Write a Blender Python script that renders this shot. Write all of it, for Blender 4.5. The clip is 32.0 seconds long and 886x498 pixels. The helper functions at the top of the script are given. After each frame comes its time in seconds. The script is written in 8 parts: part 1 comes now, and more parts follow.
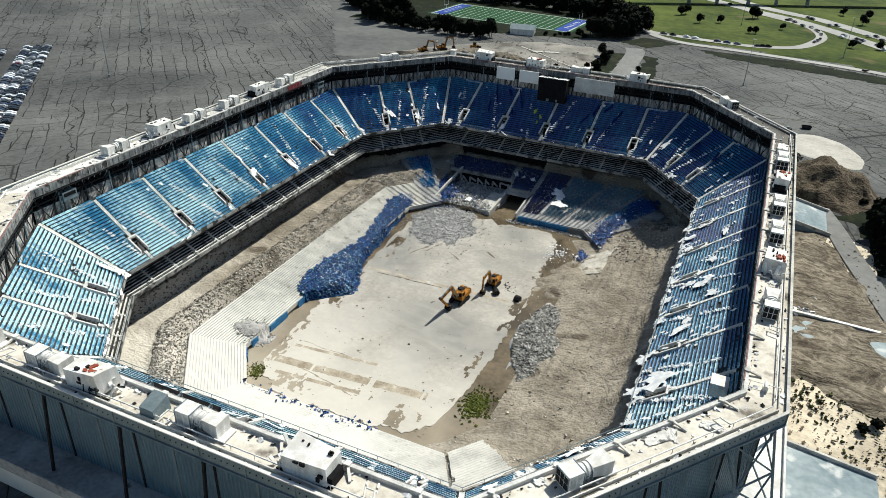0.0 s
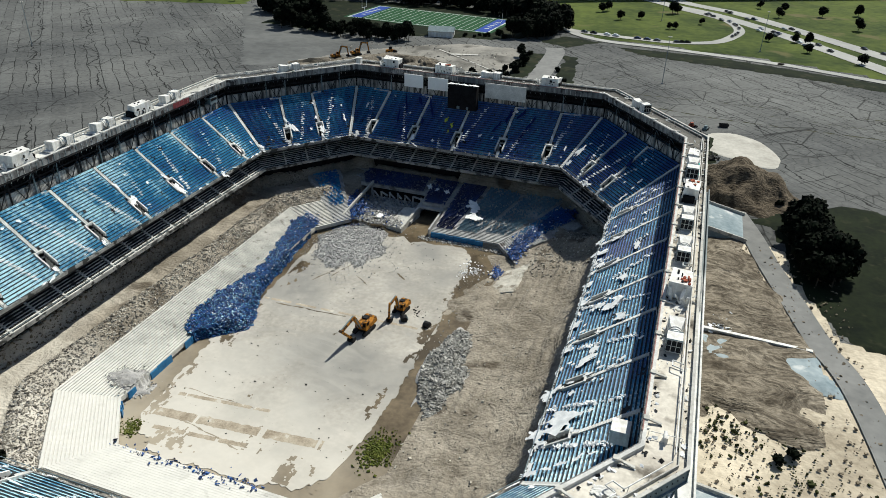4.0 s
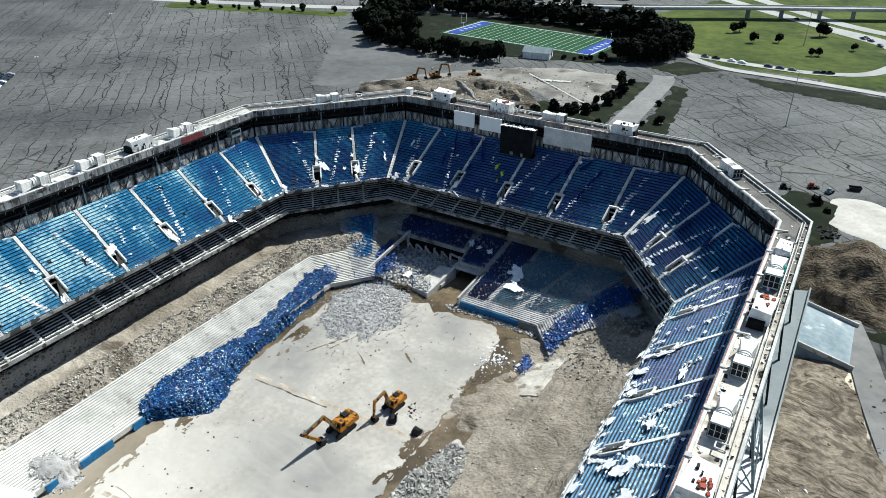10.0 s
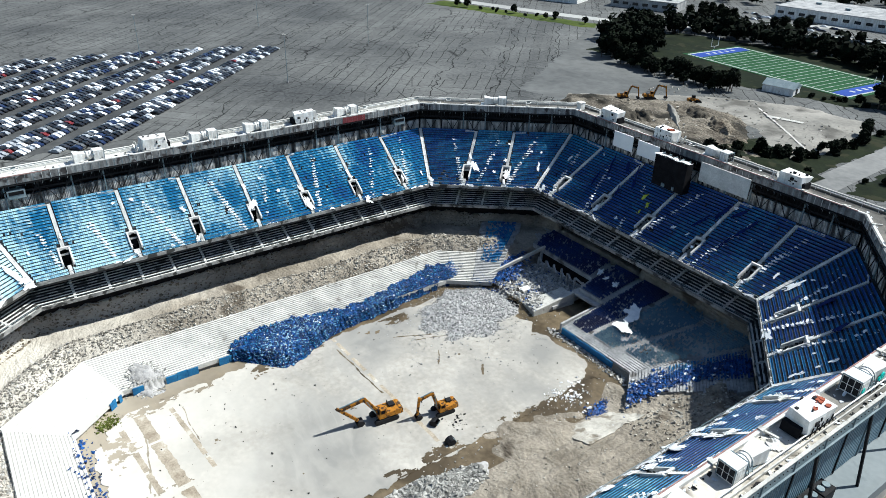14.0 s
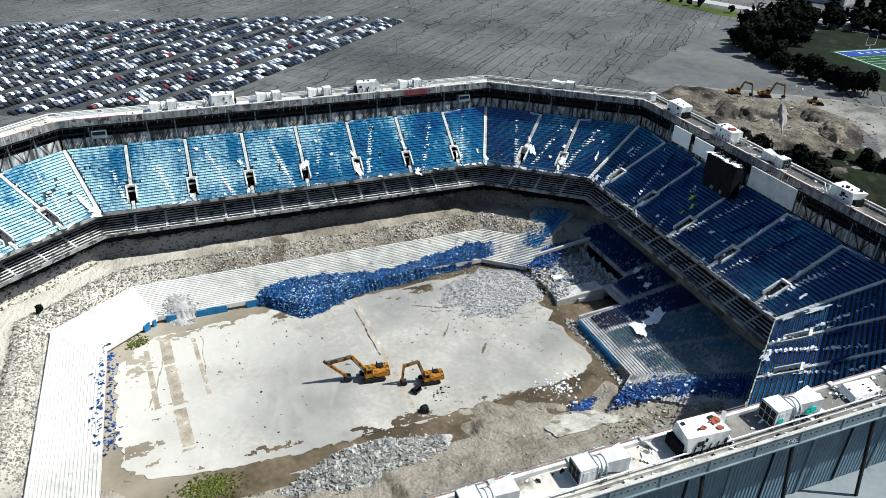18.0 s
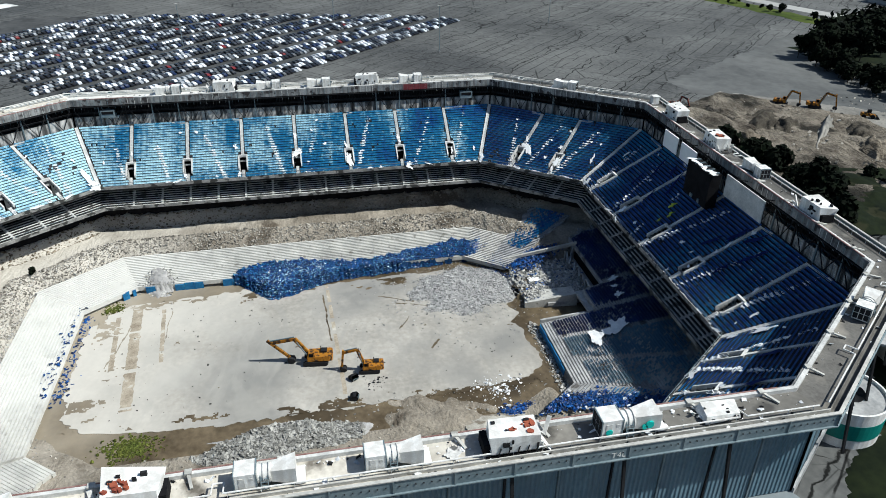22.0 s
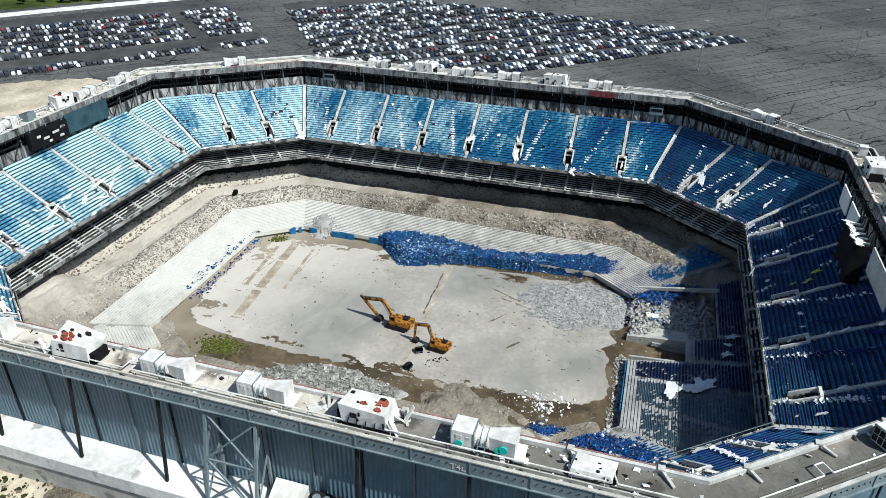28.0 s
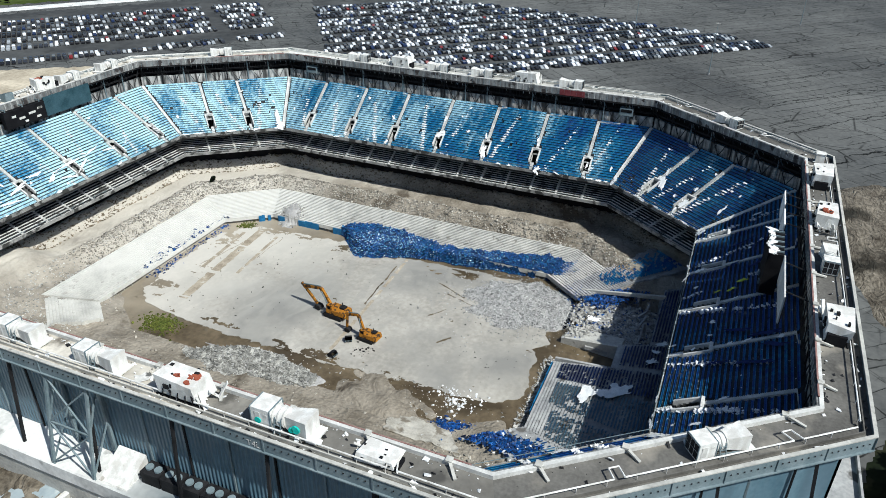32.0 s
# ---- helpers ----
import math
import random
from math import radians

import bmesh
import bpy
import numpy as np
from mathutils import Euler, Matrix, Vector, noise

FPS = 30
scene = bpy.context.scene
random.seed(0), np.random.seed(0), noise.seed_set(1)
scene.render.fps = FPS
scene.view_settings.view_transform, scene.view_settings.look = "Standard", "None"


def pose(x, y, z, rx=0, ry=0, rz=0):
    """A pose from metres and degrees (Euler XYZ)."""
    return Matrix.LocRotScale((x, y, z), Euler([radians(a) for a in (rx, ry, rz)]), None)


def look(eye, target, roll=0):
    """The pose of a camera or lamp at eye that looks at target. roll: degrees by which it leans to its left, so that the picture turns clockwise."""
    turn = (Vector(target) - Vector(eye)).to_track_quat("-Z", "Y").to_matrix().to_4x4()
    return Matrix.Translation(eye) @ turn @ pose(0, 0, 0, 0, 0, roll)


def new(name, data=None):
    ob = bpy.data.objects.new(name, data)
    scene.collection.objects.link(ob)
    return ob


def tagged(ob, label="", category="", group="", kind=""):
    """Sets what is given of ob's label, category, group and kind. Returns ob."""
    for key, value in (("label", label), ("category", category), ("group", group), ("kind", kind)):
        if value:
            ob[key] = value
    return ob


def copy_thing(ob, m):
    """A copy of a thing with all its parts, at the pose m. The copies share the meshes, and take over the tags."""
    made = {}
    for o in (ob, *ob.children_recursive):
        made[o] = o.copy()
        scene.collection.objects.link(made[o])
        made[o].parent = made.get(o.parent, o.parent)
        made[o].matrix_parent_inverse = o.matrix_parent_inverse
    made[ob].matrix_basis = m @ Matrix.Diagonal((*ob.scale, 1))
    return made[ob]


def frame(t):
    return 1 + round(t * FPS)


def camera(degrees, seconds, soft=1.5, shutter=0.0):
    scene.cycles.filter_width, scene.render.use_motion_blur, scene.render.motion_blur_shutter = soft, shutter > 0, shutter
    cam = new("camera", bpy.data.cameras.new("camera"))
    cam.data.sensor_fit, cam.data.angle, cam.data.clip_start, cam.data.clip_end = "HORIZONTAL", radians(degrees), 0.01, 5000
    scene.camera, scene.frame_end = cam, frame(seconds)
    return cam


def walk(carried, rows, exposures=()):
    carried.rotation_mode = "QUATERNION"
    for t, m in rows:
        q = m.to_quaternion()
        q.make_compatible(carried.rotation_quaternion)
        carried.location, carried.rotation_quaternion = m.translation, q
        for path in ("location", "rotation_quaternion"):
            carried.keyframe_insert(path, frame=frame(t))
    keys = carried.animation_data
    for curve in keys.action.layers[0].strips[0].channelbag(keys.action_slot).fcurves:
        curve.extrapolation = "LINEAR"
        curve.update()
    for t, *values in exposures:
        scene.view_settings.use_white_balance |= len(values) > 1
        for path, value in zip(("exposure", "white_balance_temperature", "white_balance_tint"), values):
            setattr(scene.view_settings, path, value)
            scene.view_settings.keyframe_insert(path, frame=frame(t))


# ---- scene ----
cam = camera(64.2, 32.0, soft=0.6)
PATH = [
    (0, (78.517, -186.395, 130.761), (77.825, -184.786, 129.795), 2.2),
    (0.5, (79.621, -184.618, 130.309), (78.949, -183.001, 129.343), 2.4),
    (1, (81.225, -182.667, 130.302), (80.569, -181.043, 129.336), 2.4),
    (1.5, (82.772, -180.156, 130.215), (82.113, -178.532, 129.253), 2.2),
    (2, (84.14, -177.578, 130.173), (83.477, -175.954, 129.212), 2.0),
    (2.5, (84.562, -174.644, 130.543), (83.902, -173.02, 129.579), 2.2),
    (3, (84.758, -171.546, 130.539), (84.1, -169.922, 129.574), 2.2),
    (3.5, (85.707, -167.705, 130.138), (85.08, -166.067, 129.176), 1.9),
    (4, (85.367, -164.082, 130.342), (84.81, -162.421, 129.378), 1.7),
    (4.5, (85.341, -159.913, 130.262), (84.788, -158.25, 129.298), 1.6),
    (6.5, (84.688, -141.554, 131.198), (84.139, -139.894, 130.226), 1.4),
    (7, (84.739, -136.764, 131.547), (84.195, -135.103, 130.574), 1.4),
    (7.5, (85.623, -131.541, 131.351), (85.077, -129.88, 130.379), 1.3),
    (8, (86.334, -126.49, 130.883), (85.78, -124.831, 129.913), 1.1),
    (8.5, (87.799, -120.627, 130.58), (87.175, -118.993, 129.61), 0.8),
    (9, (90.806, -115.69, 130.471), (90.071, -114.1, 129.506), 0.7),
    (9.5, (94.184, -110.457, 130.328), (93.346, -108.917, 129.365), 0.4),
    (10, (97.754, -105.67, 130.094), (96.863, -104.157, 129.135), 0.5),
    (10.5, (101.487, -101.203, 130.064), (100.555, -99.716, 129.105), 0.4),
    (11, (105.395, -96.788, 130.113), (104.374, -95.36, 129.154), 0.5),
    (11.5, (108.434, -93.162, 129.911), (107.308, -91.813, 128.956), 0.9),
    (12, (112.823, -88.964, 129.777), (111.598, -87.702, 128.824), 1.2),
    (12.5, (117.747, -84.471, 129.5), (116.465, -83.266, 128.55), 1.2),
    (13, (122.225, -80.236, 129.289), (120.897, -79.079, 128.342), 1.2),
    (13.5, (126.481, -75.902, 128.678), (125.1, -74.805, 127.735), 1.2),
    (14, (129.815, -71.959, 128.401), (128.387, -70.924, 127.457), 1.5),
    (14.5, (133.123, -68.1, 128.383), (131.651, -67.13, 127.438), 1.6),
    (15, (136.607, -63.262, 128.491), (135.091, -62.365, 127.544), 1.5),
    (15.5, (139.801, -58.848, 128.776), (138.247, -58.023, 127.825), 1.6),
    (17.5, (151.005, -42.72, 129.849), (149.39, -42.042, 128.883), 1.6),
    (18, (152.82, -37.511, 129.804), (151.21, -36.876, 128.803), 1.5),
    (18.5, (154.844, -32.403, 129.18), (153.22, -31.8, 128.179), 1.4),
    (19, (157.357, -27.373, 128.307), (155.718, -26.802, 127.313), 1.2),
    (19.5, (159.515, -22.75, 127.368), (157.863, -22.207, 126.38), 1.0),
    (20, (161.203, -17.955, 126.838), (159.528, -17.48, 125.853), 0.9),
    (20.5, (162.821, -12.231, 126.795), (161.124, -11.845, 125.809), 0.9),
    (21, (164.324, -6.822, 126.758), (162.622, -6.463, 125.771), 0.7),
    (21.5, (165.177, -1.83, 126.915), (163.475, -1.476, 125.925), 0.6),
    (22, (165.829, 3.363, 127.344), (164.131, 3.718, 126.349), 0.6),
    (22.5, (166.452, 7.839, 126.779), (164.749, 8.184, 125.787), 0.6),
    (23, (167.189, 13.317, 126.501), (165.481, 13.633, 125.51), 0.5),
    (23.5, (167.764, 17.866, 126.299), (166.048, 18.142, 125.31), 0.5),
    (24, (168.115, 23.893, 126.057), (166.389, 24.096, 125.068), 0.5),
    (24.5, (168.305, 28.479, 125.879), (166.578, 28.679, 124.89), 0.4),
    (25, (168.49, 33.889, 125.64), (166.753, 33.986, 124.653), 0.5),
    (25.5, (168.636, 38.909, 125.587), (166.897, 38.959, 124.6), 0.4),
    (26, (168.615, 43.392, 125.879), (166.877, 43.378, 124.891), 0.4),
    (26.5, (168.946, 48.35, 125.524), (167.214, 48.153, 124.543), 0.7),
    (28.5, (165.93, 67.965, 126.084), (164.272, 67.45, 125.092), 0.8),
    (29, (164.832, 72.56, 125.995), (163.173, 72.048, 125.003), 0.7),
    (29.5, (163.636, 76.846, 125.868), (161.988, 76.298, 124.876), 0.7),
    (30, (162.059, 81.704, 125.069), (160.427, 81.098, 124.084), 0.7),
    (30.5, (160.644, 85.761, 125.274), (159.016, 85.152, 124.285), 0.6),
    (31, (159.071, 90.236, 125.114), (157.467, 89.566, 124.124), 0.7),
    (31.5, (157.303, 94.688, 124.67), (155.703, 94.01, 123.681), 0.6),
    (32, (155.493, 98.719, 123.916), (153.887, 98.047, 122.931), 0.7),
]
EXPOSURES = [(0.0, 0.32, 6450, 3), (4.5, 0.18, 6400, 3), (9.0, 0.54, 6050, 3), (15.0, 0.64, 5950, 4), (19.0, 0.42, 5950, 4), (23.0, 0.18, 6000, 4), (26.0, 0.2, 6000, 4), (32.0, 0.18, 6000, 4)]
walk(cam, [(t, look(eye, target, roll)) for t, eye, target, roll in PATH], EXPOSURES)

# ---- world and sun ----
SUN_AZ, SUN_EL = radians(70.5), radians(51.0)      # from +x towards +y
sun_dir = Vector((math.cos(SUN_AZ) * math.cos(SUN_EL), math.sin(SUN_AZ) * math.cos(SUN_EL), math.sin(SUN_EL)))
world = bpy.data.worlds.new("world")
scene.world = world
world.use_nodes = True
wn = world.node_tree.nodes
sky = wn.new("ShaderNodeTexSky")
sky.sky_type = "NISHITA"
sky.sun_disc = False
sky.sun_elevation = SUN_EL
sky.sun_rotation = math.pi / 2 - SUN_AZ
world.node_tree.links.new(sky.outputs[0], wn["Background"].inputs[0])
wn["Background"].inputs[1].default_value = 0.072
sun = new("sun", bpy.data.lights.new("sun", "SUN"))
sun.data.energy, sun.data.angle, sun.data.color = 4.95, radians(0.53), (1.0, 0.94, 0.86)
sun.matrix_world = look(sun_dir * 400, (0, 0, 0))


# ---- materials ----
def mat(name, a, b, scale=1.0, rough=0.85, bump=0.3, metal=0.0, fine=8.0, island=0.0, spots=None, spot_scale=0.3, spot_cut=0.62, bump_dist=0.05, spot_soft=0.06):
    """Two-scale noise between colours a and b, with fine grain, bump, and optional stains of a third colour."""
    m = bpy.data.materials.new(name)
    m.use_nodes = True
    nt = m.node_tree
    n, l = nt.nodes, nt.links
    bsdf = n["Principled BSDF"]
    bsdf.inputs["Roughness"].default_value = rough
    bsdf.inputs["Metallic"].default_value = metal
    bsdf.inputs["Specular IOR Level"].default_value = 0.12 if rough > 0.55 else 0.4
    co = n.new("ShaderNodeTexCoord")
    n1 = n.new("ShaderNodeTexNoise")
    n1.inputs["Scale"].default_value, n1.inputs["Detail"].default_value = scale, 5
    n2 = n.new("ShaderNodeTexNoise")
    n2.inputs["Scale"].default_value, n2.inputs["Detail"].default_value = scale * fine, 3
    for k in (n1, n2):
        l.new(co.outputs["Object"], k.inputs["Vector"])
    mid = n.new("ShaderNodeMath")
    mid.operation = "MULTIPLY_ADD"
    l.new(n2.outputs["Fac"], mid.inputs[0])
    mid.inputs[1].default_value = 0.45
    l.new(n1.outputs["Fac"], mid.inputs[2])
    ramp = n.new("ShaderNodeValToRGB")
    ramp.color_ramp.elements[0].position, ramp.color_ramp.elements[1].position = 0.5, 0.95
    ramp.color_ramp.elements[0].color, ramp.color_ramp.elements[1].color = (*a, 1), (*b, 1)
    l.new(mid.outputs[0], ramp.inputs[0])
    out = ramp.outputs[0]
    if spots:
        n3 = n.new("ShaderNodeTexNoise")
        n3.inputs["Scale"].default_value, n3.inputs["Detail"].default_value = spot_scale, 6
        l.new(co.outputs["Object"], n3.inputs["Vector"])
        cut = n.new("ShaderNodeMapRange")
        cut.inputs["From Min"].default_value, cut.inputs["From Max"].default_value = spot_cut, spot_cut + spot_soft
        l.new(n3.outputs["Fac"], cut.inputs["Value"])
        mx = n.new("ShaderNodeMix")
        mx.data_type = "RGBA"
        l.new(cut.outputs[0], mx.inputs["Factor"])
        l.new(out, mx.inputs["A"])
        mx.inputs["B"].default_value = (*spots, 1)
        out = mx.outputs["Result"]
    if island:
        geo = n.new("ShaderNodeNewGeometry")
        hs = n.new("ShaderNodeHueSaturation")
        mr = n.new("ShaderNodeMapRange")
        mr.inputs["To Min"].default_value, mr.inputs["To Max"].default_value = 1 - island, 1 + island
        l.new(geo.outputs["Random Per Island"], mr.inputs["Value"])
        l.new(mr.outputs[0], hs.inputs["Value"])
        l.new(out, hs.inputs["Color"])
        out = hs.outputs[0]
    l.new(out, bsdf.inputs["Base Color"])
    if bump:
        bp = n.new("ShaderNodeBump")
        bp.inputs["Strength"].default_value, bp.inputs["Distance"].default_value = bump, bump_dist
        l.new(n2.outputs["Fac"], bp.inputs["Height"])
        l.new(bp.outputs[0], bsdf.inputs["Normal"])
    return m


M_CONC = mat("concrete", (0.2, 0.205, 0.21), (0.42, 0.42, 0.415), 0.15, 0.9, spots=(0.12, 0.115, 0.11), spot_scale=0.2)
M_PALE = mat("pale_concrete", (0.33, 0.325, 0.305), (0.56, 0.55, 0.51), 0.2, 0.85, spots=(0.25, 0.24, 0.215), spot_scale=0.35)
# dark litter, and undersides whose shade is put into this colour
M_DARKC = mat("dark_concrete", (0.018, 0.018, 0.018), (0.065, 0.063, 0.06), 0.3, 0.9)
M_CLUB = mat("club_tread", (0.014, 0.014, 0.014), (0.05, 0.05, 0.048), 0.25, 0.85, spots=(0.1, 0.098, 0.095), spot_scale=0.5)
M_DIRT = mat("dirt", (0.15, 0.13, 0.103), (0.38, 0.34, 0.28), 0.09, 0.95, 0.9, fine=14, spots=(0.1, 0.083, 0.064), spot_scale=0.07, spot_cut=0.6, bump_dist=0.4)
M_MUD = mat("mud", (0.06, 0.044, 0.024), (0.165, 0.128, 0.08), 0.09, 0.32, 0.3, spots=(0.06, 0.045, 0.026), spot_scale=0.06, spot_cut=0.52, spot_soft=0.1)
M_SLAB = mat("slab", (0.27, 0.256, 0.228), (0.47, 0.445, 0.4), 0.06, 0.8, 0.25, fine=12, spots=(0.24, 0.235, 0.22), spot_scale=0.026, spot_cut=0.48, spot_soft=0.12)
M_RUBBLE = mat("rubble", (0.22, 0.217, 0.205), (0.5, 0.49, 0.46), 0.4, 0.9, 0.5, island=0.4)
M_WHITE = mat("white_paint", (0.6, 0.6, 0.58), (0.85, 0.85, 0.83), 0.6, 0.6, 0.1, spots=(0.4, 0.37, 0.33), spot_scale=0.5, spot_cut=0.68)
M_STEEL = mat("grey_steel", (0.12, 0.165, 0.185), (0.21, 0.255, 0.275), 0.3, 0.6, 0.1)
M_DSTEEL = mat("dark_steel", (0.007, 0.0075, 0.009), (0.026, 0.026, 0.028), 0.4, 0.7, 0.1)
M_CLAD = mat("cladding", (0.07, 0.135, 0.18), (0.13, 0.21, 0.26), 0.15, 0.5, 0.1)
M_STREAK = mat("streaked_panel", (0.28, 0.28, 0.275), (0.6, 0.595, 0.58), 0.5, 0.7, 0.1)
M_ROOF = mat("roofing", (0.07, 0.067, 0.062), (0.17, 0.163, 0.15), 0.15, 0.9, fine=12, spots=(0.3, 0.275, 0.235), spot_scale=0.09, spot_cut=0.56, spot_soft=0.12)
M_ASPH = mat("asphalt", (0.055, 0.058, 0.06), (0.15, 0.152, 0.147), 0.012, 0.9, 0.1, fine=40)
M_GRASS = mat("grass", (0.022, 0.038, 0.008), (0.085, 0.11, 0.022), 0.025, 0.95, 0.3, spots=(0.1, 0.095, 0.04), spot_scale=0.03, spot_cut=0.64)
M_TURF = mat("turf", (0.012, 0.055, 0.02), (0.02, 0.075, 0.03), 0.05, 0.9, 0.1)
M_FBLUE = mat("endzone_blue", (0.02, 0.05, 0.25), (0.03, 0.07, 0.3), 0.1, 0.8, 0.1)
M_YELLOW = mat("digger_yellow", (0.26, 0.1, 0.012), (0.45, 0.2, 0.025), 0.8, 0.6, 0.1, spots=(0.06, 0.035, 0.02), spot_scale=1.1, spot_cut=0.5)
M_SAND = mat("sand", (0.28, 0.24, 0.18), (0.66, 0.585, 0.46), 0.06, 0.95, 0.8, fine=12, spots=(0.24, 0.2, 0.15), spot_scale=0.05, spot_cut=0.52, bump_dist=0.4, spot_soft=0.3)
M_ROAD = mat("road", (0.28, 0.28, 0.27), (0.38, 0.38, 0.36), 0.02, 0.9, 0.1)
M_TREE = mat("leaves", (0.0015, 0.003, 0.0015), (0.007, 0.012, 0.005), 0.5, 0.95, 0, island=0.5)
M_BARK = mat("bark", (0.05, 0.04, 0.03), (0.1, 0.08, 0.06), 2, 0.9)
M_RED = mat("red_rust", (0.2, 0.05, 0.035), (0.34, 0.1, 0.055), 0.8, 0.85)
# deck treads darkened to hold the shadow beneath the seats
M_DECK = mat("deck_tread", (0.02, 0.023, 0.027), (0.075, 0.08, 0.084), 0.2, 0.9, spots=(0.16, 0.16, 0.16), spot_scale=0.25, spot_cut=0.64)
M_STAIR = mat("stair_concrete", (0.4, 0.4, 0.385), (0.66, 0.655, 0.63), 0.3, 0.85)
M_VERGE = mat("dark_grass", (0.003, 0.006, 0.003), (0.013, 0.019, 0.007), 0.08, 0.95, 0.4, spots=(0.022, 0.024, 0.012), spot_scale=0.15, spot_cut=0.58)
M_WALKPALE = mat("beige_roofing", (0.38, 0.345, 0.295), (0.72, 0.68, 0.6), 0.12, 0.9, fine=10, spots=(0.14, 0.125, 0.105), spot_scale=0.16, spot_cut=0.56, spot_soft=0.1)
# near-white: the sun on the pale ledge is put into its colour
M_LEDGE = mat("white_concrete", (0.5, 0.5, 0.49), (0.8, 0.8, 0.78), 0.12, 0.85, 0.2, spots=(0.36, 0.36, 0.35), spot_scale=0.2, spot_cut=0.6)
M_STEPC = mat("step_concrete", (0.42, 0.42, 0.405), (0.7, 0.695, 0.67), 0.3, 0.85)
M_PAD = mat("field_wall_vinyl", (0.005, 0.075, 0.22), (0.02, 0.19, 0.4), 0.2, 0.5, 0.1)
# also used on backings that paint the darkness of deep recesses
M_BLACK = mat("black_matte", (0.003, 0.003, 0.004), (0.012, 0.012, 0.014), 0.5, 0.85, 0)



def seat_mat(name, deep, mid, pale, sw_light):
    """Seat plastic paler towards the southwest, the stronger light there put into the colour; dusty and uneven from
    seat to seat.
    """
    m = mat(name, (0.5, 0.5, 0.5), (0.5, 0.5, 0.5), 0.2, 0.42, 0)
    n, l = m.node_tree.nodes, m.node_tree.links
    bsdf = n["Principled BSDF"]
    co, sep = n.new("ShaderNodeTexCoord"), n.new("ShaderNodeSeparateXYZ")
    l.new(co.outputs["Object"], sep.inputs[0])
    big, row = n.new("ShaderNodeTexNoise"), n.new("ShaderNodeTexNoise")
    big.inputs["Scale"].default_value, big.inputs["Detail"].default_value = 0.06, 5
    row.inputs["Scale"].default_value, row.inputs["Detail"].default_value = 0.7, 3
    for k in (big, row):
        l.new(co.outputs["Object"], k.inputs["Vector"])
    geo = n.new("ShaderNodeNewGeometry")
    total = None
    # paler tone to the southwest stands in for the brighter light there
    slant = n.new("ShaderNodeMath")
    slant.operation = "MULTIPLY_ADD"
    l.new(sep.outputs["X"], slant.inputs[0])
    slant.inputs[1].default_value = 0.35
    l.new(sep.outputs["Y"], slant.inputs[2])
    for src, lo, hi, a, b in ((slant.outputs[0], 112, -140, 0.22, sw_light), (big.outputs["Fac"], 0.32, 0.68, -0.38, 0.24), (row.outputs["Fac"], 0.3, 0.7, -0.16, 0.16), (geo.outputs["Random Per Island"], 0, 1, -0.11, 0.11)):
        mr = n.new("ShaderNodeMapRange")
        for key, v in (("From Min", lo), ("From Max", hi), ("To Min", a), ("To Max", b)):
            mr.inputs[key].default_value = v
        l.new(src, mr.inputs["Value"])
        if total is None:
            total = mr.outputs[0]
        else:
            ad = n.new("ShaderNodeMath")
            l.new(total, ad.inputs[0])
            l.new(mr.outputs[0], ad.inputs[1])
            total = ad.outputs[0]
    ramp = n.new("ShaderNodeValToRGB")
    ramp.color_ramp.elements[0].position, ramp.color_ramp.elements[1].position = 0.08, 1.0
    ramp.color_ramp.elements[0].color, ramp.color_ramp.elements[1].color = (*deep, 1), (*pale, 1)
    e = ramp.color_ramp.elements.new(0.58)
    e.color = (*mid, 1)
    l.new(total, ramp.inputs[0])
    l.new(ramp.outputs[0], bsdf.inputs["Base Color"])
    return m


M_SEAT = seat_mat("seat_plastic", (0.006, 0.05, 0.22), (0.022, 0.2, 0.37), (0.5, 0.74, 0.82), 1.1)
M_SEATBACK = seat_mat("seat_back_plastic", (0.004, 0.03, 0.16), (0.008, 0.13, 0.3), (0.02, 0.26, 0.42), 0.85)
M_SEATWORN = seat_mat("worn_seat_plastic", (0.06, 0.13, 0.2), (0.2, 0.29, 0.32), (0.5, 0.56, 0.56), 0.95)
# darker copy of the seat blue, holding the deep shade of the north stand
M_SEATSHADE = seat_mat("shaded_seat_plastic", (0.003, 0.01, 0.06), (0.008, 0.04, 0.16), (0.1, 0.2, 0.3), 0.6)


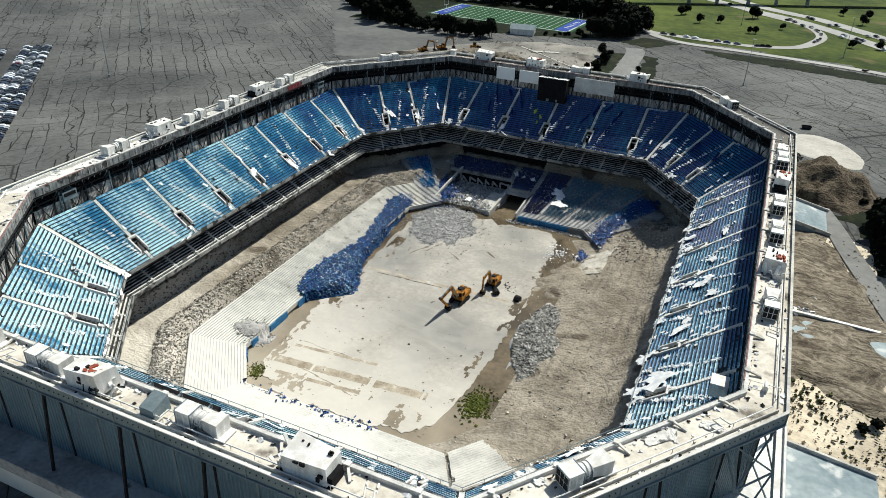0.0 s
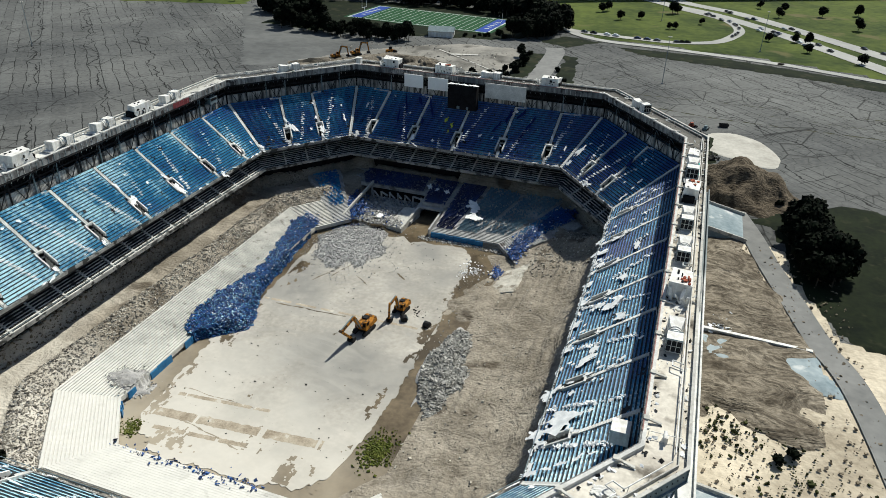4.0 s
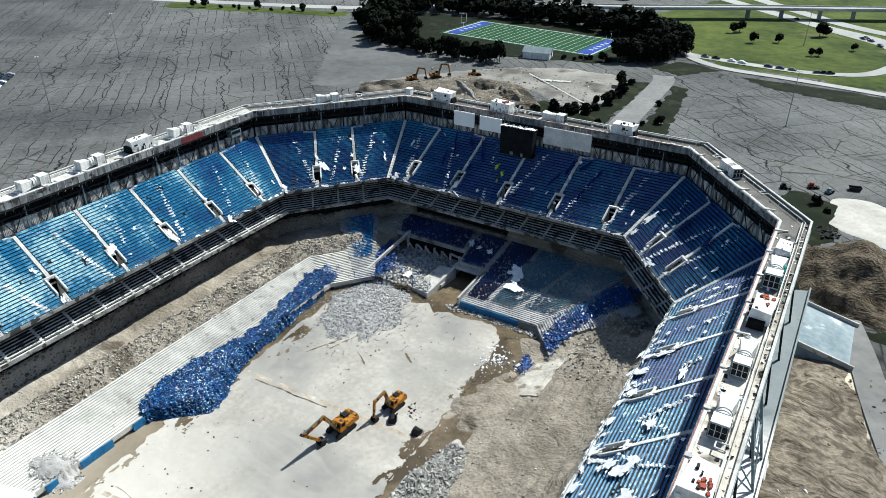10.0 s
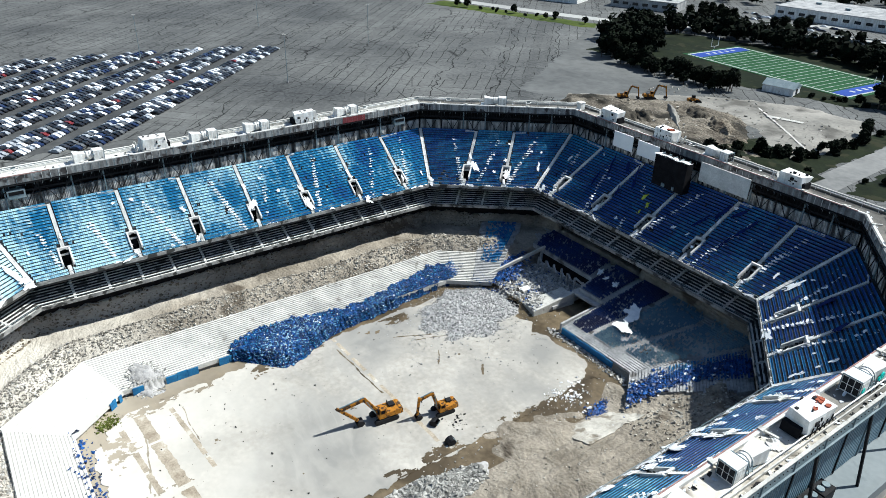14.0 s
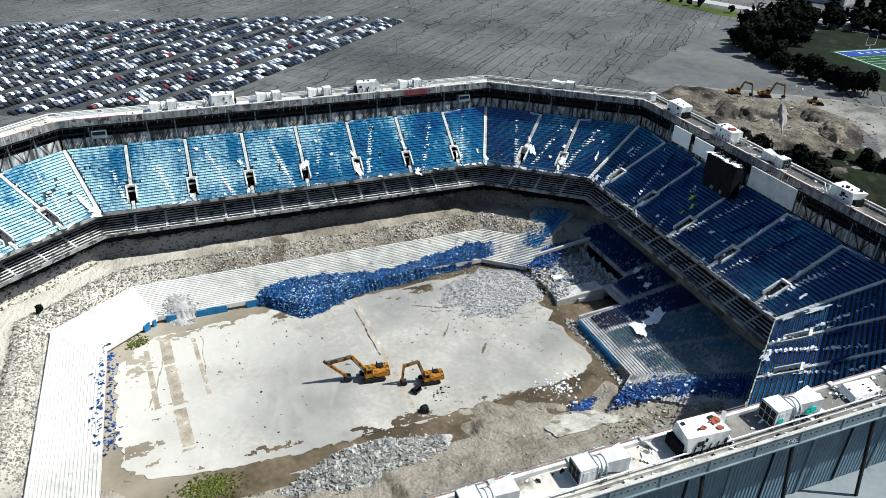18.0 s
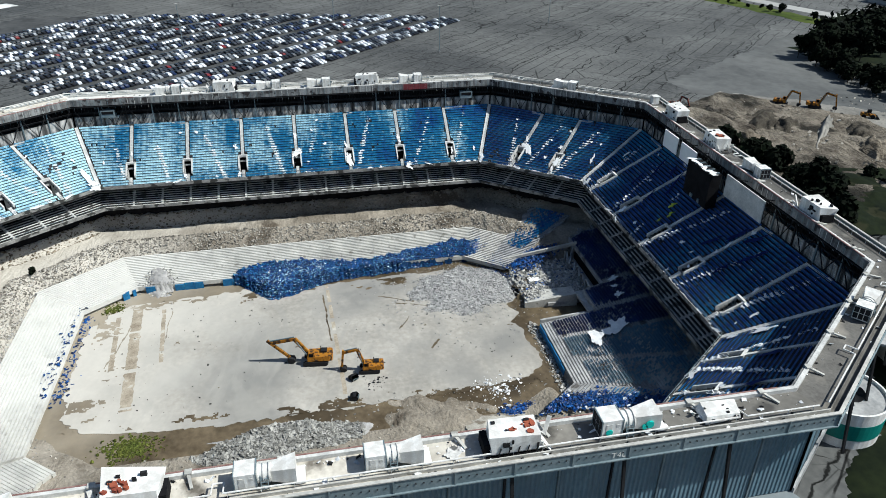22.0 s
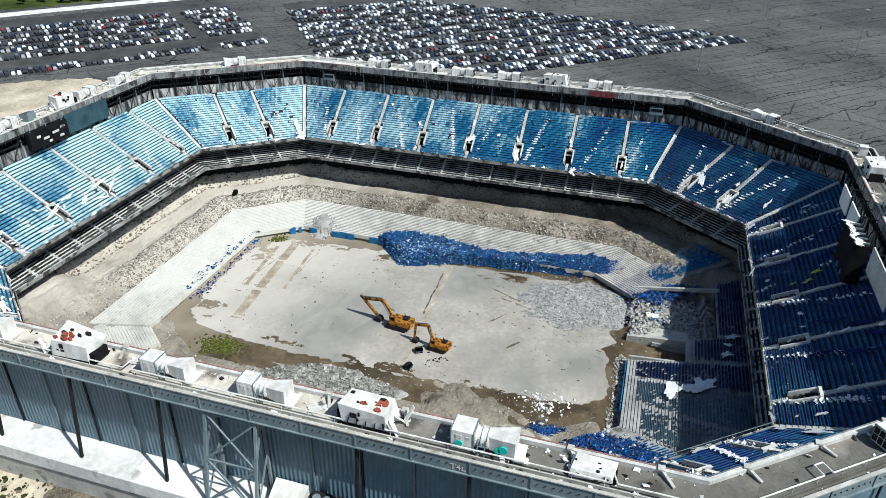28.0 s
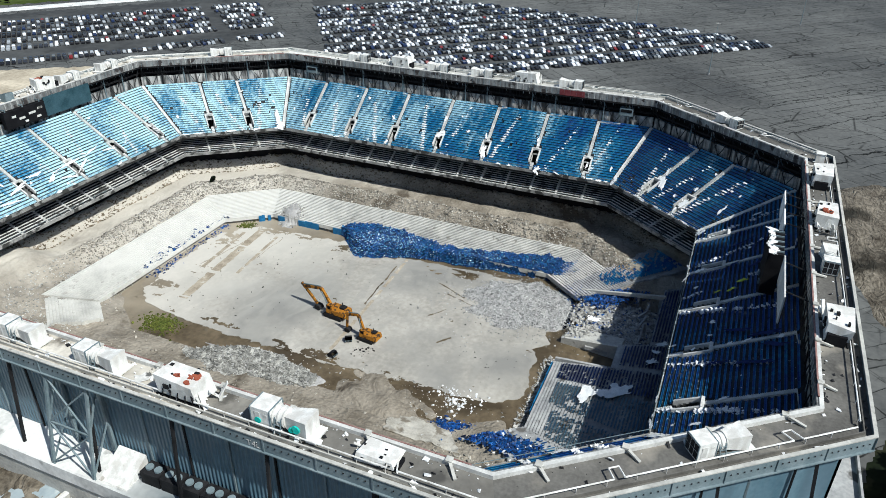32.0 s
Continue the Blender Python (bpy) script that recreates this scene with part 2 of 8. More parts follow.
def add_cracks(m, layers):
    """Darkens thin crack lines: rows of (cell size, width, stretch, turn in degrees, depth)."""
    n, l = m.node_tree.nodes, m.node_tree.links
    bsdf = n["Principled BSDF"]
    src = bsdf.inputs["Base Color"].links[0].from_socket
    co = n.new("ShaderNodeTexCoord")
    warp = n.new("ShaderNodeTexNoise")
    warp.inputs["Scale"].default_value, warp.inputs["Detail"].default_value = 0.08, 4
    l.new(co.outputs["Object"], warp.inputs["Vector"])
    for cell, width, stretch, turn, depth in layers:
        mp = n.new("ShaderNodeMapping")
        mp.inputs["Scale"].default_value = (1 / cell, 1 / (cell * stretch), 0.0)
        mp.inputs["Rotation"].default_value = (0, 0, radians(turn))
        ad = n.new("ShaderNodeMixRGB")
        ad.blend_type = "ADD"
        ad.inputs[0].default_value = cell * 0.5
        l.new(co.outputs["Object"], ad.inputs[1])
        l.new(warp.outputs["Color"], ad.inputs[2])
        l.new(ad.outputs[0], mp.inputs["Vector"])
        vo = n.new("ShaderNodeTexVoronoi")
        vo.feature = "DISTANCE_TO_EDGE"
        vo.inputs["Scale"].default_value = 1.0
        l.new(mp.outputs[0], vo.inputs["Vector"])
        mr = n.new("ShaderNodeMapRange")
        mr.inputs["From Max"].default_value = width / cell
        mr.inputs["To Min"].default_value, mr.inputs["To Max"].default_value = depth, 0
        l.new(vo.outputs["Distance"], mr.inputs["Value"])
        tx = n.new("ShaderNodeTexNoise")
        tx.inputs["Scale"].default_value, tx.inputs["Detail"].default_value = 0.5 / cell, 5
        l.new(co.outputs["Object"], tx.inputs["Vector"])
        keep = n.new("ShaderNodeMapRange")
        keep.inputs["From Min"].default_value, keep.inputs["From Max"].default_value = 0.44, 0.56
        l.new(tx.outputs["Fac"], keep.inputs["Value"])
        mu = n.new("ShaderNodeMath")
        mu.operation = "MULTIPLY"
        l.new(mr.outputs[0], mu.inputs[0])
        l.new(keep.outputs[0], mu.inputs[1])
        inv = n.new("ShaderNodeMath")
        inv.operation = "SUBTRACT"
        inv.inputs[0].default_value = 1.0
        l.new(mu.outputs[0], inv.inputs[1])
        mx = n.new("ShaderNodeMixRGB")
        mx.blend_type = "MULTIPLY"
        mx.inputs[0].default_value = 1
        l.new(src, mx.inputs[1])
        l.new(inv.outputs[0], mx.inputs[2])
        src = mx.outputs[0]
    l.new(src, bsdf.inputs["Base Color"])


def add_joints(m, layers):
    """Long parallel weathered joints: rows of (turn in degrees, pitch, width, depth, share kept)."""
    n, l = m.node_tree.nodes, m.node_tree.links
    bsdf = n["Principled BSDF"]
    src = bsdf.inputs["Base Color"].links[0].from_socket
    co = n.new("ShaderNodeTexCoord")
    warp = n.new("ShaderNodeTexNoise")
    warp.inputs["Scale"].default_value, warp.inputs["Detail"].default_value = 0.05, 6
    l.new(co.outputs["Object"], warp.inputs["Vector"])

    def node(op, a, b):
        k = n.new("ShaderNodeMath")
        k.operation = op
        for i, q in enumerate((a, b)):
            if isinstance(q, (int, float)):
                k.inputs[i].default_value = q
            else:
                l.new(q, k.inputs[i])
        return k.outputs[0]

    for turn, pitch, width, depth, cut in layers:
        mp = n.new("ShaderNodeMapping")
        mp.inputs["Rotation"].default_value = (0, 0, radians(turn))
        l.new(co.outputs["Object"], mp.inputs["Vector"])
        sep = n.new("ShaderNodeSeparateXYZ")
        l.new(mp.outputs[0], sep.inputs[0])
        v = node("ADD", sep.outputs["Y"], node("MULTIPLY", warp.outputs["Fac"], pitch * 0.7))
        saw = node("ABSOLUTE", node("SUBTRACT", node("FRACT", node("DIVIDE", v, pitch), 0), 0.5), 0)
        lane = n.new("ShaderNodeTexWhiteNoise")
        lane.noise_dimensions = "1D"
        l.new(node("FLOOR", node("ADD", node("DIVIDE", v, pitch), 0.5), 0), lane.inputs["W"])
        mask = n.new("ShaderNodeTexNoise")
        mask.inputs["Scale"].default_value, mask.inputs["Detail"].default_value = 0.4 / pitch, 4
        l.new(mp.outputs[0], mask.inputs["Vector"])
        keep = n.new("ShaderNodeMapRange")
        keep.inputs["From Min"].default_value, keep.inputs["From Max"].default_value = cut, cut + 0.07
        l.new(node("ADD", mask.outputs["Fac"], node("MULTIPLY", lane.outputs["Value"], 0.12)), keep.inputs["Value"])
        line = n.new("ShaderNodeMapRange")
        line.inputs["From Min"].default_value, line.inputs["From Max"].default_value = width / pitch * 0.35, width / pitch
        line.inputs["To Min"].default_value, line.inputs["To Max"].default_value = depth, 0
        l.new(saw, line.inputs["Value"])
        shade = node("SUBTRACT", 1.0, node("MULTIPLY", line.outputs[0], keep.outputs[0]))
        tone = node("ADD", node("MULTIPLY", lane.outputs["Value"], 0.16), 0.92)
        mx = n.new("ShaderNodeMixRGB")
        mx.blend_type = "MULTIPLY"
        mx.inputs[0].default_value = 1
        l.new(src, mx.inputs[1])
        l.new(node("MULTIPLY", shade, tone), mx.inputs[2])
        src = mx.outputs[0]
    l.new(src, bsdf.inputs["Base Color"])


add_joints(M_ASPH, ((45, 6.2, 0.34, 0.85, 0.5), (-45, 9.5, 0.3, 0.8, 0.56), (45, 31, 0.5, 0.9, 0.4)))
add_cracks(M_ASPH, ((17, 0.4, 1.6, 95, 0.8), (6, 0.2, 1.3, 70, 0.55)))


def corrugate(m, pitch=0.5, turn=0.0):
    """Fine upright ribs by bump."""
    n, l = m.node_tree.nodes, m.node_tree.links
    co = n.new("ShaderNodeTexCoord")
    sep = n.new("ShaderNodeSeparateXYZ")
    l.new(co.outputs["Object"], sep.inputs[0])
    ad = n.new("ShaderNodeMath")
    ad.operation = "ADD"
    l.new(sep.outputs["X"], ad.inputs[0])
    l.new(sep.outputs["Y"], ad.inputs[1])
    si = n.new("ShaderNodeMath")
    si.operation = "SINE"
    mu = n.new("ShaderNodeMath")
    mu.operation = "MULTIPLY"
    mu.inputs[1].default_value = 2 * math.pi / pitch
    l.new(ad.outputs[0], mu.inputs[0])
    l.new(mu.outputs[0], si.inputs[0])
    bp = n.new("ShaderNodeBump")
    bp.inputs["Strength"].default_value, bp.inputs["Distance"].default_value = 0.8, 0.12
    l.new(si.outputs[0], bp.inputs["Height"])
    l.new(bp.outputs[0], n["Principled BSDF"].inputs["Normal"])


corrugate(M_CLAD, 0.8)
corrugate(M_STREAK, 0.45)


def furrow(m, turn, amount=0.75, dark=(0.03, 0.024, 0.018), size=1.0, relief=0.8):
    """Long tracked furrows in earth: stretched noise for tone and bump."""
    n, l = m.node_tree.nodes, m.node_tree.links
    bsdf = n["Principled BSDF"]
    src = bsdf.inputs["Base Color"].links[0].from_socket
    co = n.new("ShaderNodeTexCoord")
    mp = n.new("ShaderNodeMapping")
    mp.inputs["Rotation"].default_value = (0, 0, radians(turn))
    mp.inputs["Scale"].default_value = (0.12 / size, 0.28 / size, 0.3)
    l.new(co.outputs["Object"], mp.inputs["Vector"])
    tx = n.new("ShaderNodeTexNoise")
    tx.inputs["Scale"].default_value, tx.inputs["Detail"].default_value, tx.inputs["Distortion"].default_value = 1.0, 7, 5.0
    l.new(mp.outputs[0], tx.inputs["Vector"])
    mr = n.new("ShaderNodeMapRange")
    mr.inputs["From Min"].default_value, mr.inputs["From Max"].default_value = 0.48, 0.62
    mr.inputs["To Max"].default_value = amount
    l.new(tx.outputs["Fac"], mr.inputs["Value"])
    mx = n.new("ShaderNodeMixRGB")
    mx.inputs[2].default_value = (*dark, 1)
    l.new(mr.outputs[0], mx.inputs[0])
    l.new(src, mx.inputs[1])
    l.new(mx.outputs[0], bsdf.inputs["Base Color"])
    bp = n.new("ShaderNodeBump")
    bp.inputs["Strength"].default_value, bp.inputs["Distance"].default_value = 1.0, relief
    l.new(tx.outputs["Fac"], bp.inputs["Height"])
    old = bsdf.inputs["Normal"].links[0].from_socket
    l.new(old, bp.inputs["Normal"])
    l.new(bp.outputs[0], bsdf.inputs["Normal"])


def streak(m, dark, amount=0.75, scale=1.2):
    """Vertical run-off stains."""
    n, l = m.node_tree.nodes, m.node_tree.links
    bsdf = n["Principled BSDF"]
    src = bsdf.inputs["Base Color"].links[0].from_socket
    co = n.new("ShaderNodeTexCoord")
    mp = n.new("ShaderNodeMapping")
    mp.inputs["Scale"].default_value = (scale, scale, scale * 0.12)
    l.new(co.outputs["Object"], mp.inputs["Vector"])
    tx = n.new("ShaderNodeTexNoise")
    tx.inputs["Scale"].default_value, tx.inputs["Detail"].default_value = 1.0, 5
    l.new(mp.outputs[0], tx.inputs["Vector"])
    mr = n.new("ShaderNodeMapRange")
    mr.inputs["From Min"].default_value, mr.inputs["From Max"].default_value = 0.42, 0.6
    mr.inputs["To Max"].default_value = amount
    l.new(tx.outputs["Fac"], mr.inputs["Value"])
    mx = n.new("ShaderNodeMixRGB")
    mx.inputs[2].default_value = (*dark, 1)
    l.new(mr.outputs[0], mx.inputs[0])
    l.new(src, mx.inputs[1])
    l.new(mx.outputs[0], bsdf.inputs["Base Color"])


streak(M_STREAK, (0.03, 0.03, 0.03), 0.92, 0.8)
streak(M_CLAD, (0.1, 0.15, 0.19), 0.6, 0.5)
streak(M_WHITE, (0.45, 0.42, 0.38), 0.5, 0.8)


def southward(m, colour, y0, y1, amount, patchy=0.35, tilt=0.5):
    """A second tone taking over from y0 to y1, in patches: brighter southern light put into colour, dried mud, darker
    northern floors.
    """
    n, l = m.node_tree.nodes, m.node_tree.links
    bsdf = n["Principled BSDF"]
    src = bsdf.inputs["Base Color"].links[0].from_socket
    co, sep, tx = n.new("ShaderNodeTexCoord"), n.new("ShaderNodeSeparateXYZ"), n.new("ShaderNodeTexNoise")
    tx.inputs["Scale"].default_value, tx.inputs["Detail"].default_value = 0.05, 6
    l.new(co.outputs["Object"], sep.inputs[0])
    l.new(co.outputs["Object"], tx.inputs["Vector"])
    a, b, c = n.new("ShaderNodeMapRange"), n.new("ShaderNodeMapRange"), n.new("ShaderNodeMath")
    a.clamp = False
    a.inputs["From Min"].default_value, a.inputs["From Max"].default_value = y0, y1
    slant = n.new("ShaderNodeMath")
    slant.operation = "MULTIPLY_ADD"
    l.new(sep.outputs["X"], slant.inputs[0])
    slant.inputs[1].default_value = tilt
    l.new(sep.outputs["Y"], slant.inputs[2])
    l.new(slant.outputs[0], a.inputs["Value"])
    b.inputs["From Min"].default_value, b.inputs["From Max"].default_value = 0.3, 0.7
    b.inputs["To Min"].default_value, b.inputs["To Max"].default_value = -patchy, patchy
    l.new(tx.outputs["Fac"], b.inputs["Value"])
    l.new(a.outputs[0], c.inputs[0])
    l.new(b.outputs[0], c.inputs[1])
    d, mx = n.new("ShaderNodeMapRange"), n.new("ShaderNodeMixRGB")
    d.inputs["To Max"].default_value = amount
    l.new(c.outputs[0], d.inputs["Value"])
    l.new(d.outputs[0], mx.inputs[0])
    l.new(src, mx.inputs[1])
    mx.inputs[2].default_value = (*colour, 1)
    l.new(mx.outputs[0], bsdf.inputs["Base Color"])


furrow(M_DIRT, 90, 0.3, (0.16, 0.138, 0.11), 2.2, 0.5)
furrow(M_SLAB, 84, 0.55, (0.31, 0.3, 0.275), 5.0, 0.02)
# slab paler to the south, the brighter light there put into its colour
southward(M_SLAB, (0.62, 0.59, 0.53), -12, -60, 0.7)
# mud dries to tan in the south
southward(M_MUD, (0.42, 0.37, 0.29), -25, -70, 0.8)
# earth paler to the southwest, again for the brighter light
southward(M_DIRT, (0.6, 0.565, 0.5), -45, -100, 0.75, 0.5)
# ledge turns dark blue-grey northward
southward(M_LEDGE, (0.12, 0.15, 0.165), 14, 26, 0.85, 0.15, 0.0)
# pale terraces whitened southward to carry the strong light
southward(M_PALE, (0.72, 0.71, 0.67), -30, -80, 0.7)
# walkway darkens northward from y 12 to y 34
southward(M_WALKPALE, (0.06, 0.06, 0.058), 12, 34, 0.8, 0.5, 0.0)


# ---- building helpers ----
def mesh(name, verts, faces, material, parent=None, label="", smooth=False):
    me = bpy.data.meshes.new(name)
    me.from_pydata([tuple(v) for v in verts], [], faces)
    me.materials.append(material)
    if smooth:
        me.polygons.foreach_set("use_smooth", [True] * len(me.polygons))
    me.update()
    ob = new(name, me)
    if parent:
        ob.parent = parent
    if label:
        ob["label"] = label
    return ob




def thing(name, label, category, group="", kind="", at=None):
    ob = new(name)
    if at is not None:
        ob.matrix_basis = at
    return tagged(ob, label, category, group, kind)


BOX_F = [(0, 3, 2, 1), (4, 5, 6, 7), (0, 1, 5, 4), (1, 2, 6, 5), (2, 3, 7, 6), (3, 0, 4, 7)]


class Soup:
    """Collects boxes and quads for one mesh."""

    def __init__(self):
        self.v, self.f = [], []

    def hexa(self, pts):
        k = len(self.v)
        self.v += [tuple(p) for p in pts]
        self.f += [tuple(k + i for i in q) for q in BOX_F]

    def box(self, c, s, m=None):
        pts = [Vector((c[0] + sx * s[0] / 2, c[1] + sy * s[1] / 2, c[2] + sz * s[2] / 2)) for sz in (-1, 1) for sx, sy in ((-1, -1), (1, -1), (1, 1), (-1, 1))]
        self.hexa([m @ p for p in pts] if m else pts)

    def beam(self, a, b, w, h=None):
        a, b = Vector(a), Vector(b)
        d = (b - a).normalized()
        up = Vector((0, 0, 1)) if abs(d.z) < 0.95 else Vector((1, 0, 0))
        s = d.cross(up).normalized()
        u = s.cross(d).normalized()
        h = h or w
        k = [a + s * (i * w / 2) + u * (j * h / 2) for i, j in ((-1, -1), (1, -1), (1, 1), (-1, 1))]
        self.hexa(k + [p + (b - a) for p in k])

    def quad(self, *p):
        k = len(self.v)
        self.v += [tuple(q) for q in p]
        self.f.append(tuple(range(k, k + len(p))))

    def tube(self, a, b, r, n=8, r2=None):
        a, b = Vector(a), Vector(b)
        d = (b - a).normalized()
        up = Vector((0, 0, 1)) if abs(d.z) < 0.95 else Vector((1, 0, 0))
        s = d.cross(up).normalized()
        u = s.cross(d).normalized()
        k = len(self.v)
        for q, rr in ((a, r), (b, r if r2 is None else r2)):
            self.v += [tuple(q + (s * math.cos(2 * math.pi * i / n) + u * math.sin(2 * math.pi * i / n)) * rr) for i in range(n)]
        self.f += [(k + i, k + (i + 1) % n, k + n + (i + 1) % n, k + n + i) for i in range(n)]
        self.f += [tuple(k + i for i in reversed(range(n))), tuple(k + n + i for i in range(n))]

    def make(self, name, material, parent=None, label="", smooth=False):
        return mesh(name, self.v, self.f, material, parent, label, smooth)


# ---- plan: an eight-sided bowl; d is the distance outward from the upper deck's front edge ----
def octo(d):
    x, y, c = 70 + d, 96.8 + d, 95.9 + 1.05 * d
    k = min(1.0, max(0.0, d / 19.4))                 # the south and north ends are deeper
    ys, yn, cn = y + 3.8 * k, y + 4.2 * k, c + 2.7 * k
    ly, lyn = (c - 0.786 * x) / 0.618, (cn - 0.786 * x) / 0.618
    exn, ex, es = (cn - 0.618 * yn) / 0.786, (c - 0.618 * yn) / 0.786, (c - 0.618 * ys) / 0.786
    return [Vector(p) for p in ((x, -ly), (x, lyn), (exn, yn), (-ex, yn), (-x, ly), (-x, -ly), (-es, -ys), (es, -ys))]


SIDES = ("east", "northeast", "north", "northwest", "west", "southwest", "south", "southeast")


def pt(side, f, d, z):
    """The point at the share f of a side, at the offset d and the height z."""
    o = octo(d)
    a, b = o[side], o[(side + 1) % 8]
    p = a.lerp(b, f)
    if -2 < d < 19 and 0 < f < 1:      # on the deck, stairs run square to the side
        c = octo(0)
        p = (a + b) / 2 + (c[(side + 1) % 8] - c[side]) * (f - 0.5)
    return Vector((p.x, p.y, z))


def dval(x, y):
    x, y = abs(x), abs(y)
    return max(x - 70, y - 96.8, (0.786 * x + 0.618 * y - 95.9) / 1.05)


def band(s, side, d0, z0, d1, z1, f0=0.0, f1=1.0):
    s.quad(pt(side, f0, d0, z0), pt(side, f1, d0, z0), pt(side, f1, d1, z1), pt(side, f0, d1, z1))


def slab_band(s, side, d0, d1, z0, z1, f0=0.0, f1=1.0):
    s.hexa([pt(side, f0, d0, z0), pt(side, f1, d0, z0), pt(side, f1, d1, z0), pt(side, f0, d1, z0), pt(side, f0, d0, z1), pt(side, f1, d0, z1), pt(side, f1, d1, z1), pt(side, f0, d1, z1)])


OUT_Z = 23.0
LOW_Z, LOW_RISE, LOW_TREAD = 2.6, 0.17, 0.8
ROWS_N, TREAD, RISE, DECK_Z = 24, 0.81, 0.62, 25.4
VOMS = {0: 7, 4: 7, 2: 5, 6: 5, 1: 2, 3: 2, 5: 2, 7: 2}

# ---- ground outside ----
s = Soup()
inner = [Vector((p.x, p.y, OUT_Z)) for p in octo(21)]
outer = [Vector((p.x * 40, p.y * 40, OUT_Z)) for p in octo(21)]
for i in range(8):
    s.quad(inner[i], outer[i], outer[(i + 1) % 8], inner[(i + 1) % 8])
tagged(s.make("ground", M_ASPH), "cracked grey asphalt of a vast parking lot", "ground", kind="structure")

# ---- field ----
s = Soup()
s.v = [(-60, -90, 0), (60, -90, 0), (60, 90, 0), (-60, 90, 0)]
s.f = [(0, 1, 2, 3)]
tagged(s.make("field_mud", M_MUD), "wet brown mud on the stadium floor", "ground", kind="structure")


def slab_edge(a):
    c, q = math.cos(a), math.sin(a)
    cx, cy, hx, hy, e = -5.5, 0.0, 30.5, 63.5, 7.0
    r = (abs(c / hx) ** e + abs(q / hy) ** e) ** (-1 / e)
    w = 1 + 0.06 * noise.noise(Vector((c * 3, q * 3, 1.7))) + 0.035 * noise.noise(Vector((c * 14, q * 14, 5))) + 0.02 * noise.noise(Vector((c * 45, q * 45, 8)))
    return cx + c * r * w, cy + q * r * w


N = 480
ring = [slab_edge(2 * math.pi * i / N) for i in range(N)]
s = Soup()
s.v = [(x, y, 0.15) for x, y in ring] + [(x, y, -0.3) for x, y in ring]
s.f = [tuple(range(N))] + [(i, i + N, (i + 1) % N + N, (i + 1) % N) for i in range(N)]
tagged(s.make("field_slab", M_SLAB), "dry pale grey playing field slab with stains", "floor", kind="structure")

# ---- earth banks round the field ----
PROFILE = [(-31, -0.5), (-28.6, -0.4), (-27.6, 1.2), (-14, 4.4), (-13, 5.2), (-10, 7.6), (-7, 8.3), (-5, 7.2), (3.8, 7.4), (4.8, 9.3), (5.5, 11.2), (6.4, 11.8), (15, 12)]
EAST = [(-37, -0.5), (-35, 0.1), (-28, 1.8), (-18, 4.0), (-10, 6.4), (-6, 9.0), (-2.5, 12.6), (0, 13.4), (5.6, 14.2), (15, 14.6)]


def interp(tab, d):
    return float(np.interp(d, [a for a, _ in tab], [b for _, b in tab]))


def smooth01(t):
    t = min(1, max(0, t))
    return t * t * (3 - 2 * t)


def bank_z(x, y):
    d = dval(x, y)
    w = smooth01((x - 18) / 14) * smooth01((78 - y) / 12)
    z = interp(PROFILE, d) * (1 - w) + interp(EAST, d) * w
    north = smooth01((y - 61) / 4) * smooth01((x + 50) / 5) * smooth01((54 - x) / 6)
    deep = smooth01((x + 39) / 3) * smooth01((3 - x) / 3)
    under = LOW_Z + LOW_RISE * (d + 29) / LOW_TREAD - 0.8 if d > -29 else -0.4
    floor = under * (1 - deep) - 0.4 * deep
    floor += (6.6 - floor) * smooth01((d + 2.5) / 2) * deep + (4.5 if d > 5.5 else 0)
    z = z * (1 - north) + north * floor
    rough = smooth01((d + 34) / 8) * (1 - 0.8 * north)
    z += rough * (0.7 * noise.noise(Vector((x * 0.09, y * 0.09, 0))) + 0.35 * noise.noise(Vector((x * 0.4, y * 0.4, 3))))
    if x > 30 and y < 62:
        z += w * smooth01((d + 33) / 8) * (0.2 * math.sin(d * 2.1 + 2.5 * noise.noise(Vector((x * 0.05, y * 0.03, 6)))) * smooth01(noise.noise(Vector((x * 0.04, y * 0.04, 12))) * 3 + 0.6) + 0.25 * noise.noise(Vector((x * 0.9, y * 0.25, 2))))
    if 3.4 < d < 6.6:
        z += 0.9 * noise.noise(Vector((x * 0.55, y * 0.55, 21)))
    if -13 < d < -4:
        z += 0.8 * abs(noise.noise(Vector((x * 0.8, y * 0.8, 9))))
    return z


verts, faces, idx = [], [], {}
STEP = 0.75
nx, ny = int(176 / STEP) + 1, int(230 / STEP) + 1
for j in range(ny):
    for i in range(nx):
        x, y = -88 + i * STEP, -115 + j * STEP
        d = dval(x, y)
        if -38 < d < 15:
            idx[i, j] = len(verts)
            verts.append((x, y, bank_z(x, y)))
for j in range(ny - 1):
    for i in range(nx - 1):
        q = ((i, j), (i + 1, j), (i + 1, j + 1), (i, j + 1))
        if all(k in idx for k in q):
            faces.append(tuple(idx[k] for k in q))
tagged(mesh("earth_bank", verts, faces, M_DIRT, smooth=True), "bare brown earth bank with rubble", "ground", kind="structure")

# ---- lower terraces of bare concrete ----

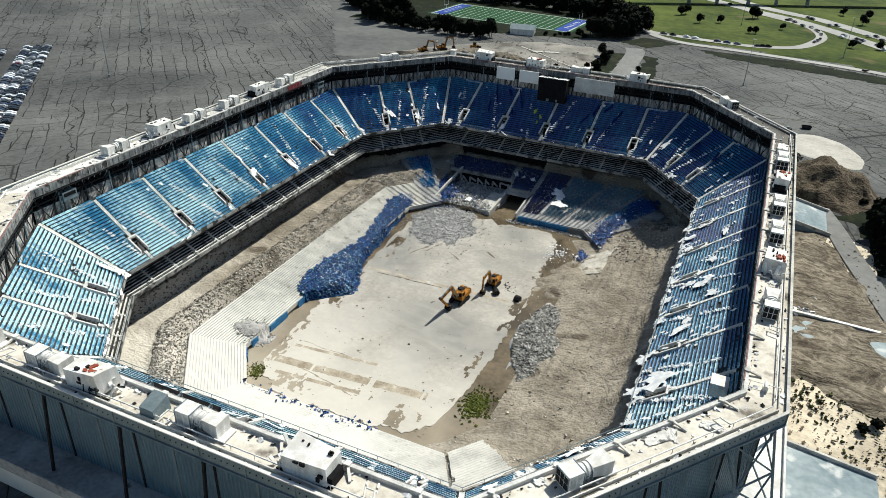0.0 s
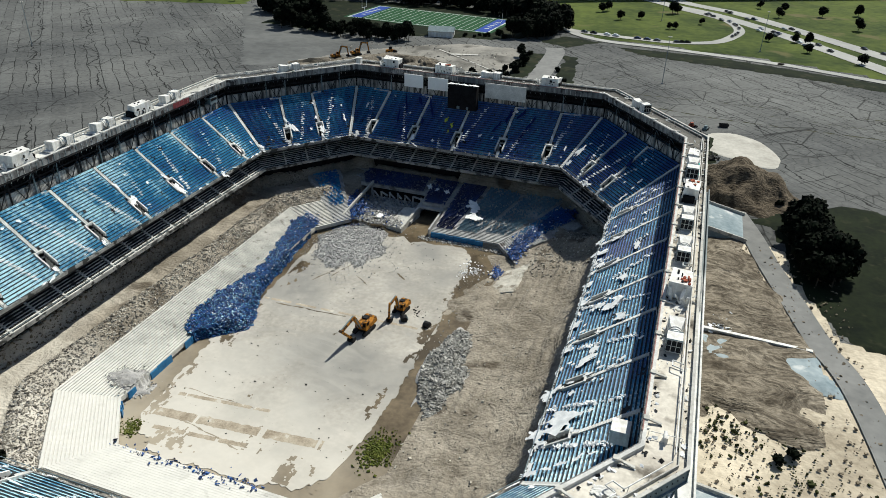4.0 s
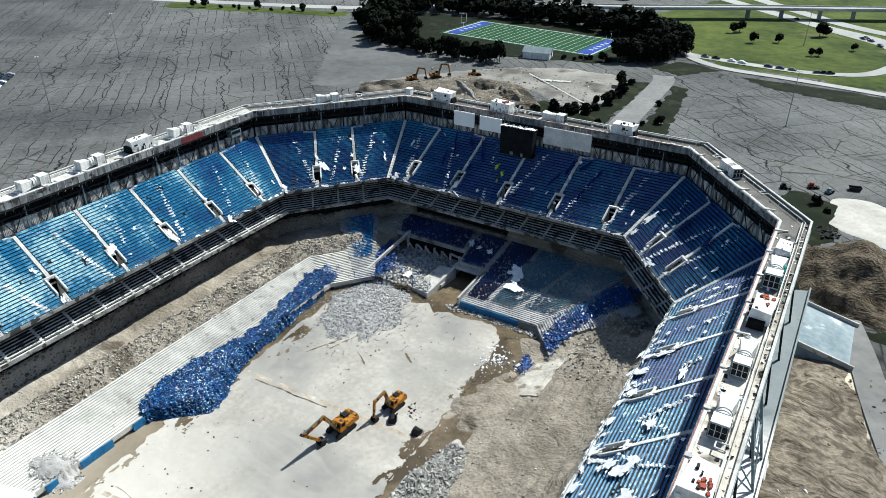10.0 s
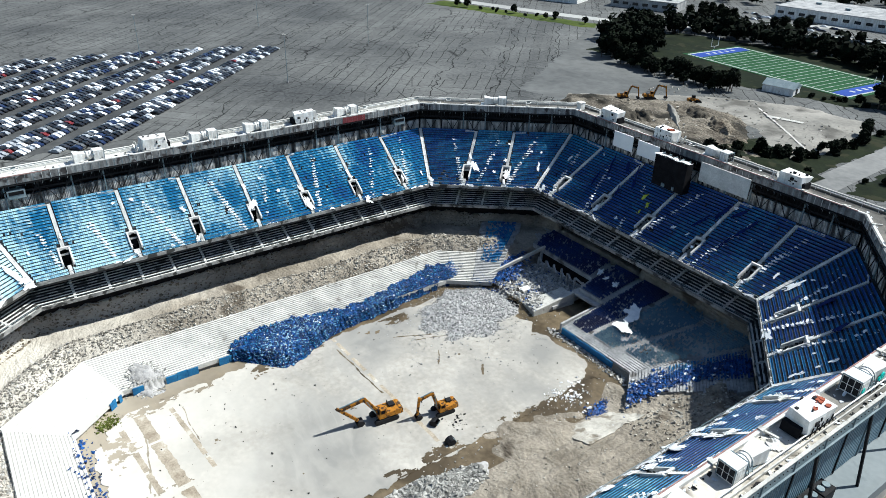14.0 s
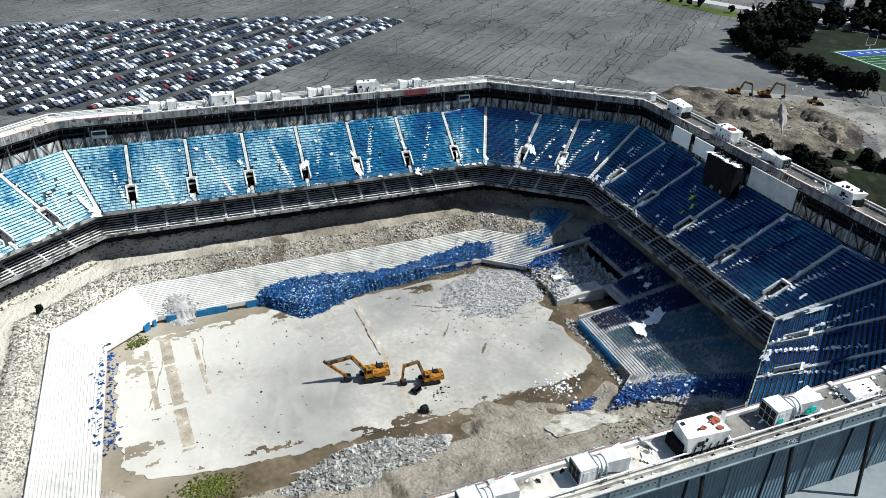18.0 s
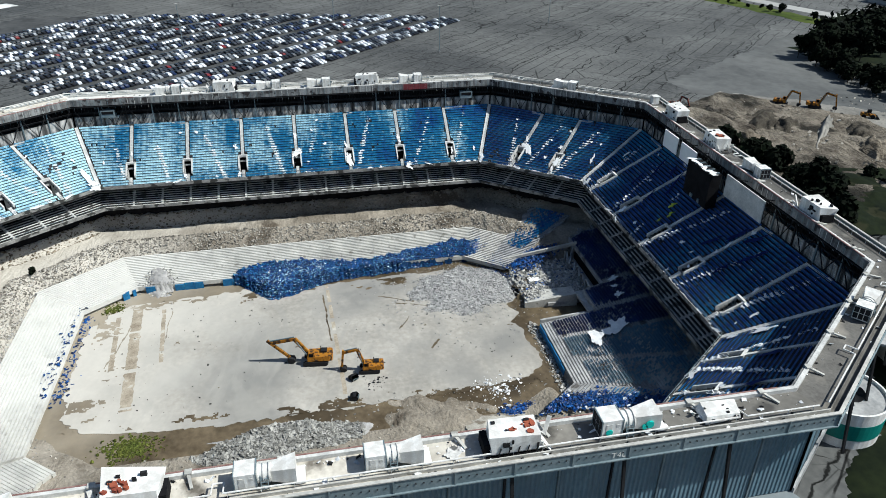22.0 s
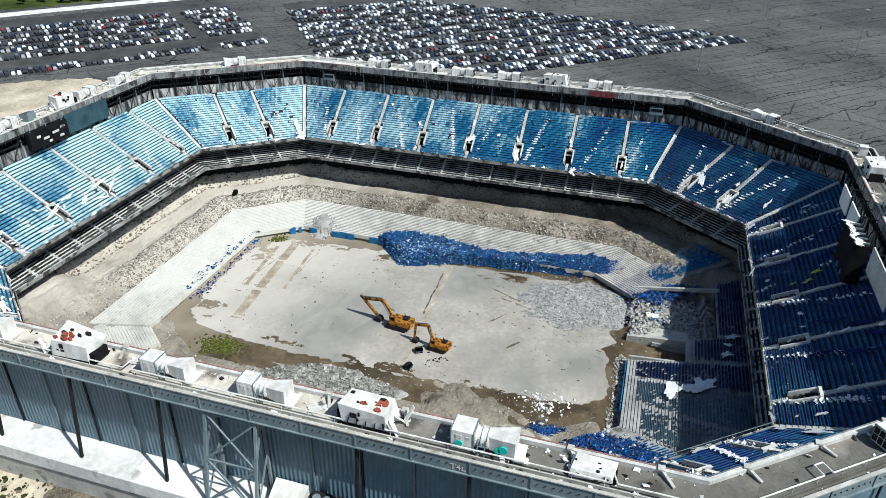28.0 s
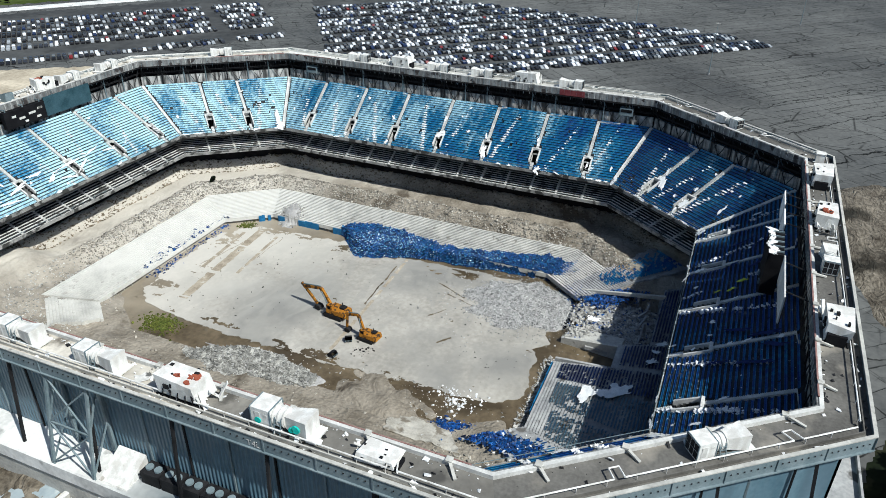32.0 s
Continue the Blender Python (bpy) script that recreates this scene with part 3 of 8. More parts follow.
def seat_line(side, f0, f1, d, z, gap0, gap1, keep, parent, pan=None, rest=None):
    """One row of seats along a side, with the seats that keep() leaves in place: a pan and a leaning back each."""
    a, b = pt(side, f0, d + 0.25, z), pt(side, f1, d + 0.25, z)
    w = b - a
    run = w.length
    w.normalize()
    out = Vector((w.y, -w.x, 0))
    q, s = gap0, Soup()
    u = w * 0.46
    up = lambda h: Vector((0, 0, h))
    while q < run - gap1 - 0.4:
        p = a + w * q
        if keep(p):
            f, r = p + out * 0.1, p + out * 0.4
            s.hexa([f + up(0.28), f + u + up(0.28), r + u + up(0.28), r + up(0.28), f + up(0.43), f + u + up(0.43), r + u + up(0.4), r + up(0.4)])
            g, e = r + out * 0.08, out * 0.05
            s.hexa([r + up(0.4), r + u + up(0.4), r + u + e + up(0.4), r + e + up(0.4), g + up(0.82), g + u + up(0.82), g + u + e + up(0.82), g + e + up(0.82)])
        q += 0.52
    if s.f:
        # pans and fronts get the paler plastic: their sheen is put into colour
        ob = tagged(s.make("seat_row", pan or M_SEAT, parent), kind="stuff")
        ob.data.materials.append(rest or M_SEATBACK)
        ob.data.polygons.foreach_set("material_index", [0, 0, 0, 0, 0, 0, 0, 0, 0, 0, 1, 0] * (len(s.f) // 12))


def terrace(side, f0, f1, d0, n, z0=LOW_Z, name="lower_terrace_", wobble=0.0, material=None):
    t = thing(name + SIDES[side], "stepped bare concrete terrace, dusty and broken", "terrace", kind="structure")
    for k in range(n):
        s = Soup()
        g0, g1 = f0 + wobble * noise.noise(Vector((k * 0.4, side, 0))), f1 + wobble * noise.noise(Vector((k * 0.4, side, 5)))
        d = d0 + LOW_TREAD * k
        slab_band(s, side, d, d + LOW_TREAD - 0.18, z0 + LOW_RISE * k - 1.5, z0 + LOW_RISE * k, g0, g1)
        slab_band(s, side, d + LOW_TREAD - 0.18, d + LOW_TREAD, z0 + LOW_RISE * k - 1.5, z0 + LOW_RISE * k - 0.2, g0, g1)
        s.make("step", material or M_PALE, t)
    return t


terrace(4, 0.0, 1.0, -29, 19)
terrace(5, 0.0, 1.0, -29, 19)
terrace(6, 0.0, 1.0, -29, 18)
terrace(7, 0.05, 0.62, -29, 17, wobble=0.06)
terrace(3, 0.12, 0.5, -29, 41, wobble=0.03, material=M_CONC)
terrace(3, 0.5, 1.0, -29, 19, wobble=0.0)
terrace(2, 0.0, 0.46, -28.8, 41, material=M_CONC)
terrace(2, 0.46, 0.6, -12, 20, LOW_Z + 21 * LOW_RISE, "back_terrace_", material=M_CONC)
terrace(2, 0.6, 0.95, -12 + 8 * LOW_TREAD, 12, LOW_Z + 29 * LOW_RISE, "rear_terrace_", wobble=0.03, material=M_CONC)
terrace(1, 0.5, 1.0, -29, 38, wobble=0.07, material=M_CONC)

for side, f0, f1, d0, z0, ks, left, m in ((2, 0.0, 0.165, -28.8, LOW_Z, range(6, 41), 0.12, M_SEATWORN), (2, 0.165, 0.33, -28.8, LOW_Z, range(4, 41), 0.2, M_SEATWORN), (2, 0.33, 0.46, -28.8, LOW_Z, range(3, 41), 0.35, M_SEATSHADE), (1, 0.62, 1.0, -29, LOW_Z, range(7, 37), 0.1, M_SEAT), (2, 0.465, 0.6, -12, LOW_Z + 21 * LOW_RISE, range(0, 20), 0.4, M_SEATSHADE), (2, 0.605, 0.94, -12, LOW_Z + 21 * LOW_RISE, range(8, 20), 0.3, M_SEATSHADE), (3, 0.14, 0.46, -29, LOW_Z, range(12, 40), 0.08, M_SEAT)):
    sec = thing("seating_section", "grey-blue worn lower stand seats, many missing" if m is M_SEATWORN else "dark navy lower stand seats, deep shade put into their colour" if m is M_SEATSHADE else "dark blue lower stand seats, many broken or missing", "seats", group="lower stand seating")
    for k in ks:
        seat_line(side, f0, f1, d0 + LOW_TREAD * k, z0 + LOW_RISE * k, 0.8, 0.8, lambda p: 0.5 * noise.noise(p * 0.14) + 0.9 * noise.noise(p * 1.3) < left, sec, m, M_SEATSHADE if m is M_SEATSHADE else M_SEATWORN if m is M_SEATWORN else None)

# ---- upper deck: treads, stairs, mouths and seats ----


def row_pos(k):
    return k * TREAD, DECK_Z + k * RISE


def keep_upper(p):
    q = Vector((p.x, p.y, p.z))
    return noise.noise(q * 0.2) + 0.7 * noise.noise(q * 0.8) < 0.8


def cuts_of(side):
    run = (octo(0)[side] - octo(0)[(side + 1) % 8]).length
    nv = VOMS[side]
    gap = {7: 18.7, 5: 19.2, 2: 14.6}[nv]
    return [0.0] + [0.5 + (i - (nv - 1) / 2) * gap / run for i in range(nv)] + [1.0]


for side in range(8):
    deck = thing("upper_deck_" + SIDES[side], "steep stepped concrete upper deck", "stand", kind="structure")
    cuts = cuts_of(side)
    run = (octo(0)[side] - octo(0)[(side + 1) % 8]).length
    hw = 1.2 / run
    for k in range(ROWS_N):
        d, z = row_pos(k)
        s = Soup()
        edges = [0.0] + [e for c in cuts[1:-1] for e in (c - hw, c + hw)] + [1.0] if 3 <= k <= 7 else [0.0, 1.0]
        for a, b in zip(edges[::2], edges[1::2]):
            slab_band(s, side, d, d + TREAD, z - 1.0, z, a, b)
        s.make("tread", M_DECK, deck)
    for c in cuts:
        s = Soup()
        for k in range(ROWS_N):
            if 3 <= k <= 7 and c not in (0.0, 1.0):
                continue
            d, z = row_pos(k)
            if c in (0.0, 1.0):
                o0, o1 = octo(d), octo(d + TREAD)
                e = (o0[(side + 1) % 8] - o0[side]).normalized() * (0.6 if c == 0.0 else -0.6)
                i = side if c == 0.0 else (side + 1) % 8
                q = [o0[i], o0[i] + e, o1[i] + e, o1[i]]
                lift = (0.25, 0.25, 0.25 + RISE * 0.8, 0.25 + RISE * 0.8)
                s.hexa([(p.x, p.y, z - 0.1) for p in q] + [(p.x, p.y, z + k) for p, k in zip(q, lift)])
                continue
            h = 0.5 / run
            for j in range(3):
                slab_band(s, side, d + TREAD * j / 3, d + TREAD * (j + 1) / 3, z - 0.2, z + 0.22 + RISE * (j + 0.5) / 3, c - h, c + h)
        s.make("stair", M_STEPC, deck)
    for c in cuts[1:-1]:
        m = thing("vomitory", "concrete stair mouth with low walls in the upper deck", "stair mouth", group="upper deck stair mouths")
        d0, z0 = row_pos(3)
        d1, z1 = row_pos(8)
        s = Soup()
        for q in (-1, 1):
            f0, f1 = c + q * hw, c + q * (hw + 0.45 / run)
            f0, f1 = min(f0, f1), max(f0, f1)
            s.hexa([pt(side, f0, d0, z0 - 2.5), pt(side, f1, d0, z0 - 2.5), pt(side, f1, d1, z0 - 2.5), pt(side, f0, d1, z0 - 2.5), pt(side, f0, d0, z0 + 0.9), pt(side, f1, d0, z0 + 0.9), pt(side, f1, d1, z1 + 0.7), pt(side, f0, d1, z1 + 0.7)])
        s.make("side_wall", M_STEPC, m)
        s = Soup()
        slab_band(s, side, d1, d1 + 0.55, z1 - 1.6, z1 + 0.9, c - hw - 0.45 / run, c + hw + 0.45 / run)
        s.make("head_wall", M_STEPC, m)
        # dark tone carries the shade inside the passage
        s = Soup()
        slab_band(s, side, d0 - 0.3, d1 + 3, z0 - 2.9, z0 - 2.5, c - hw, c + hw)
        slab_band(s, side, d1 + 2.6, d1 + 3, z0 - 2.5, z1, c - hw, c + hw)
        s.make("passage", M_DARKC, m)
    for c in range(len(cuts) - 1):
        sec = thing("seating_section", "pale blue plastic stadium seats in steep rows, brighter light in their colour" if side in (5, 6, 7) else "blue plastic stadium seats in steep rows, dusty and torn", "seats", group="upper deck seating")
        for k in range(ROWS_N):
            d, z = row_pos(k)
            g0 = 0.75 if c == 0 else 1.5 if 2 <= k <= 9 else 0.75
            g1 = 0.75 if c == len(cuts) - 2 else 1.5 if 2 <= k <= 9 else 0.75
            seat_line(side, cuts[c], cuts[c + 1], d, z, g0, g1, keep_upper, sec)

M_BENCH = mat("bench", (0.46, 0.455, 0.435), (0.72, 0.71, 0.68), 0.3, 0.8, 0.1, spots=(0.12, 0.12, 0.115), spot_scale=0.4, spot_cut=0.55)
M_CLUBEDGE = mat("stained_edge", (0.14, 0.14, 0.135), (0.36, 0.355, 0.34), 0.3, 0.85, 0.1, spots=(0.05, 0.05, 0.048), spot_scale=0.35, spot_cut=0.52)

# ---- club tier under the deck ----
for side in range(8):
    t = thing("club_tier_" + SIDES[side], "bare grey tier of rows under the deck front", "stand", kind="structure")
    run = (octo(2)[side] - octo(2)[(side + 1) % 8]).length
    for k in range(11):
        # near-black treads: shade between the benches painted in
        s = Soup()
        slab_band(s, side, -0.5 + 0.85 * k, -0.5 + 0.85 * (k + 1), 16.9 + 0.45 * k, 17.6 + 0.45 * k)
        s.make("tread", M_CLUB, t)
        s = Soup()
        slab_band(s, side, -0.2 + 0.85 * k, 0.2 + 0.85 * k, 17.9 + 0.45 * k, 18.04 + 0.45 * k)
        s.make("bench", M_BENCH, t)
    n = max(2, round(run / 9.3))
    for i in range(1, n):
        s = Soup()
        f, h = i / n, 0.35 / run
        for k in range(11):
            slab_band(s, side, -0.4 + 0.85 * k, -0.4 + 0.85 * (k + 1), 17.5 + 0.45 * k, 18.12 + 0.45 * k, f - h, f + h)
        s.make("stair", M_STAIR, t)
    # black and near-black walls here carry the shade under the deck in colour
    for d0, d1, z0, z1, m, nm in ((-0.2, 0.05, 24.6, 25.65, M_CLUBEDGE, "deck_edge"), (-0.8, -0.6, 17.1, 18.2, M_CLUBEDGE, "tier_edge"), (6.3, 6.7, 9.5, 18.5, M_BLACK, "shade_wall"), (14.5, 15.0, 18, 35, M_DARKC, "back_wall"), (0.05, 15, 23.9, 24.3, M_DARKC, "soffit")):
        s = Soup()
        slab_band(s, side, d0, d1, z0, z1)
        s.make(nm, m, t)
    s = Soup()
    for i in range(n * 2 + 1):
        f = i / (n * 2)
        a = pt(side, f, -0.7, 18.2)
        s.beam(a, a + Vector((0, 0, 0.9)), 0.08)
    s.beam(pt(side, 0, -0.7, 19.1), pt(side, 1, -0.7, 19.1), 0.1)
    s.beam(pt(side, 0, -0.1, 26.8), pt(side, 1, -0.1, 26.8), 0.1)
    for i in range(n * 2 + 1):
        a = pt(side, i / (n * 2), -0.1, 25.9)
        s.beam(a, a + Vector((0, 0, 0.9)), 0.08)
    s.make("guard_rail", M_STEEL, t)

# ---- ring beam with its walkway, walls and frames ----
M_GIRDER = mat("girder", (0.14, 0.145, 0.148), (0.33, 0.335, 0.33), 0.25, 0.7, 0.1, spots=(0.05, 0.045, 0.045), spot_scale=0.35, spot_cut=0.56)
streak(M_GIRDER, (0.05, 0.045, 0.045), 0.6, 0.9)
for side in range(8):
    t = thing("ring_beam_" + SIDES[side], "weathered ring beam walkway with pale parapet and steel fascia", "ring beam", kind="structure")
    run = (octo(24)[side] - octo(24)[(side + 1) % 8]).length
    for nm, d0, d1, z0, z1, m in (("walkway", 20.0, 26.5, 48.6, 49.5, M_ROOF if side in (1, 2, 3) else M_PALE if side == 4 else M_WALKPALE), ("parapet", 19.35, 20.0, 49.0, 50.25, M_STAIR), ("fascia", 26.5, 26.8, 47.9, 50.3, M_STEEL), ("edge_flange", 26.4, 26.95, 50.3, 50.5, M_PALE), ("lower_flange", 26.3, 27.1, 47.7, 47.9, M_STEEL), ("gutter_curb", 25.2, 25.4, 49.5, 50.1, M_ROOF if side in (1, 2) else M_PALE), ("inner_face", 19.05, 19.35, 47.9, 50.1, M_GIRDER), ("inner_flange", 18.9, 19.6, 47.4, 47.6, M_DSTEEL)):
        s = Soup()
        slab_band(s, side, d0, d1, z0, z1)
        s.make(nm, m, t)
    s = Soup()
    slab_band(s, side, 20.35, 20.6, 39, 43.6)
    s.make("inner_wall", M_STREAK, t)
    # black sheet added to paint the dark void under the ring
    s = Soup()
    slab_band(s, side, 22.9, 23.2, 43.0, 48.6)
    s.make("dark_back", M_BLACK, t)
    # dark floor, with the ring's shade in its colour
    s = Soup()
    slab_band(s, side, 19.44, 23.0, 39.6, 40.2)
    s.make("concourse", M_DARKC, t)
    n = max(3, round(run / 9.2))
    for i in range(n + 1):
        f = i / n
        s = Soup()
        s.beam(pt(side, f, 20.1, 40.0), pt(side, f, 20.1, 48.6), 0.35)
        s.beam(pt(side, f, 22.4, 43.5), pt(side, f, 19.6, 47.6), 0.22)
        s.make("column", M_STEEL if i % 3 else M_DSTEEL, t)
        if i < n:
            s = Soup()
            a, b = pt(side, f, 21.0, 44.6), pt(side, (i + 1) / n, 21.0, 44.6)
            s.beam(a, b, 0.25)
            s.beam(a + Vector((0, 0, 2.2)), b + Vector((0, 0, 2.2)), 0.25)
            for j in range(8):
                c = a.lerp(b, j / 8)
                s.beam(c, c + Vector((0, 0, 2.2)), 0.12)
            mid = a.lerp(b, 0.5) + Vector((0, 0, -2.4))
            s.beam(a, mid, 0.16)
            s.beam(b, mid, 0.16)
            s.make("truss", M_DSTEEL, t)
            # pale bracket stubs and dark diagonal braces under the girder
            s = Soup()
            for j in range(4):
                q = f + (j + 0.5) / 4 / n
                if noise.noise(Vector((side * 9.1 + i * 1.7, j * 2.3, 1))) > -0.15:
                    s.beam(pt(side, q, 19.3, 47.5), pt(side, q, 19.9, 46.4), 0.1, 0.14)
                s.beam(pt(side, q, 19.0, 47.9), pt(side, q, 19.0, 50.0), 0.1, 0.1)
            s.make("bracket", M_STEEL if (i + side) % 3 else M_STAIR, t)
            s = Soup()
            foot = pt(side, f + 0.5 / n, 19.75, 40.3)
            s.beam(foot, pt(side, f + 0.02 / n, 19.55, 47.4), 0.2)
            s.beam(foot, pt(side, f + 0.98 / n, 19.55, 47.4), 0.2)
            s.beam(pt(side, f, 19.7, 45.4), pt(side, f + 1 / n, 19.7, 45.4), 0.16)
            s.make("brace", M_DSTEEL, t)
    # outer wall of ribbed panels between dark columns, standing over a ledge
    n = max(4, round(run / 8.6))
    for i in range(n):
        s = Soup()
        slab_band(s, side, 23.6, 23.9, 30.2, 48.6, i / n + 0.25 / run, (i + 1) / n - 0.25 / run)
        s.make("wall_panel", M_CLAD, t)
    for i in range(n + 1):
        s = Soup()
        f = i / n
        s.beam(pt(side, f, 23.9, 30.2), pt(side, f, 23.9, 48.0), 0.3, 0.4)
        if i % 2 == 0 and 0 < i < n:
            s.beam(pt(side, f, 28.2, 29.8), pt(side, f, 26.0, 47.9), 0.45)
        s.make("column", M_DSTEEL if i % 2 == 0 else M_STEEL, t)
    for i in range(n):
        s = Soup()
        for j in range(7):
            c = pt(side, (i + 0.1 + j * 0.13) / n, 26.86, 49.2)
            s.box((c.x, c.y, c.z), (0.16, 0.16, 0.16))
        s.make("bolt", M_DSTEEL, t)
        s = Soup()
        slab_band(s, side, 26.8, 26.95, 47.9, 50.3, i / n - 0.12 / run, i / n + 0.12 / run)
        s.make("stiffener", M_STEEL, t)
    # fallen cable stubs on the parapet
    for i in range(max(2, round(run / 13.0))):
        f = (i + 0.5) / max(2, round(run / 13.0))
        s = Soup()
        s.beam(pt(side, f, 19.8, 50.25), pt(side, f + 0.9 / run, 22.2, 49.7), 0.45, 0.3)
        s.box(tuple(pt(side, f, 19.7, 50.4)), (1.0, 1.0, 0.3))
        s.make("cable_stub", M_PALE, t)
    # the base building: ledge, parapet and wall
    for nm, d0, d1, z0, z1, m in (("ledge", 21, 30.6, 29.4, 30.0, M_LEDGE if side in (0, 1, 7) else M_CONC), ("ledge_parapet", 30.6, 31.0, 28.2, 31.0, M_LEDGE if side == 0 else M_CONC), ("base_wall", 30.2, 30.6, OUT_Z - 0.5, 29.4, M_PALE)):
        s = Soup()
        cut = 6.6 if side == 1 else 0.0        # no deep ledge beside the stair drum
        slab_band(s, side, d0 - (cut if d0 > 25 else 0), d1 - cut, z0, z1)
        s.make(nm, m, t)

M_RUSTRAIL = mat("rust_red_rail", (0.17, 0.085, 0.075), (0.33, 0.21, 0.19), 0.5, 0.8, 0.1)
for side, f0, f1 in ((0, 0.02, 0.98), (2, 0.02, 0.98), (4, 0.86, 0.98), (5, 0.02, 0.5)):
    s = Soup()
    slab_band(s, side, 19.2, 19.42, 50.1, 50.34, f0, f1)
    tagged(s.make("parapet_rail", M_RUSTRAIL), "rust-red steel rail along the inner parapet", "rail", group="parapet rails")

# ---- pipe runs along the walkway ----
for side in range(8):
    t = thing("pipe_run", "white handrail pipe with loops along the ring walkway", "pipe", group="ring walkway pipes")
    run = (octo(24.6)[side] - octo(24.6)[(side + 1) % 8]).length
    loops = max(1, round(run / 36))
    marks = [(i + 0.62) / loops for i in range(loops)]
    pts = [pt(side, 0.01, 24.7, 50.6)]
    for f in marks:
        for df, dd in ((-0.8, 0), (-0.8, -1.9), (0.8, -1.9), (0.8, 0)):
            pts.append(pt(side, f + df / run, 24.7 + dd, 50.6))
    pts.append(pt(side, 0.99, 24.7, 50.6))
    s = Soup()
    for a, b in zip(pts, pts[1:]):
        s.tube(a, b, 0.13, 6)
    s.make("pipe", M_WHITE, t)
    for i in range(int(run / 4.5)):
        s = Soup()
        c = pt(side, (i + 0.5) * 4.5 / run, 24.7, 49.5)
        s.tube(c, c + Vector((0, 0, 1.1)), 0.06, 5)
        s.make("post", M_WHITE, t)


# ---- machines on the ring ----
def side_pose(side, f, d, z):
    o = octo(d)
    a, b = o[side], o[(side + 1) % 8]
    p = a.lerp(b, f)
    w = (b - a)
    return Matrix.Translation((p.x, p.y, z)) @ Matrix.Rotation(math.atan2(w.y, w.x), 4, "Z")


def along(side, v):
    """The share of a side at which its running coordinate equals v."""
    o = octo(23)
    a, b = o[side], o[(side + 1) % 8]
    k = 1 if side in (0, 4) else 0
    return (v - a[k]) / (b[k] - a[k])


def build_blower():
    t = thing("air_blower", "white roof blower with louvred intake box and drum", "blower", group="ring blowers")
    s = Soup()
    s.box((-3.0, 0, 1.75), (3.0, 3.0, 3.0))
    s.make("intake_box", M_WHITE, t)
    s = Soup()
    for i in range(3):
        for j in range(2):
            s.box((-4.53, -0.95 + i * 0.95, 1.1 + j * 1.3), (0.06, 0.8, 1.15))
    s.make("louvre", M_DSTEEL, t)
    for x in (-4.5, -1.5):
        s = Soup()
        for y in (-1.5, 1.5):
            s.beam((x, y, 0.25), (x, y, 3.25), 0.14)
        s.beam((x, -1.5, 3.25), (x, 1.5, 3.25), 0.14)
        s.make("corner_trim", M_STEEL, t)
    for q in (-1, 1):
        s = Soup()
        s.box((-3.5, q * 1.51, 1.7), (0.9, 0.06, 1.9))
        s.box((-2.2, q * 1.51, 2.3), (0.5, 0.06, 0.4))
        s.make("hatch", M_BENCH, t)
    s = Soup()
    s.tube((-1.5, 0, 1.8), (0.5, 0, 1.8), 1.3, 20)
    dr = s.make("drum", M_WHITE, t)
    for x in (-1.3, -0.5, 0.3):
        s = Soup()
        s.tube((x - 0.07, 0, 1.8), (x + 0.07, 0, 1.8), 1.46, 20)
        s.make("flange", M_BENCH, dr)
    s = Soup()
    s.hexa([Vector(p) for p in ((0.5, -1.0, 0.8), (4.0, -1.6, 0.3), (4.0, 1.6, 0.3), (0.5, 1.0, 0.8), (0.5, -1.0, 2.8), (4.0, -1.6, 3.3), (4.0, 1.6, 3.3), (0.5, 1.0, 2.8))])
    s.box((4.5, 0, 0.35), (1.4, 3.2, 0.3))
    s.make("outlet_box", M_WHITE, t)
    s = Soup()
    for y in (-1.2, 1.2):
        s.beam((-4.4, y, 0.12), (4.2, y, 0.12), 0.24)
    for x in (-0.9, 0.1):
        s.beam((x, -1.9, 0.1), (x, -1.2, 2.4), 0.12)
    for j in range(4):
        s.beam((-0.9, -1.8 + j * 0.15, 0.4 + j * 0.5), (0.1, -1.8 + j * 0.15, 0.4 + j * 0.5), 0.1)
    s.make("frame", M_STEEL, t)
    return t


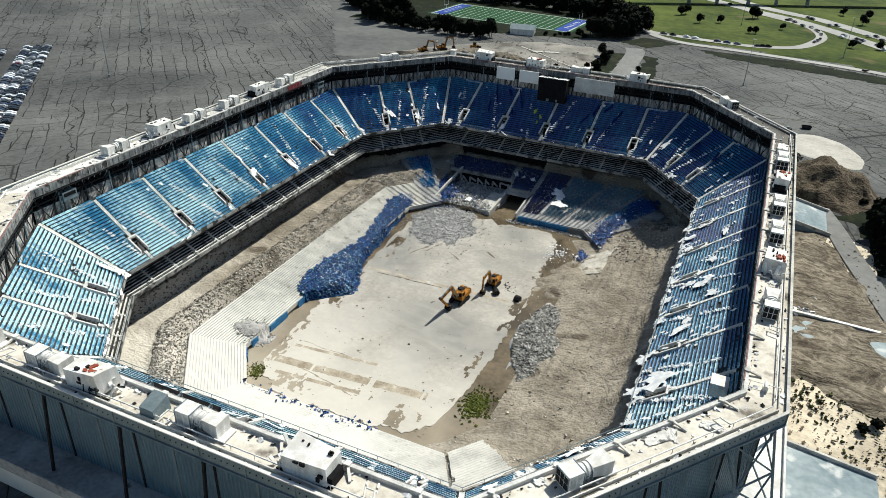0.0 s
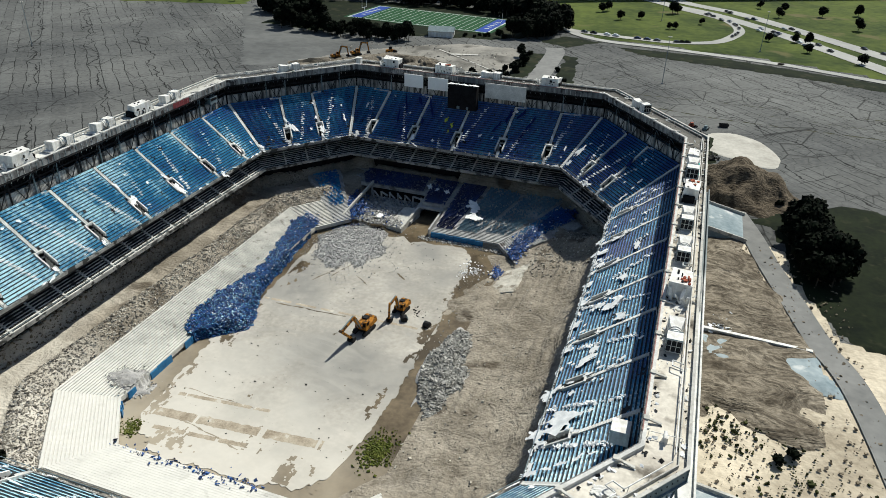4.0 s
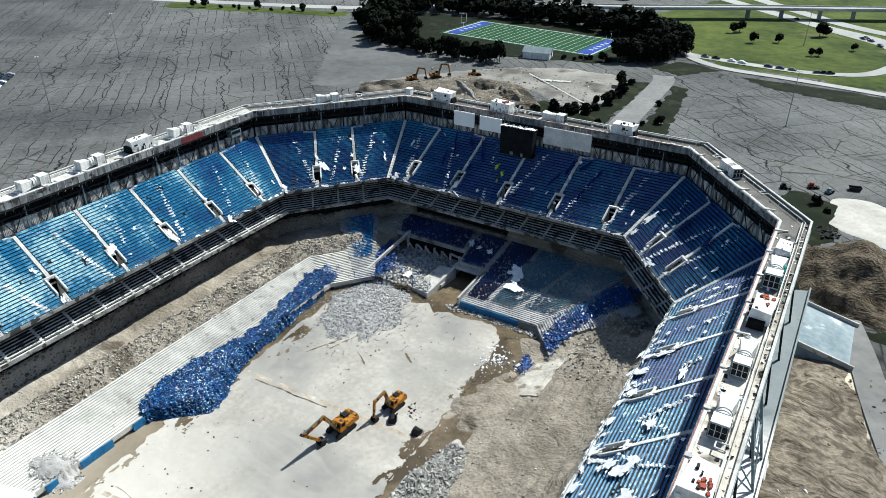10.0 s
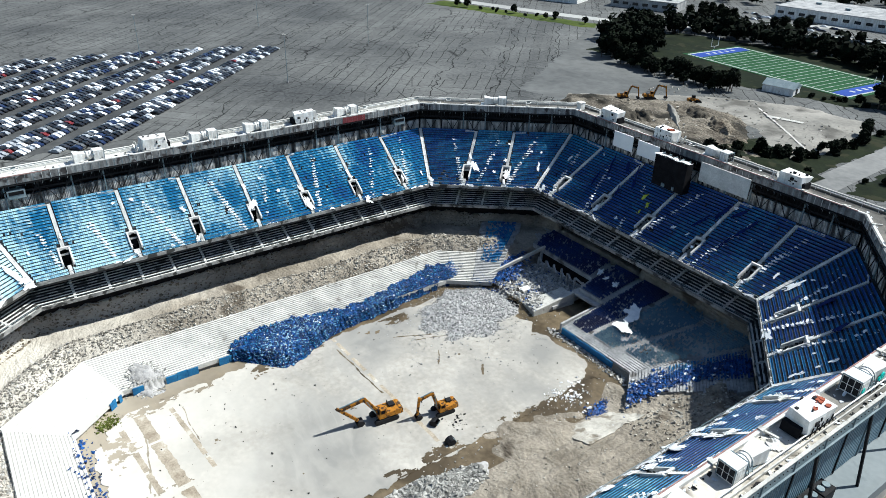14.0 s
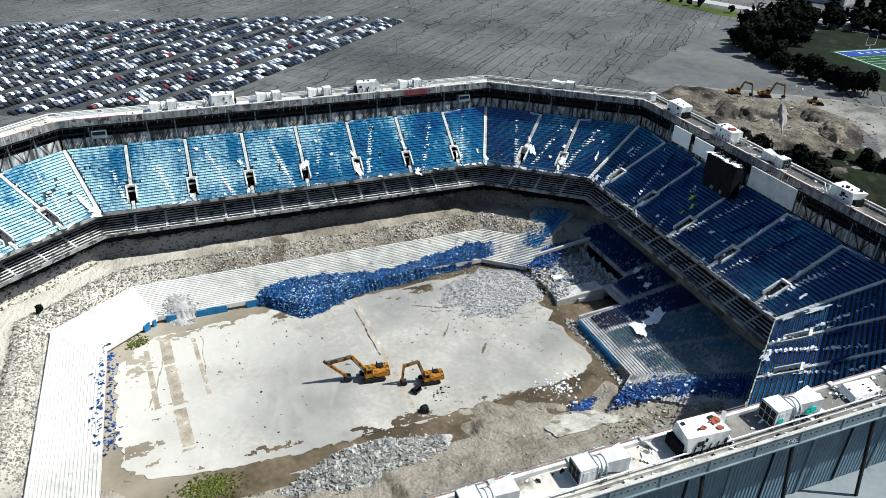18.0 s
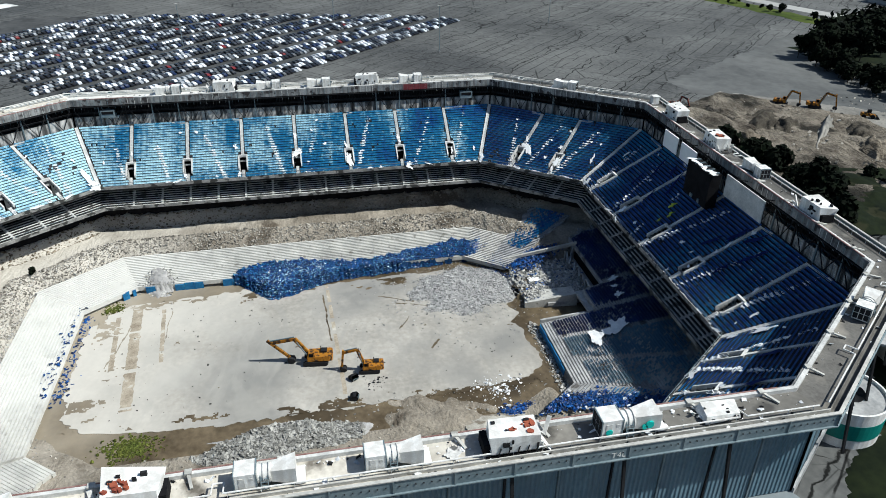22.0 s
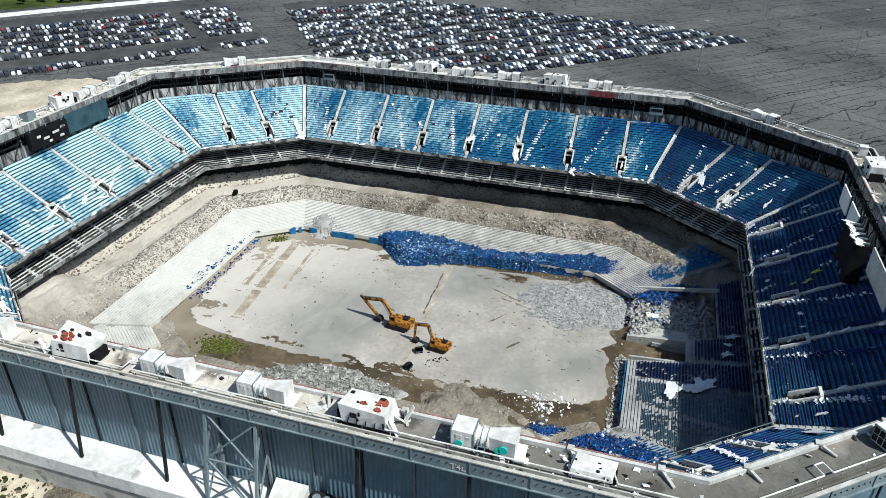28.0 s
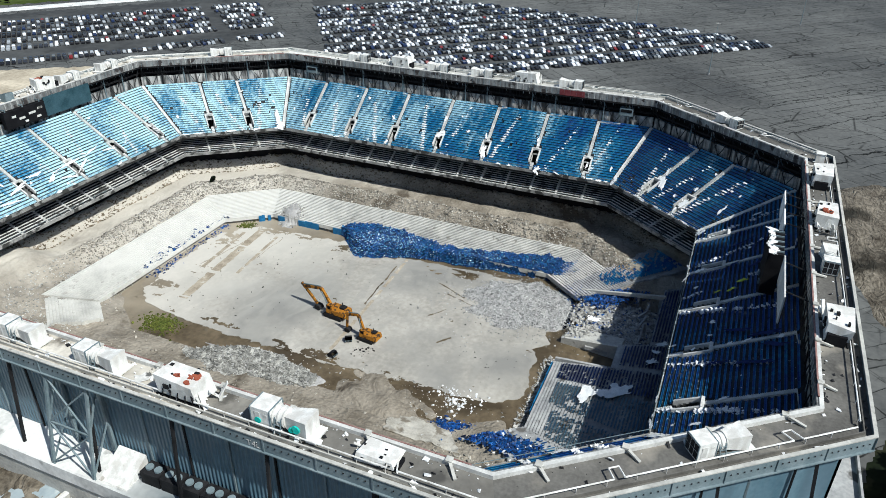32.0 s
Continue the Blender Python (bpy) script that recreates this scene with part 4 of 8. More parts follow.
def build_wreck(seed):
    r = random.Random(seed)
    t = thing("wrecked_blower", "torn white blower housing with rust-red patches" if seed % 3 == 0 else "torn white blower housing with bent panels", "blower", group="wrecked ring machines")
    j = lambda a: r.uniform(-a, a)
    s = Soup()
    s.hexa([Vector((x + j(0.4), y + j(0.3), z + j(0.3))) for x, y, z in ((-3.2, -1.7, 0.5), (2.6, -1.7, 0.4), (2.6, 1.7, 0.4), (-3.2, 1.7, 0.5), (-3.6, -1.5, 2.9), (2.2, -1.8, 3.2), (2.4, 1.6, 3.0), (-3.2, 1.4, 3.0))])
    s.make("housing", M_WHITE, t)
    if seed % 3 == 0:
        a = Vector((r.uniform(0.2, 1.2), r.uniform(-0.5, 0.5), 3.12))
        for i in range(9):
            s, K, q = Soup(), 9, r.uniform(0.15, 0.5)
            b = a + Vector((r.gauss(0, 0.6), r.gauss(0, 0.5), 0))
            rim = [q * r.uniform(0.6, 1.3) for k in range(K)]
            for z in (-0.25, 0.1 + 0.01 * i):
                s.v += [(b.x + w * math.cos(2 * math.pi * k / K), b.y + 0.8 * w * math.sin(2 * math.pi * k / K), b.z + z) for k, w in enumerate(rim)]
            s.f = [tuple(reversed(range(K))), tuple(range(K, 2 * K))] + [(k, (k + 1) % K, (k + 1) % K + K, k + K) for k in range(K)]
            s.make("rust_patch", M_RED, t)
    for i in range(6):
        s = Soup()
        a = Vector((2.4 + r.uniform(0, 1.6), r.uniform(-1.6, 1.6), 0.2))
        s.beam(a, a + Vector((j(1.2), j(1.0), r.uniform(0.6, 2.4))), 0.5, 0.12)
        s.make("torn_panel", M_WHITE, t)
    for i in range(12):
        s = Soup()
        x, z = r.uniform(-2.8, 2.2), r.uniform(0.9, 2.6)
        if i % 3 == 0:
            s.box((x, r.uniform(-1.2, 1.2), 3.05), (r.uniform(0.2, 0.7), r.uniform(0.15, 0.5), 0.5))
        else:
            s.box((x, -1.68 if i % 3 == 1 else 1.62, z), (r.uniform(0.15, 0.8), 0.36, r.uniform(0.15, 0.7)))
        s.make("torn_hole", M_DSTEEL, t)
    s = Soup()
    s.box((-3.6, 0.2, 0.9), (0.8, 2.4, 1.5))
    s.make("dark_opening", M_BLACK, t)
    s = Soup()
    for y in (-1.4, 1.4):
        s.beam((-3.8, y, 0.1), (3.6, y, 0.1), 0.2)
    for i in range(5):
        s.beam((-2.5 + i * 1.1, -1.75, 0.2), (-2.2 + i * 1.1, -1.75, 1.6), 0.1)
    s.make("frame", M_DSTEEL, t)
    return t


def build_shed():
    t = thing("roof_shed", "small grey ribbed equipment shed on the ring", "shed")
    s = Soup()
    s.hexa([Vector(p) for p in ((-1.6, -1.8, 0), (1.6, -1.8, 0), (1.6, 1.8, 0), (-1.6, 1.8, 0), (-1.4, -1.8, 2.0), (1.4, -1.8, 2.0), (1.4, 1.8, 2.9), (-1.4, 1.8, 2.9))])
    s.make("body", M_STEEL, t)
    s = Soup()
    for i in range(9):
        s.beam((-1.4 + i * 0.35, -1.8, 2.03), (-1.4 + i * 0.35, 1.8, 2.93), 0.08)
    s.make("rib", M_STEEL, t)
    return t


M_TEALBLOT = mat("teal_blot", (0.02, 0.4, 0.34), (0.04, 0.5, 0.44), 0.8, 0.6, 0)
blower = build_blower()
blower.matrix_basis = side_pose(0, along(0, 48), 22.6, 49.5) @ Matrix.Scale(1.12, 4)
spots = [(0, 12), (0, -6), (0, -43), (4, -42.6), (4, -8), (4, 10), (4, 44), (6, -23), (6, 11), (2, 8), (6, -41)]
for side, v in spots:
    copy_thing(blower, side_pose(side, along(side, v), 22.6, 49.5) @ Matrix.Scale(0.88, 4))
for side, f, d in ((1, 0.61, 22.6), (3, 0.52, 22.6), (7, along(7, 69.0), 22.8), (5, 0.45, 22.6)):
    copy_thing(blower, side_pose(side, f, d, 49.5) @ Matrix.Scale(0.88, 4))
for x, z, q in ((-3.4, 1.3, 0.5), (2.4, 1.7, 0.62), (1.7, 1.4, 0.4)):
    s = Soup()
    s.tube((x, -1.4, z), (x, -1.64, z), q, 9)
    s.make("paint_blot", M_TEALBLOT, blower)
for i, (side, v) in enumerate(((0, 30), (0, -24.4), (4, -24), (4, 28.5), (6, -12.5), (6, 31), (2, -38), (2, -12), (2, 33), (0, 63))):
    w = build_wreck({0: 33}.get(i, 11 + i))
    w.matrix_basis = side_pose(side, along(side, v), 22.7, 49.5) @ Matrix.Rotation(math.pi * (i % 2), 4, "Z") @ (Matrix.Scale(1.3, 4) if v != 63 else Matrix.Diagonal((0.95, 0.95, 0.5, 1)))
shed = build_shed()
shed.matrix_basis = side_pose(6, along(6, 1.3), 23.2, 49.5)
box = thing("stair_box", "small white stair hut at the ring corner", "hut")
s = Soup()
s.box((0, 0, 1.3), (2.2, 2.2, 2.6))
s.make("body", M_WHITE, box)
s = Soup()
s.box((0, 0, 2.68), (2.5, 2.5, 0.16))
s.make("roof", M_WHITE, box)
box.matrix_basis = side_pose(2, 0.985, 23, 49.5)

t = thing("deck_cabinet", "white equipment cabinet with open shelves at the top of the deck", "cabinet", at=pose(86.0, -62.5, 39.0))
s = Soup()
s.box((0, 0, 1.9), (3.4, 3.6, 3.0))
s.make("body", M_WHITE, t)
for q in (-1.0, 0.0, 1.0):
    s = Soup()
    s.box((-1.73, q, 1.9), (0.08, 0.7, 2.3))
    s.make("louvre", M_DSTEEL, t)
s = Soup()
for px in (-1.4, 1.4):
    for py in (-1.5, 1.5):
        s.beam((px, py, -0.6), (px, py, 0.5), 0.2)
s.make("stand", M_STEEL, t)
t = thing("ring_winch", "small white winch box with a cross rail on the ring walkway", "winch", at=pose(92.9, -72.0, 49.5))
s = Soup()
s.box((0, 0, 0.55), (0.9, 0.8, 1.1))
s.make("body", M_WHITE, t)
s = Soup()
s.tube((0, -0.9, 1.3), (0, 0.9, 1.3), 0.3, 10)
s.make("drum", M_WHITE, t)
s = Soup()
s.beam((-2.6, 0.5, 1.1), (2.6, 0.5, 1.1), 0.1)
for px in (-2.6, 2.6):
    s.beam((px, 0.5, 0), (px, 0.5, 1.1), 0.1)
s.make("rail", M_WHITE, t)
for i, (x, y, w, h) in enumerate(((85.2, -86.0, 3.4, 2.2), (77.5, -93.0, 5.0, 2.0), (79.5, -91.0, 3.0, 1.6), (62, -109.5, 4.0, 2.0), (93.0, -30.0, 2.2, 3.0), (92.6, 20.6, 2.0, 2.6))):
    t = thing("sheet_scrap", "crumpled white sheet lying on the ring walkway", "sheet", group="walkway sheets", at=pose(x, y, 49.52, 0, 0, i * 47))
    v, f, N = [], [], 8
    for j in range(N):
        for k in range(N):
            a, b = k / (N - 1) - 0.5, j / (N - 1) - 0.5
            v.append((a * w * (1 + 0.5 * noise.noise(Vector((b * 4, i, 1)))), b * h * (1 + 0.5 * noise.noise(Vector((a * 4, i, 5)))), 0.12 + 0.35 * abs(noise.noise(Vector((a * 5, b * 5, i))))))
    f = [(j * N + k, j * N + k + 1, j * N + k + N + 1, j * N + k + N) for j in range(N - 1) for k in range(N - 1)]
    mesh("sheet", v, f, M_BENCH, t)

# ---- scoreboards at both ends ----
M_BOARDTEAL = mat("faded_teal_board", (0.02, 0.05, 0.065), (0.05, 0.1, 0.125), 0.3, 0.6, 0)
M_BOARD = mat("sign_board", (0.8, 0.8, 0.79), (0.88, 0.88, 0.87), 0.3, 0.7, 0)
for side, sgn in ((2, 1), (6, -1)):
    y = 115.0 if sgn > 0 else -118.8
    b = thing("scoreboard", "black dead scoreboard box hanging under the ring", "scoreboard", group="scoreboards")
    s = Soup()
    x0, cw, cd, cz, ch = (-1.0, 12.5, 3.2, 43.4, 10.2) if sgn > 0 else (1.0, 15.5, 1.6, 45.3, 5.6)
    s.box((x0, y - sgn * 1.0, cz), (cw, cd, ch))
    s.make("cabinet", M_BLACK, b)
    if sgn < 0:
        for dx in (-6.5, 0, 6.5):
            s = Soup()
            s.beam((x0 + dx, y + 1.0, cz + 2.5), (x0 + dx, y + 1.0, 49.0), 0.3)
            s.beam((x0 + dx, y + 1.0, 48.7), (x0 + dx, y - 1.6, 48.7), 0.3)
            s.make("hanger", M_STEEL, b)
        for i, (dx, dz, w) in enumerate(((-5.6, 1.2, 2.0), (-2.4, 0.4, 2.6), (1.6, -0.3, 2.2), (4.4, 0.9, 1.4), (-4.6, -1.4, 1.6), (0.2, -1.7, 1.2))):
            s = Soup()
            s.box((x0 + dx, y + 1.9, cz + dz), (w, 0.14, 0.7))
            s.make("lamp_panel", M_BENCH, b)
    for i in range(5 if sgn > 0 else 0):
        s = Soup()
        s.box((x0 - 5 + i * 2.5, y - sgn * 1.0, 48.6), (0.3, 3.2, 0.5))
        s.make("rib", M_STEEL, b)
    for dx, w in ((-1.5, 1.2), (2.5, 0.8)) if sgn > 0 else ():
        s = Soup()
        s.box((x0 + dx, y - sgn * 2.75, 39.2), (w, 0.3, 1.1))
        s.make("hanger", M_STEEL, b)
    panels = ((-23.8, 8.6, 47.2, 5.4, M_BOARD), (-12.8, 9.0, 47.1, 5.2, M_BOARD), (16.8, 17.4, 47.0, 6.2, M_STAIR)) if sgn > 0 else ((-18.0, 19.6, 45.2, 6.6, M_BOARDTEAL),)
    for x, w, z, h, m in panels:
        p = thing("sign_panel", "blank white advertising panel under the ring" if m is M_BOARD else "blank dark teal panel under the ring" if m is M_BOARDTEAL else "blank grey advertising panel under the ring", "panel", group="end panels")
        s = Soup()
        s.box((x, y + sgn * 0.4, z), (w, 0.3, h))
        s.make("board", m, p)
        s = Soup()
        for k in range(4):
            s.beam((x - w / 2 + w * k / 3, y + sgn * 0.62, z - h / 2), (x - w / 2 + w * k / 3, y + sgn * 0.62, z + h / 2), 0.2)
        s.make("batten", M_DSTEEL, p)
        s = Soup()
        for k in (0.15, 0.85):
            s.beam((x - w / 2 + w * k, y + sgn * 0.62, z + h / 2 - 0.3), (x - w / 2 + w * k, sgn * (octo(19.2)[2 if sgn > 0 else 6].y * sgn + 0.1), 48.6), 0.22)
        s.make("bracket", M_DSTEEL, p)
red = thing("red_banner", "faded red awning on the ring", "awning")
s = Soup()
s.box((-89.2, 45.5, 48.9), (0.5, 9.0, 2.0))
s.make("sheet", mat("awning_red", (0.12, 0.03, 0.035), (0.22, 0.06, 0.065), 0.5, 0.8, 0.2), red)
for v, side in ((66, 4), (-64, 4)):
    c = pt(side, along(side, v), 20.6, 45)
    p = thing("hanging_booth", "grey steel booth hanging under the ring", "booth", group="hanging booths")
    s = Soup()
    s.box((c.x, c.y, 44.6), (2.6, 4.6, 2.6))
    s.make("body", M_STEEL, p)
    s = Soup()
    s.box((c.x + 1.35, c.y, 45.0), (0.1, 3.8, 1.0))
    s.make("window", M_BLACK, p)
    s = Soup()
    for q in (-2, 2):
        s.beam((c.x, c.y + q, 45.9), (c.x, c.y + q, 48.7), 0.15)
    s.make("hanger", M_DSTEEL, p)
# ---- loose stone, broken concrete and torn seats inside the bowl ----
M_SEATBITS = mat("seat_debris", (0.002, 0.014, 0.085), (0.008, 0.075, 0.26), 0.5, 0.5, 0, island=0.9)
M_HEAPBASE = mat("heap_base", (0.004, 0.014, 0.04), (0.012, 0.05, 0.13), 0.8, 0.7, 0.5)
M_SCRAP = mat("pale_scrap", (0.55, 0.56, 0.57), (0.85, 0.86, 0.87), 0.5, 0.7, 0, island=0.15)
M_GRAVEL = mat("crushed_concrete", (0.26, 0.255, 0.25), (0.44, 0.43, 0.42), 0.3, 0.95, 0.8, bump_dist=0.2)
M_CRUSH = mat("crushed_bits", (0.2, 0.2, 0.2), (0.46, 0.46, 0.45), 0.5, 0.9, 0.3, island=0.35)
M_RUBBLEG = mat("grey_rubble", (0.14, 0.138, 0.128), (0.38, 0.375, 0.35), 0.4, 0.9, 0.5, island=0.45)
M_FABRIC = mat("torn_fabric", (0.62, 0.64, 0.65), (0.88, 0.88, 0.87), 0.5, 0.8, 0.2)
M_RIDGEBITS = mat("earth_lumps", (0.14, 0.127, 0.108), (0.42, 0.395, 0.345), 0.3, 0.95, 0.5, island=0.5)
M_BROWNBITS = mat("brown_clods", (0.1, 0.08, 0.055), (0.28, 0.24, 0.185), 0.3, 0.95, 0.5, island=0.45)
M_WEED = mat("weeds", (0.05, 0.07, 0.015), (0.12, 0.13, 0.03), 0.8, 0.9, 0.2, island=0.4)


def chunk(s, c, size, r, flat=0.6):
    m = Matrix.Translation(c) @ Euler((r.uniform(-0.6, 0.6), r.uniform(-0.6, 0.6), r.uniform(0, 6.3))).to_matrix().to_4x4()
    a, b, h = size * r.uniform(0.6, 1.3), size * r.uniform(0.4, 0.9), size * flat * r.uniform(0.5, 1.1)
    k = size * 0.18
    s.hexa([m @ Vector((x * a / 2 + r.uniform(-k, k), y * b / 2 + r.uniform(-k, k), z * h / 2 + r.uniform(-k, k) * 0.5)) for z in (-1, 1) for x, y in ((-1, -1), (1, -1), (1, 1), (-1, 1))])


def scatter(name, label, place, count, lo, hi, material, seed, flat=0.6, category="rubble"):
    """place(r) gives a point; the chunks lie there."""
    r, s = random.Random(seed), Soup()
    for _ in range(count):
        p = place(r)
        if p is not None:
            z = lo + (hi - lo) * r.random() ** 2.5
            chunk(s, Vector(p) + Vector((0, 0, z * 0.15)), z, r, flat)
    return tagged(s.make(name, material), label, category, kind="stuff")


def mound(name, label, cx, cy, rx, ry, turn, h, material, base=0.0, grain=0.35, seed=0, n=44, category="mound", kind="stuff"):
    """A heap with an uneven outline; returns its height function."""
    ca, sa = math.cos(radians(turn)), math.sin(radians(turn))

    def height(x, y):
        u, v = ((x - cx) * ca + (y - cy) * sa) / rx, (-(x - cx) * sa + (y - cy) * ca) / ry
        q = math.hypot(u, v) + 0.42 * noise.noise(Vector((u * 2.2 + seed, v * 2.2, seed))) + 0.08 * noise.noise(Vector((u * 7, v * 7, seed)))
        return h * smooth01(1.15 - q) * (1 + 0.25 * noise.noise(Vector((x * 0.15, y * 0.15, seed)))) + grain * smooth01((1.15 - q) * 3) * noise.noise(Vector((x * 0.7, y * 0.7, seed + 4))) - 2.0 * smooth01((q - 1.0) * 3)

    verts, faces = [], []
    for j in range(n + 1):
        for i in range(n + 1):
            u, v = (i / n - 0.5) * 2.7 * rx, (j / n - 0.5) * 2.7 * ry
            x, y = cx + u * ca - v * sa, cy + u * sa + v * ca
            b = base(x, y) if callable(base) else base
            verts.append((x, y, b + height(x, y)))
    for j in range(n):
        for i in range(n):
            k = j * (n + 1) + i
            faces.append((k, k + 1, k + n + 2, k + n + 1))
    tagged(mesh(name, verts, faces, material, smooth=True), label, category, kind=kind)
    return height


def inside_mound(cx, cy, rx, ry, height, base=0.0, turn=0.0):
    ca, sa = math.cos(radians(turn)), math.sin(radians(turn))

    def place(r):
        a, q = r.uniform(0, 6.283), math.sqrt(r.random()) * 1.05
        u, v = rx * q * math.cos(a), ry * q * math.sin(a)
        x, y = cx + u * ca - v * sa, cy + u * sa + v * ca
        h = height(x, y)
        b = base(x, y) if callable(base) else base
        return (x, y, b + max(h, 0.02)) if h > -0.1 else None

    return place


# grey crushed concrete by the tunnel, coarse slabs along the east side
h1 = mound("gravel_heap", "heap of crushed pale grey concrete on the field", -24, 50, 13, 17, 10, 1.3, M_GRAVEL, 0.05, 0.3, 2, category="rubble")
scatter("crushed_rubble", "crushed grey concrete pieces on a heap", inside_mound(-24, 50, 14, 18, h1, 0.05, 10), 9500, 0.14, 0.6, M_CRUSH, 5)
scatter("gravel_spill", "loose grey concrete pieces round a heap", lambda r: (-26 + r.gauss(0, 10), 52 + r.gauss(0, 13), 0.2), 2600, 0.12, 0.5, M_CRUSH, 55)
h2 = mound("slab_heap", "heap of broken concrete slabs beside the field", 37, -10, 7.5, 20, 8, 2.0, M_GRAVEL, 0.3, 0.3, 6, category="rubble")
scatter("slab_rubble", "broken pale concrete slabs in a heap", inside_mound(37, -10, 8, 21, h2, 0.3, 8), 5200, 0.3, 1.2, M_RUBBLEG, 6, 0.4)
mound("dirt_ramp", "smooth brown dirt ramp down to the field", 36, 32, 9, 15, -25, 1.6, M_DIRT, 0.0, 0.2, 9, category="dirt")
scatter("mud_stones", "small pale stones lying in the mud", lambda r: (r.uniform(22, 34), r.uniform(-2, 62), 0.05), 260, 0.15, 0.7, M_RUBBLE, 7)
scatter("puddle_rubble", "scattered pale stones in a puddle", lambda r: (25 + r.gauss(0, 2.2), 48 + r.gauss(0, 3), 0.05), 160, 0.2, 0.9, M_SCRAP, 8)


def along_d(lo, hi, keep=lambda x, y: True):
    def place(r):
        for _ in range(40):
            x, y = r.uniform(-84, 84), r.uniform(-110, 110)
            if lo < dval(x, y) < hi and keep(x, y):
                return x, y, bank_z(x, y)
        return None

    return place


scatter("ridge_rubble", "broken earth and concrete lumps along the bank", along_d(-13.5, -5.5, lambda x, y: x < 20 and y < 82), 17000, 0.1, 0.7, M_RIDGEBITS, 9)
scatter("bank_rubble", "broken lumps at the foot of the stand", along_d(2.8, 6.3, lambda x, y: y < 88), 9000, 0.15, 0.8, M_BROWNBITS, 10)
scatter("east_rubble", "scattered lumps on the east bank", along_d(-36, -12, lambda x, y: x > 24 and y < 40), 500, 0.15, 0.7, M_RIDGEBITS, 12)
scatter("south_rubble", "dusty rubble over the south terrace", along_d(-29, -6, lambda x, y: y < -62), 6500, 0.12, 0.6, M_RUBBLE, 13)
scatter("ne_rubble", "dark broken lumps on the northeast bank", along_d(-26, 2, lambda x, y: x > 44 and 48 < y < 92), 2000, 0.2, 0.9, M_RIDGEBITS, 14)

# rubble that slid down over the southwest corner of the terrace
mound("rubble_chute", "pale rubble slide over the terrace edge", -43.0, -47, 5.5, 3.6, 20, 1.2, M_GRAVEL, lambda x, y: max(0.0, LOW_Z + LOW_RISE * (dval(x, y) + 29) / LOW_TREAD) if dval(x, y) > -29 else 0.0, 0.3, 17, 30, "rubble")
scatter("chute_rubble", "small pale stones on a rubble slide", lambda r: (lambda x, y: (x, y, max(0.1, LOW_Z + LOW_RISE * (dval(x, y) + 29) / LOW_TREAD + 0.5 * r.random() if dval(x, y) > -29 else 0.1)))(-43 + r.gauss(0, 2.4), -47 + r.gauss(0, 2.0)), 900, 0.12, 0.6, M_RUBBLE, 58)
scatter("terrace_rubble", "broken concrete strewn over the upper terrace steps", along_d(-19, -13, lambda x, y: x < 30 and y < 70), 5200, 0.15, 1.0, M_RUBBLE, 59)
scatter("slab_edge_rubble", "pale stones at the terrace foot in the mud", along_d(-31.5, -28.6, lambda x, y: y < 40 and x < 30), 1500, 0.12, 0.6, M_RUBBLE, 60)

# long heap of torn blue seats along the west terrace
PILE = [(-24, -42.3, -40.8), (-19, -46, -36.5), (-12, -47, -28.5), (-4, -47, -31), (6, -45.5, -36), (15, -44, -37.5), (25, -44.5, -38), (38, -47, -40), (51, -49.5, -41), (66, -49, -40.5), (81, -47.5, -37.5)]


def pile_bounds(y):
    ys = [p[0] for p in PILE]
    w = 2.0 * noise.noise(Vector((y * 0.3, 2, 2))) + 0.8 * noise.noise(Vector((y * 1.1, 4, 2)))
    return float(np.interp(y, ys, [p[1] for p in PILE])) + w, float(np.interp(y, ys, [p[2] for p in PILE])) + 0.7 * w


def pile_z(x, y):
    a, b = pile_bounds(y)
    t = (b - x) / max(b - a, 0.1)
    floor = LOW_Z + LOW_RISE * max(0, (-41 - x) / LOW_TREAD) if x < -41 else 0.0
    return max(floor + 0.2, 0.25 + 2.9 * smooth01(t * 3.2)) + 0.35 * math.sin(math.pi * min(1, max(0, t))) * (0.6 + noise.noise(Vector((x * 0.3, y * 0.3, 0))))


verts, faces = [], []
for j in range(161):
    y = -24 + j * 105 / 160
    a, b = pile_bounds(y)
    for i in range(17):
        x = b + (a - b) * i / 16
        verts.append((x, y, pile_z(x, y) - 0.15))
for j in range(160):
    for i in range(16):
        k = j * 17 + i
        faces.append((k, k + 1, k + 18, k + 17))
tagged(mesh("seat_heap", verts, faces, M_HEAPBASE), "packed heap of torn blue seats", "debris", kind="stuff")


def on_pile(r):
    y = r.uniform(-24, 81)
    a, b = pile_bounds(y)
    if r.random() > (b - a) / 20:
        return None
    x = r.uniform(a, b)
    return x, y, pile_z(x, y)


scatter("torn_seats", "torn blue plastic seats thrown in a heap", on_pile, 30000, 0.16, 0.6, M_SEATBITS, 20, 0.4, "debris")
scatter("torn_seats", "pale cyan seats among a dark blue heap", on_pile, 10000, 0.16, 0.5, M_SEAT, 26, 0.4, "debris")
scatter("seat_scraps", "white scraps among the torn seats", on_pile, 1100, 0.12, 0.6, M_SCRAP, 21, 0.3, "debris")


def along_line(line, width, base):
    segs = list(zip(line, line[1:]))

    def place(r):
        a, b = r.choice(segs)
        t = r.random()
        x, y = a[0] + (b[0] - a[0]) * t + r.gauss(0, width), a[1] + (b[1] - a[1]) * t + r.gauss(0, width)
        return x, y, base(x, y)

    return place


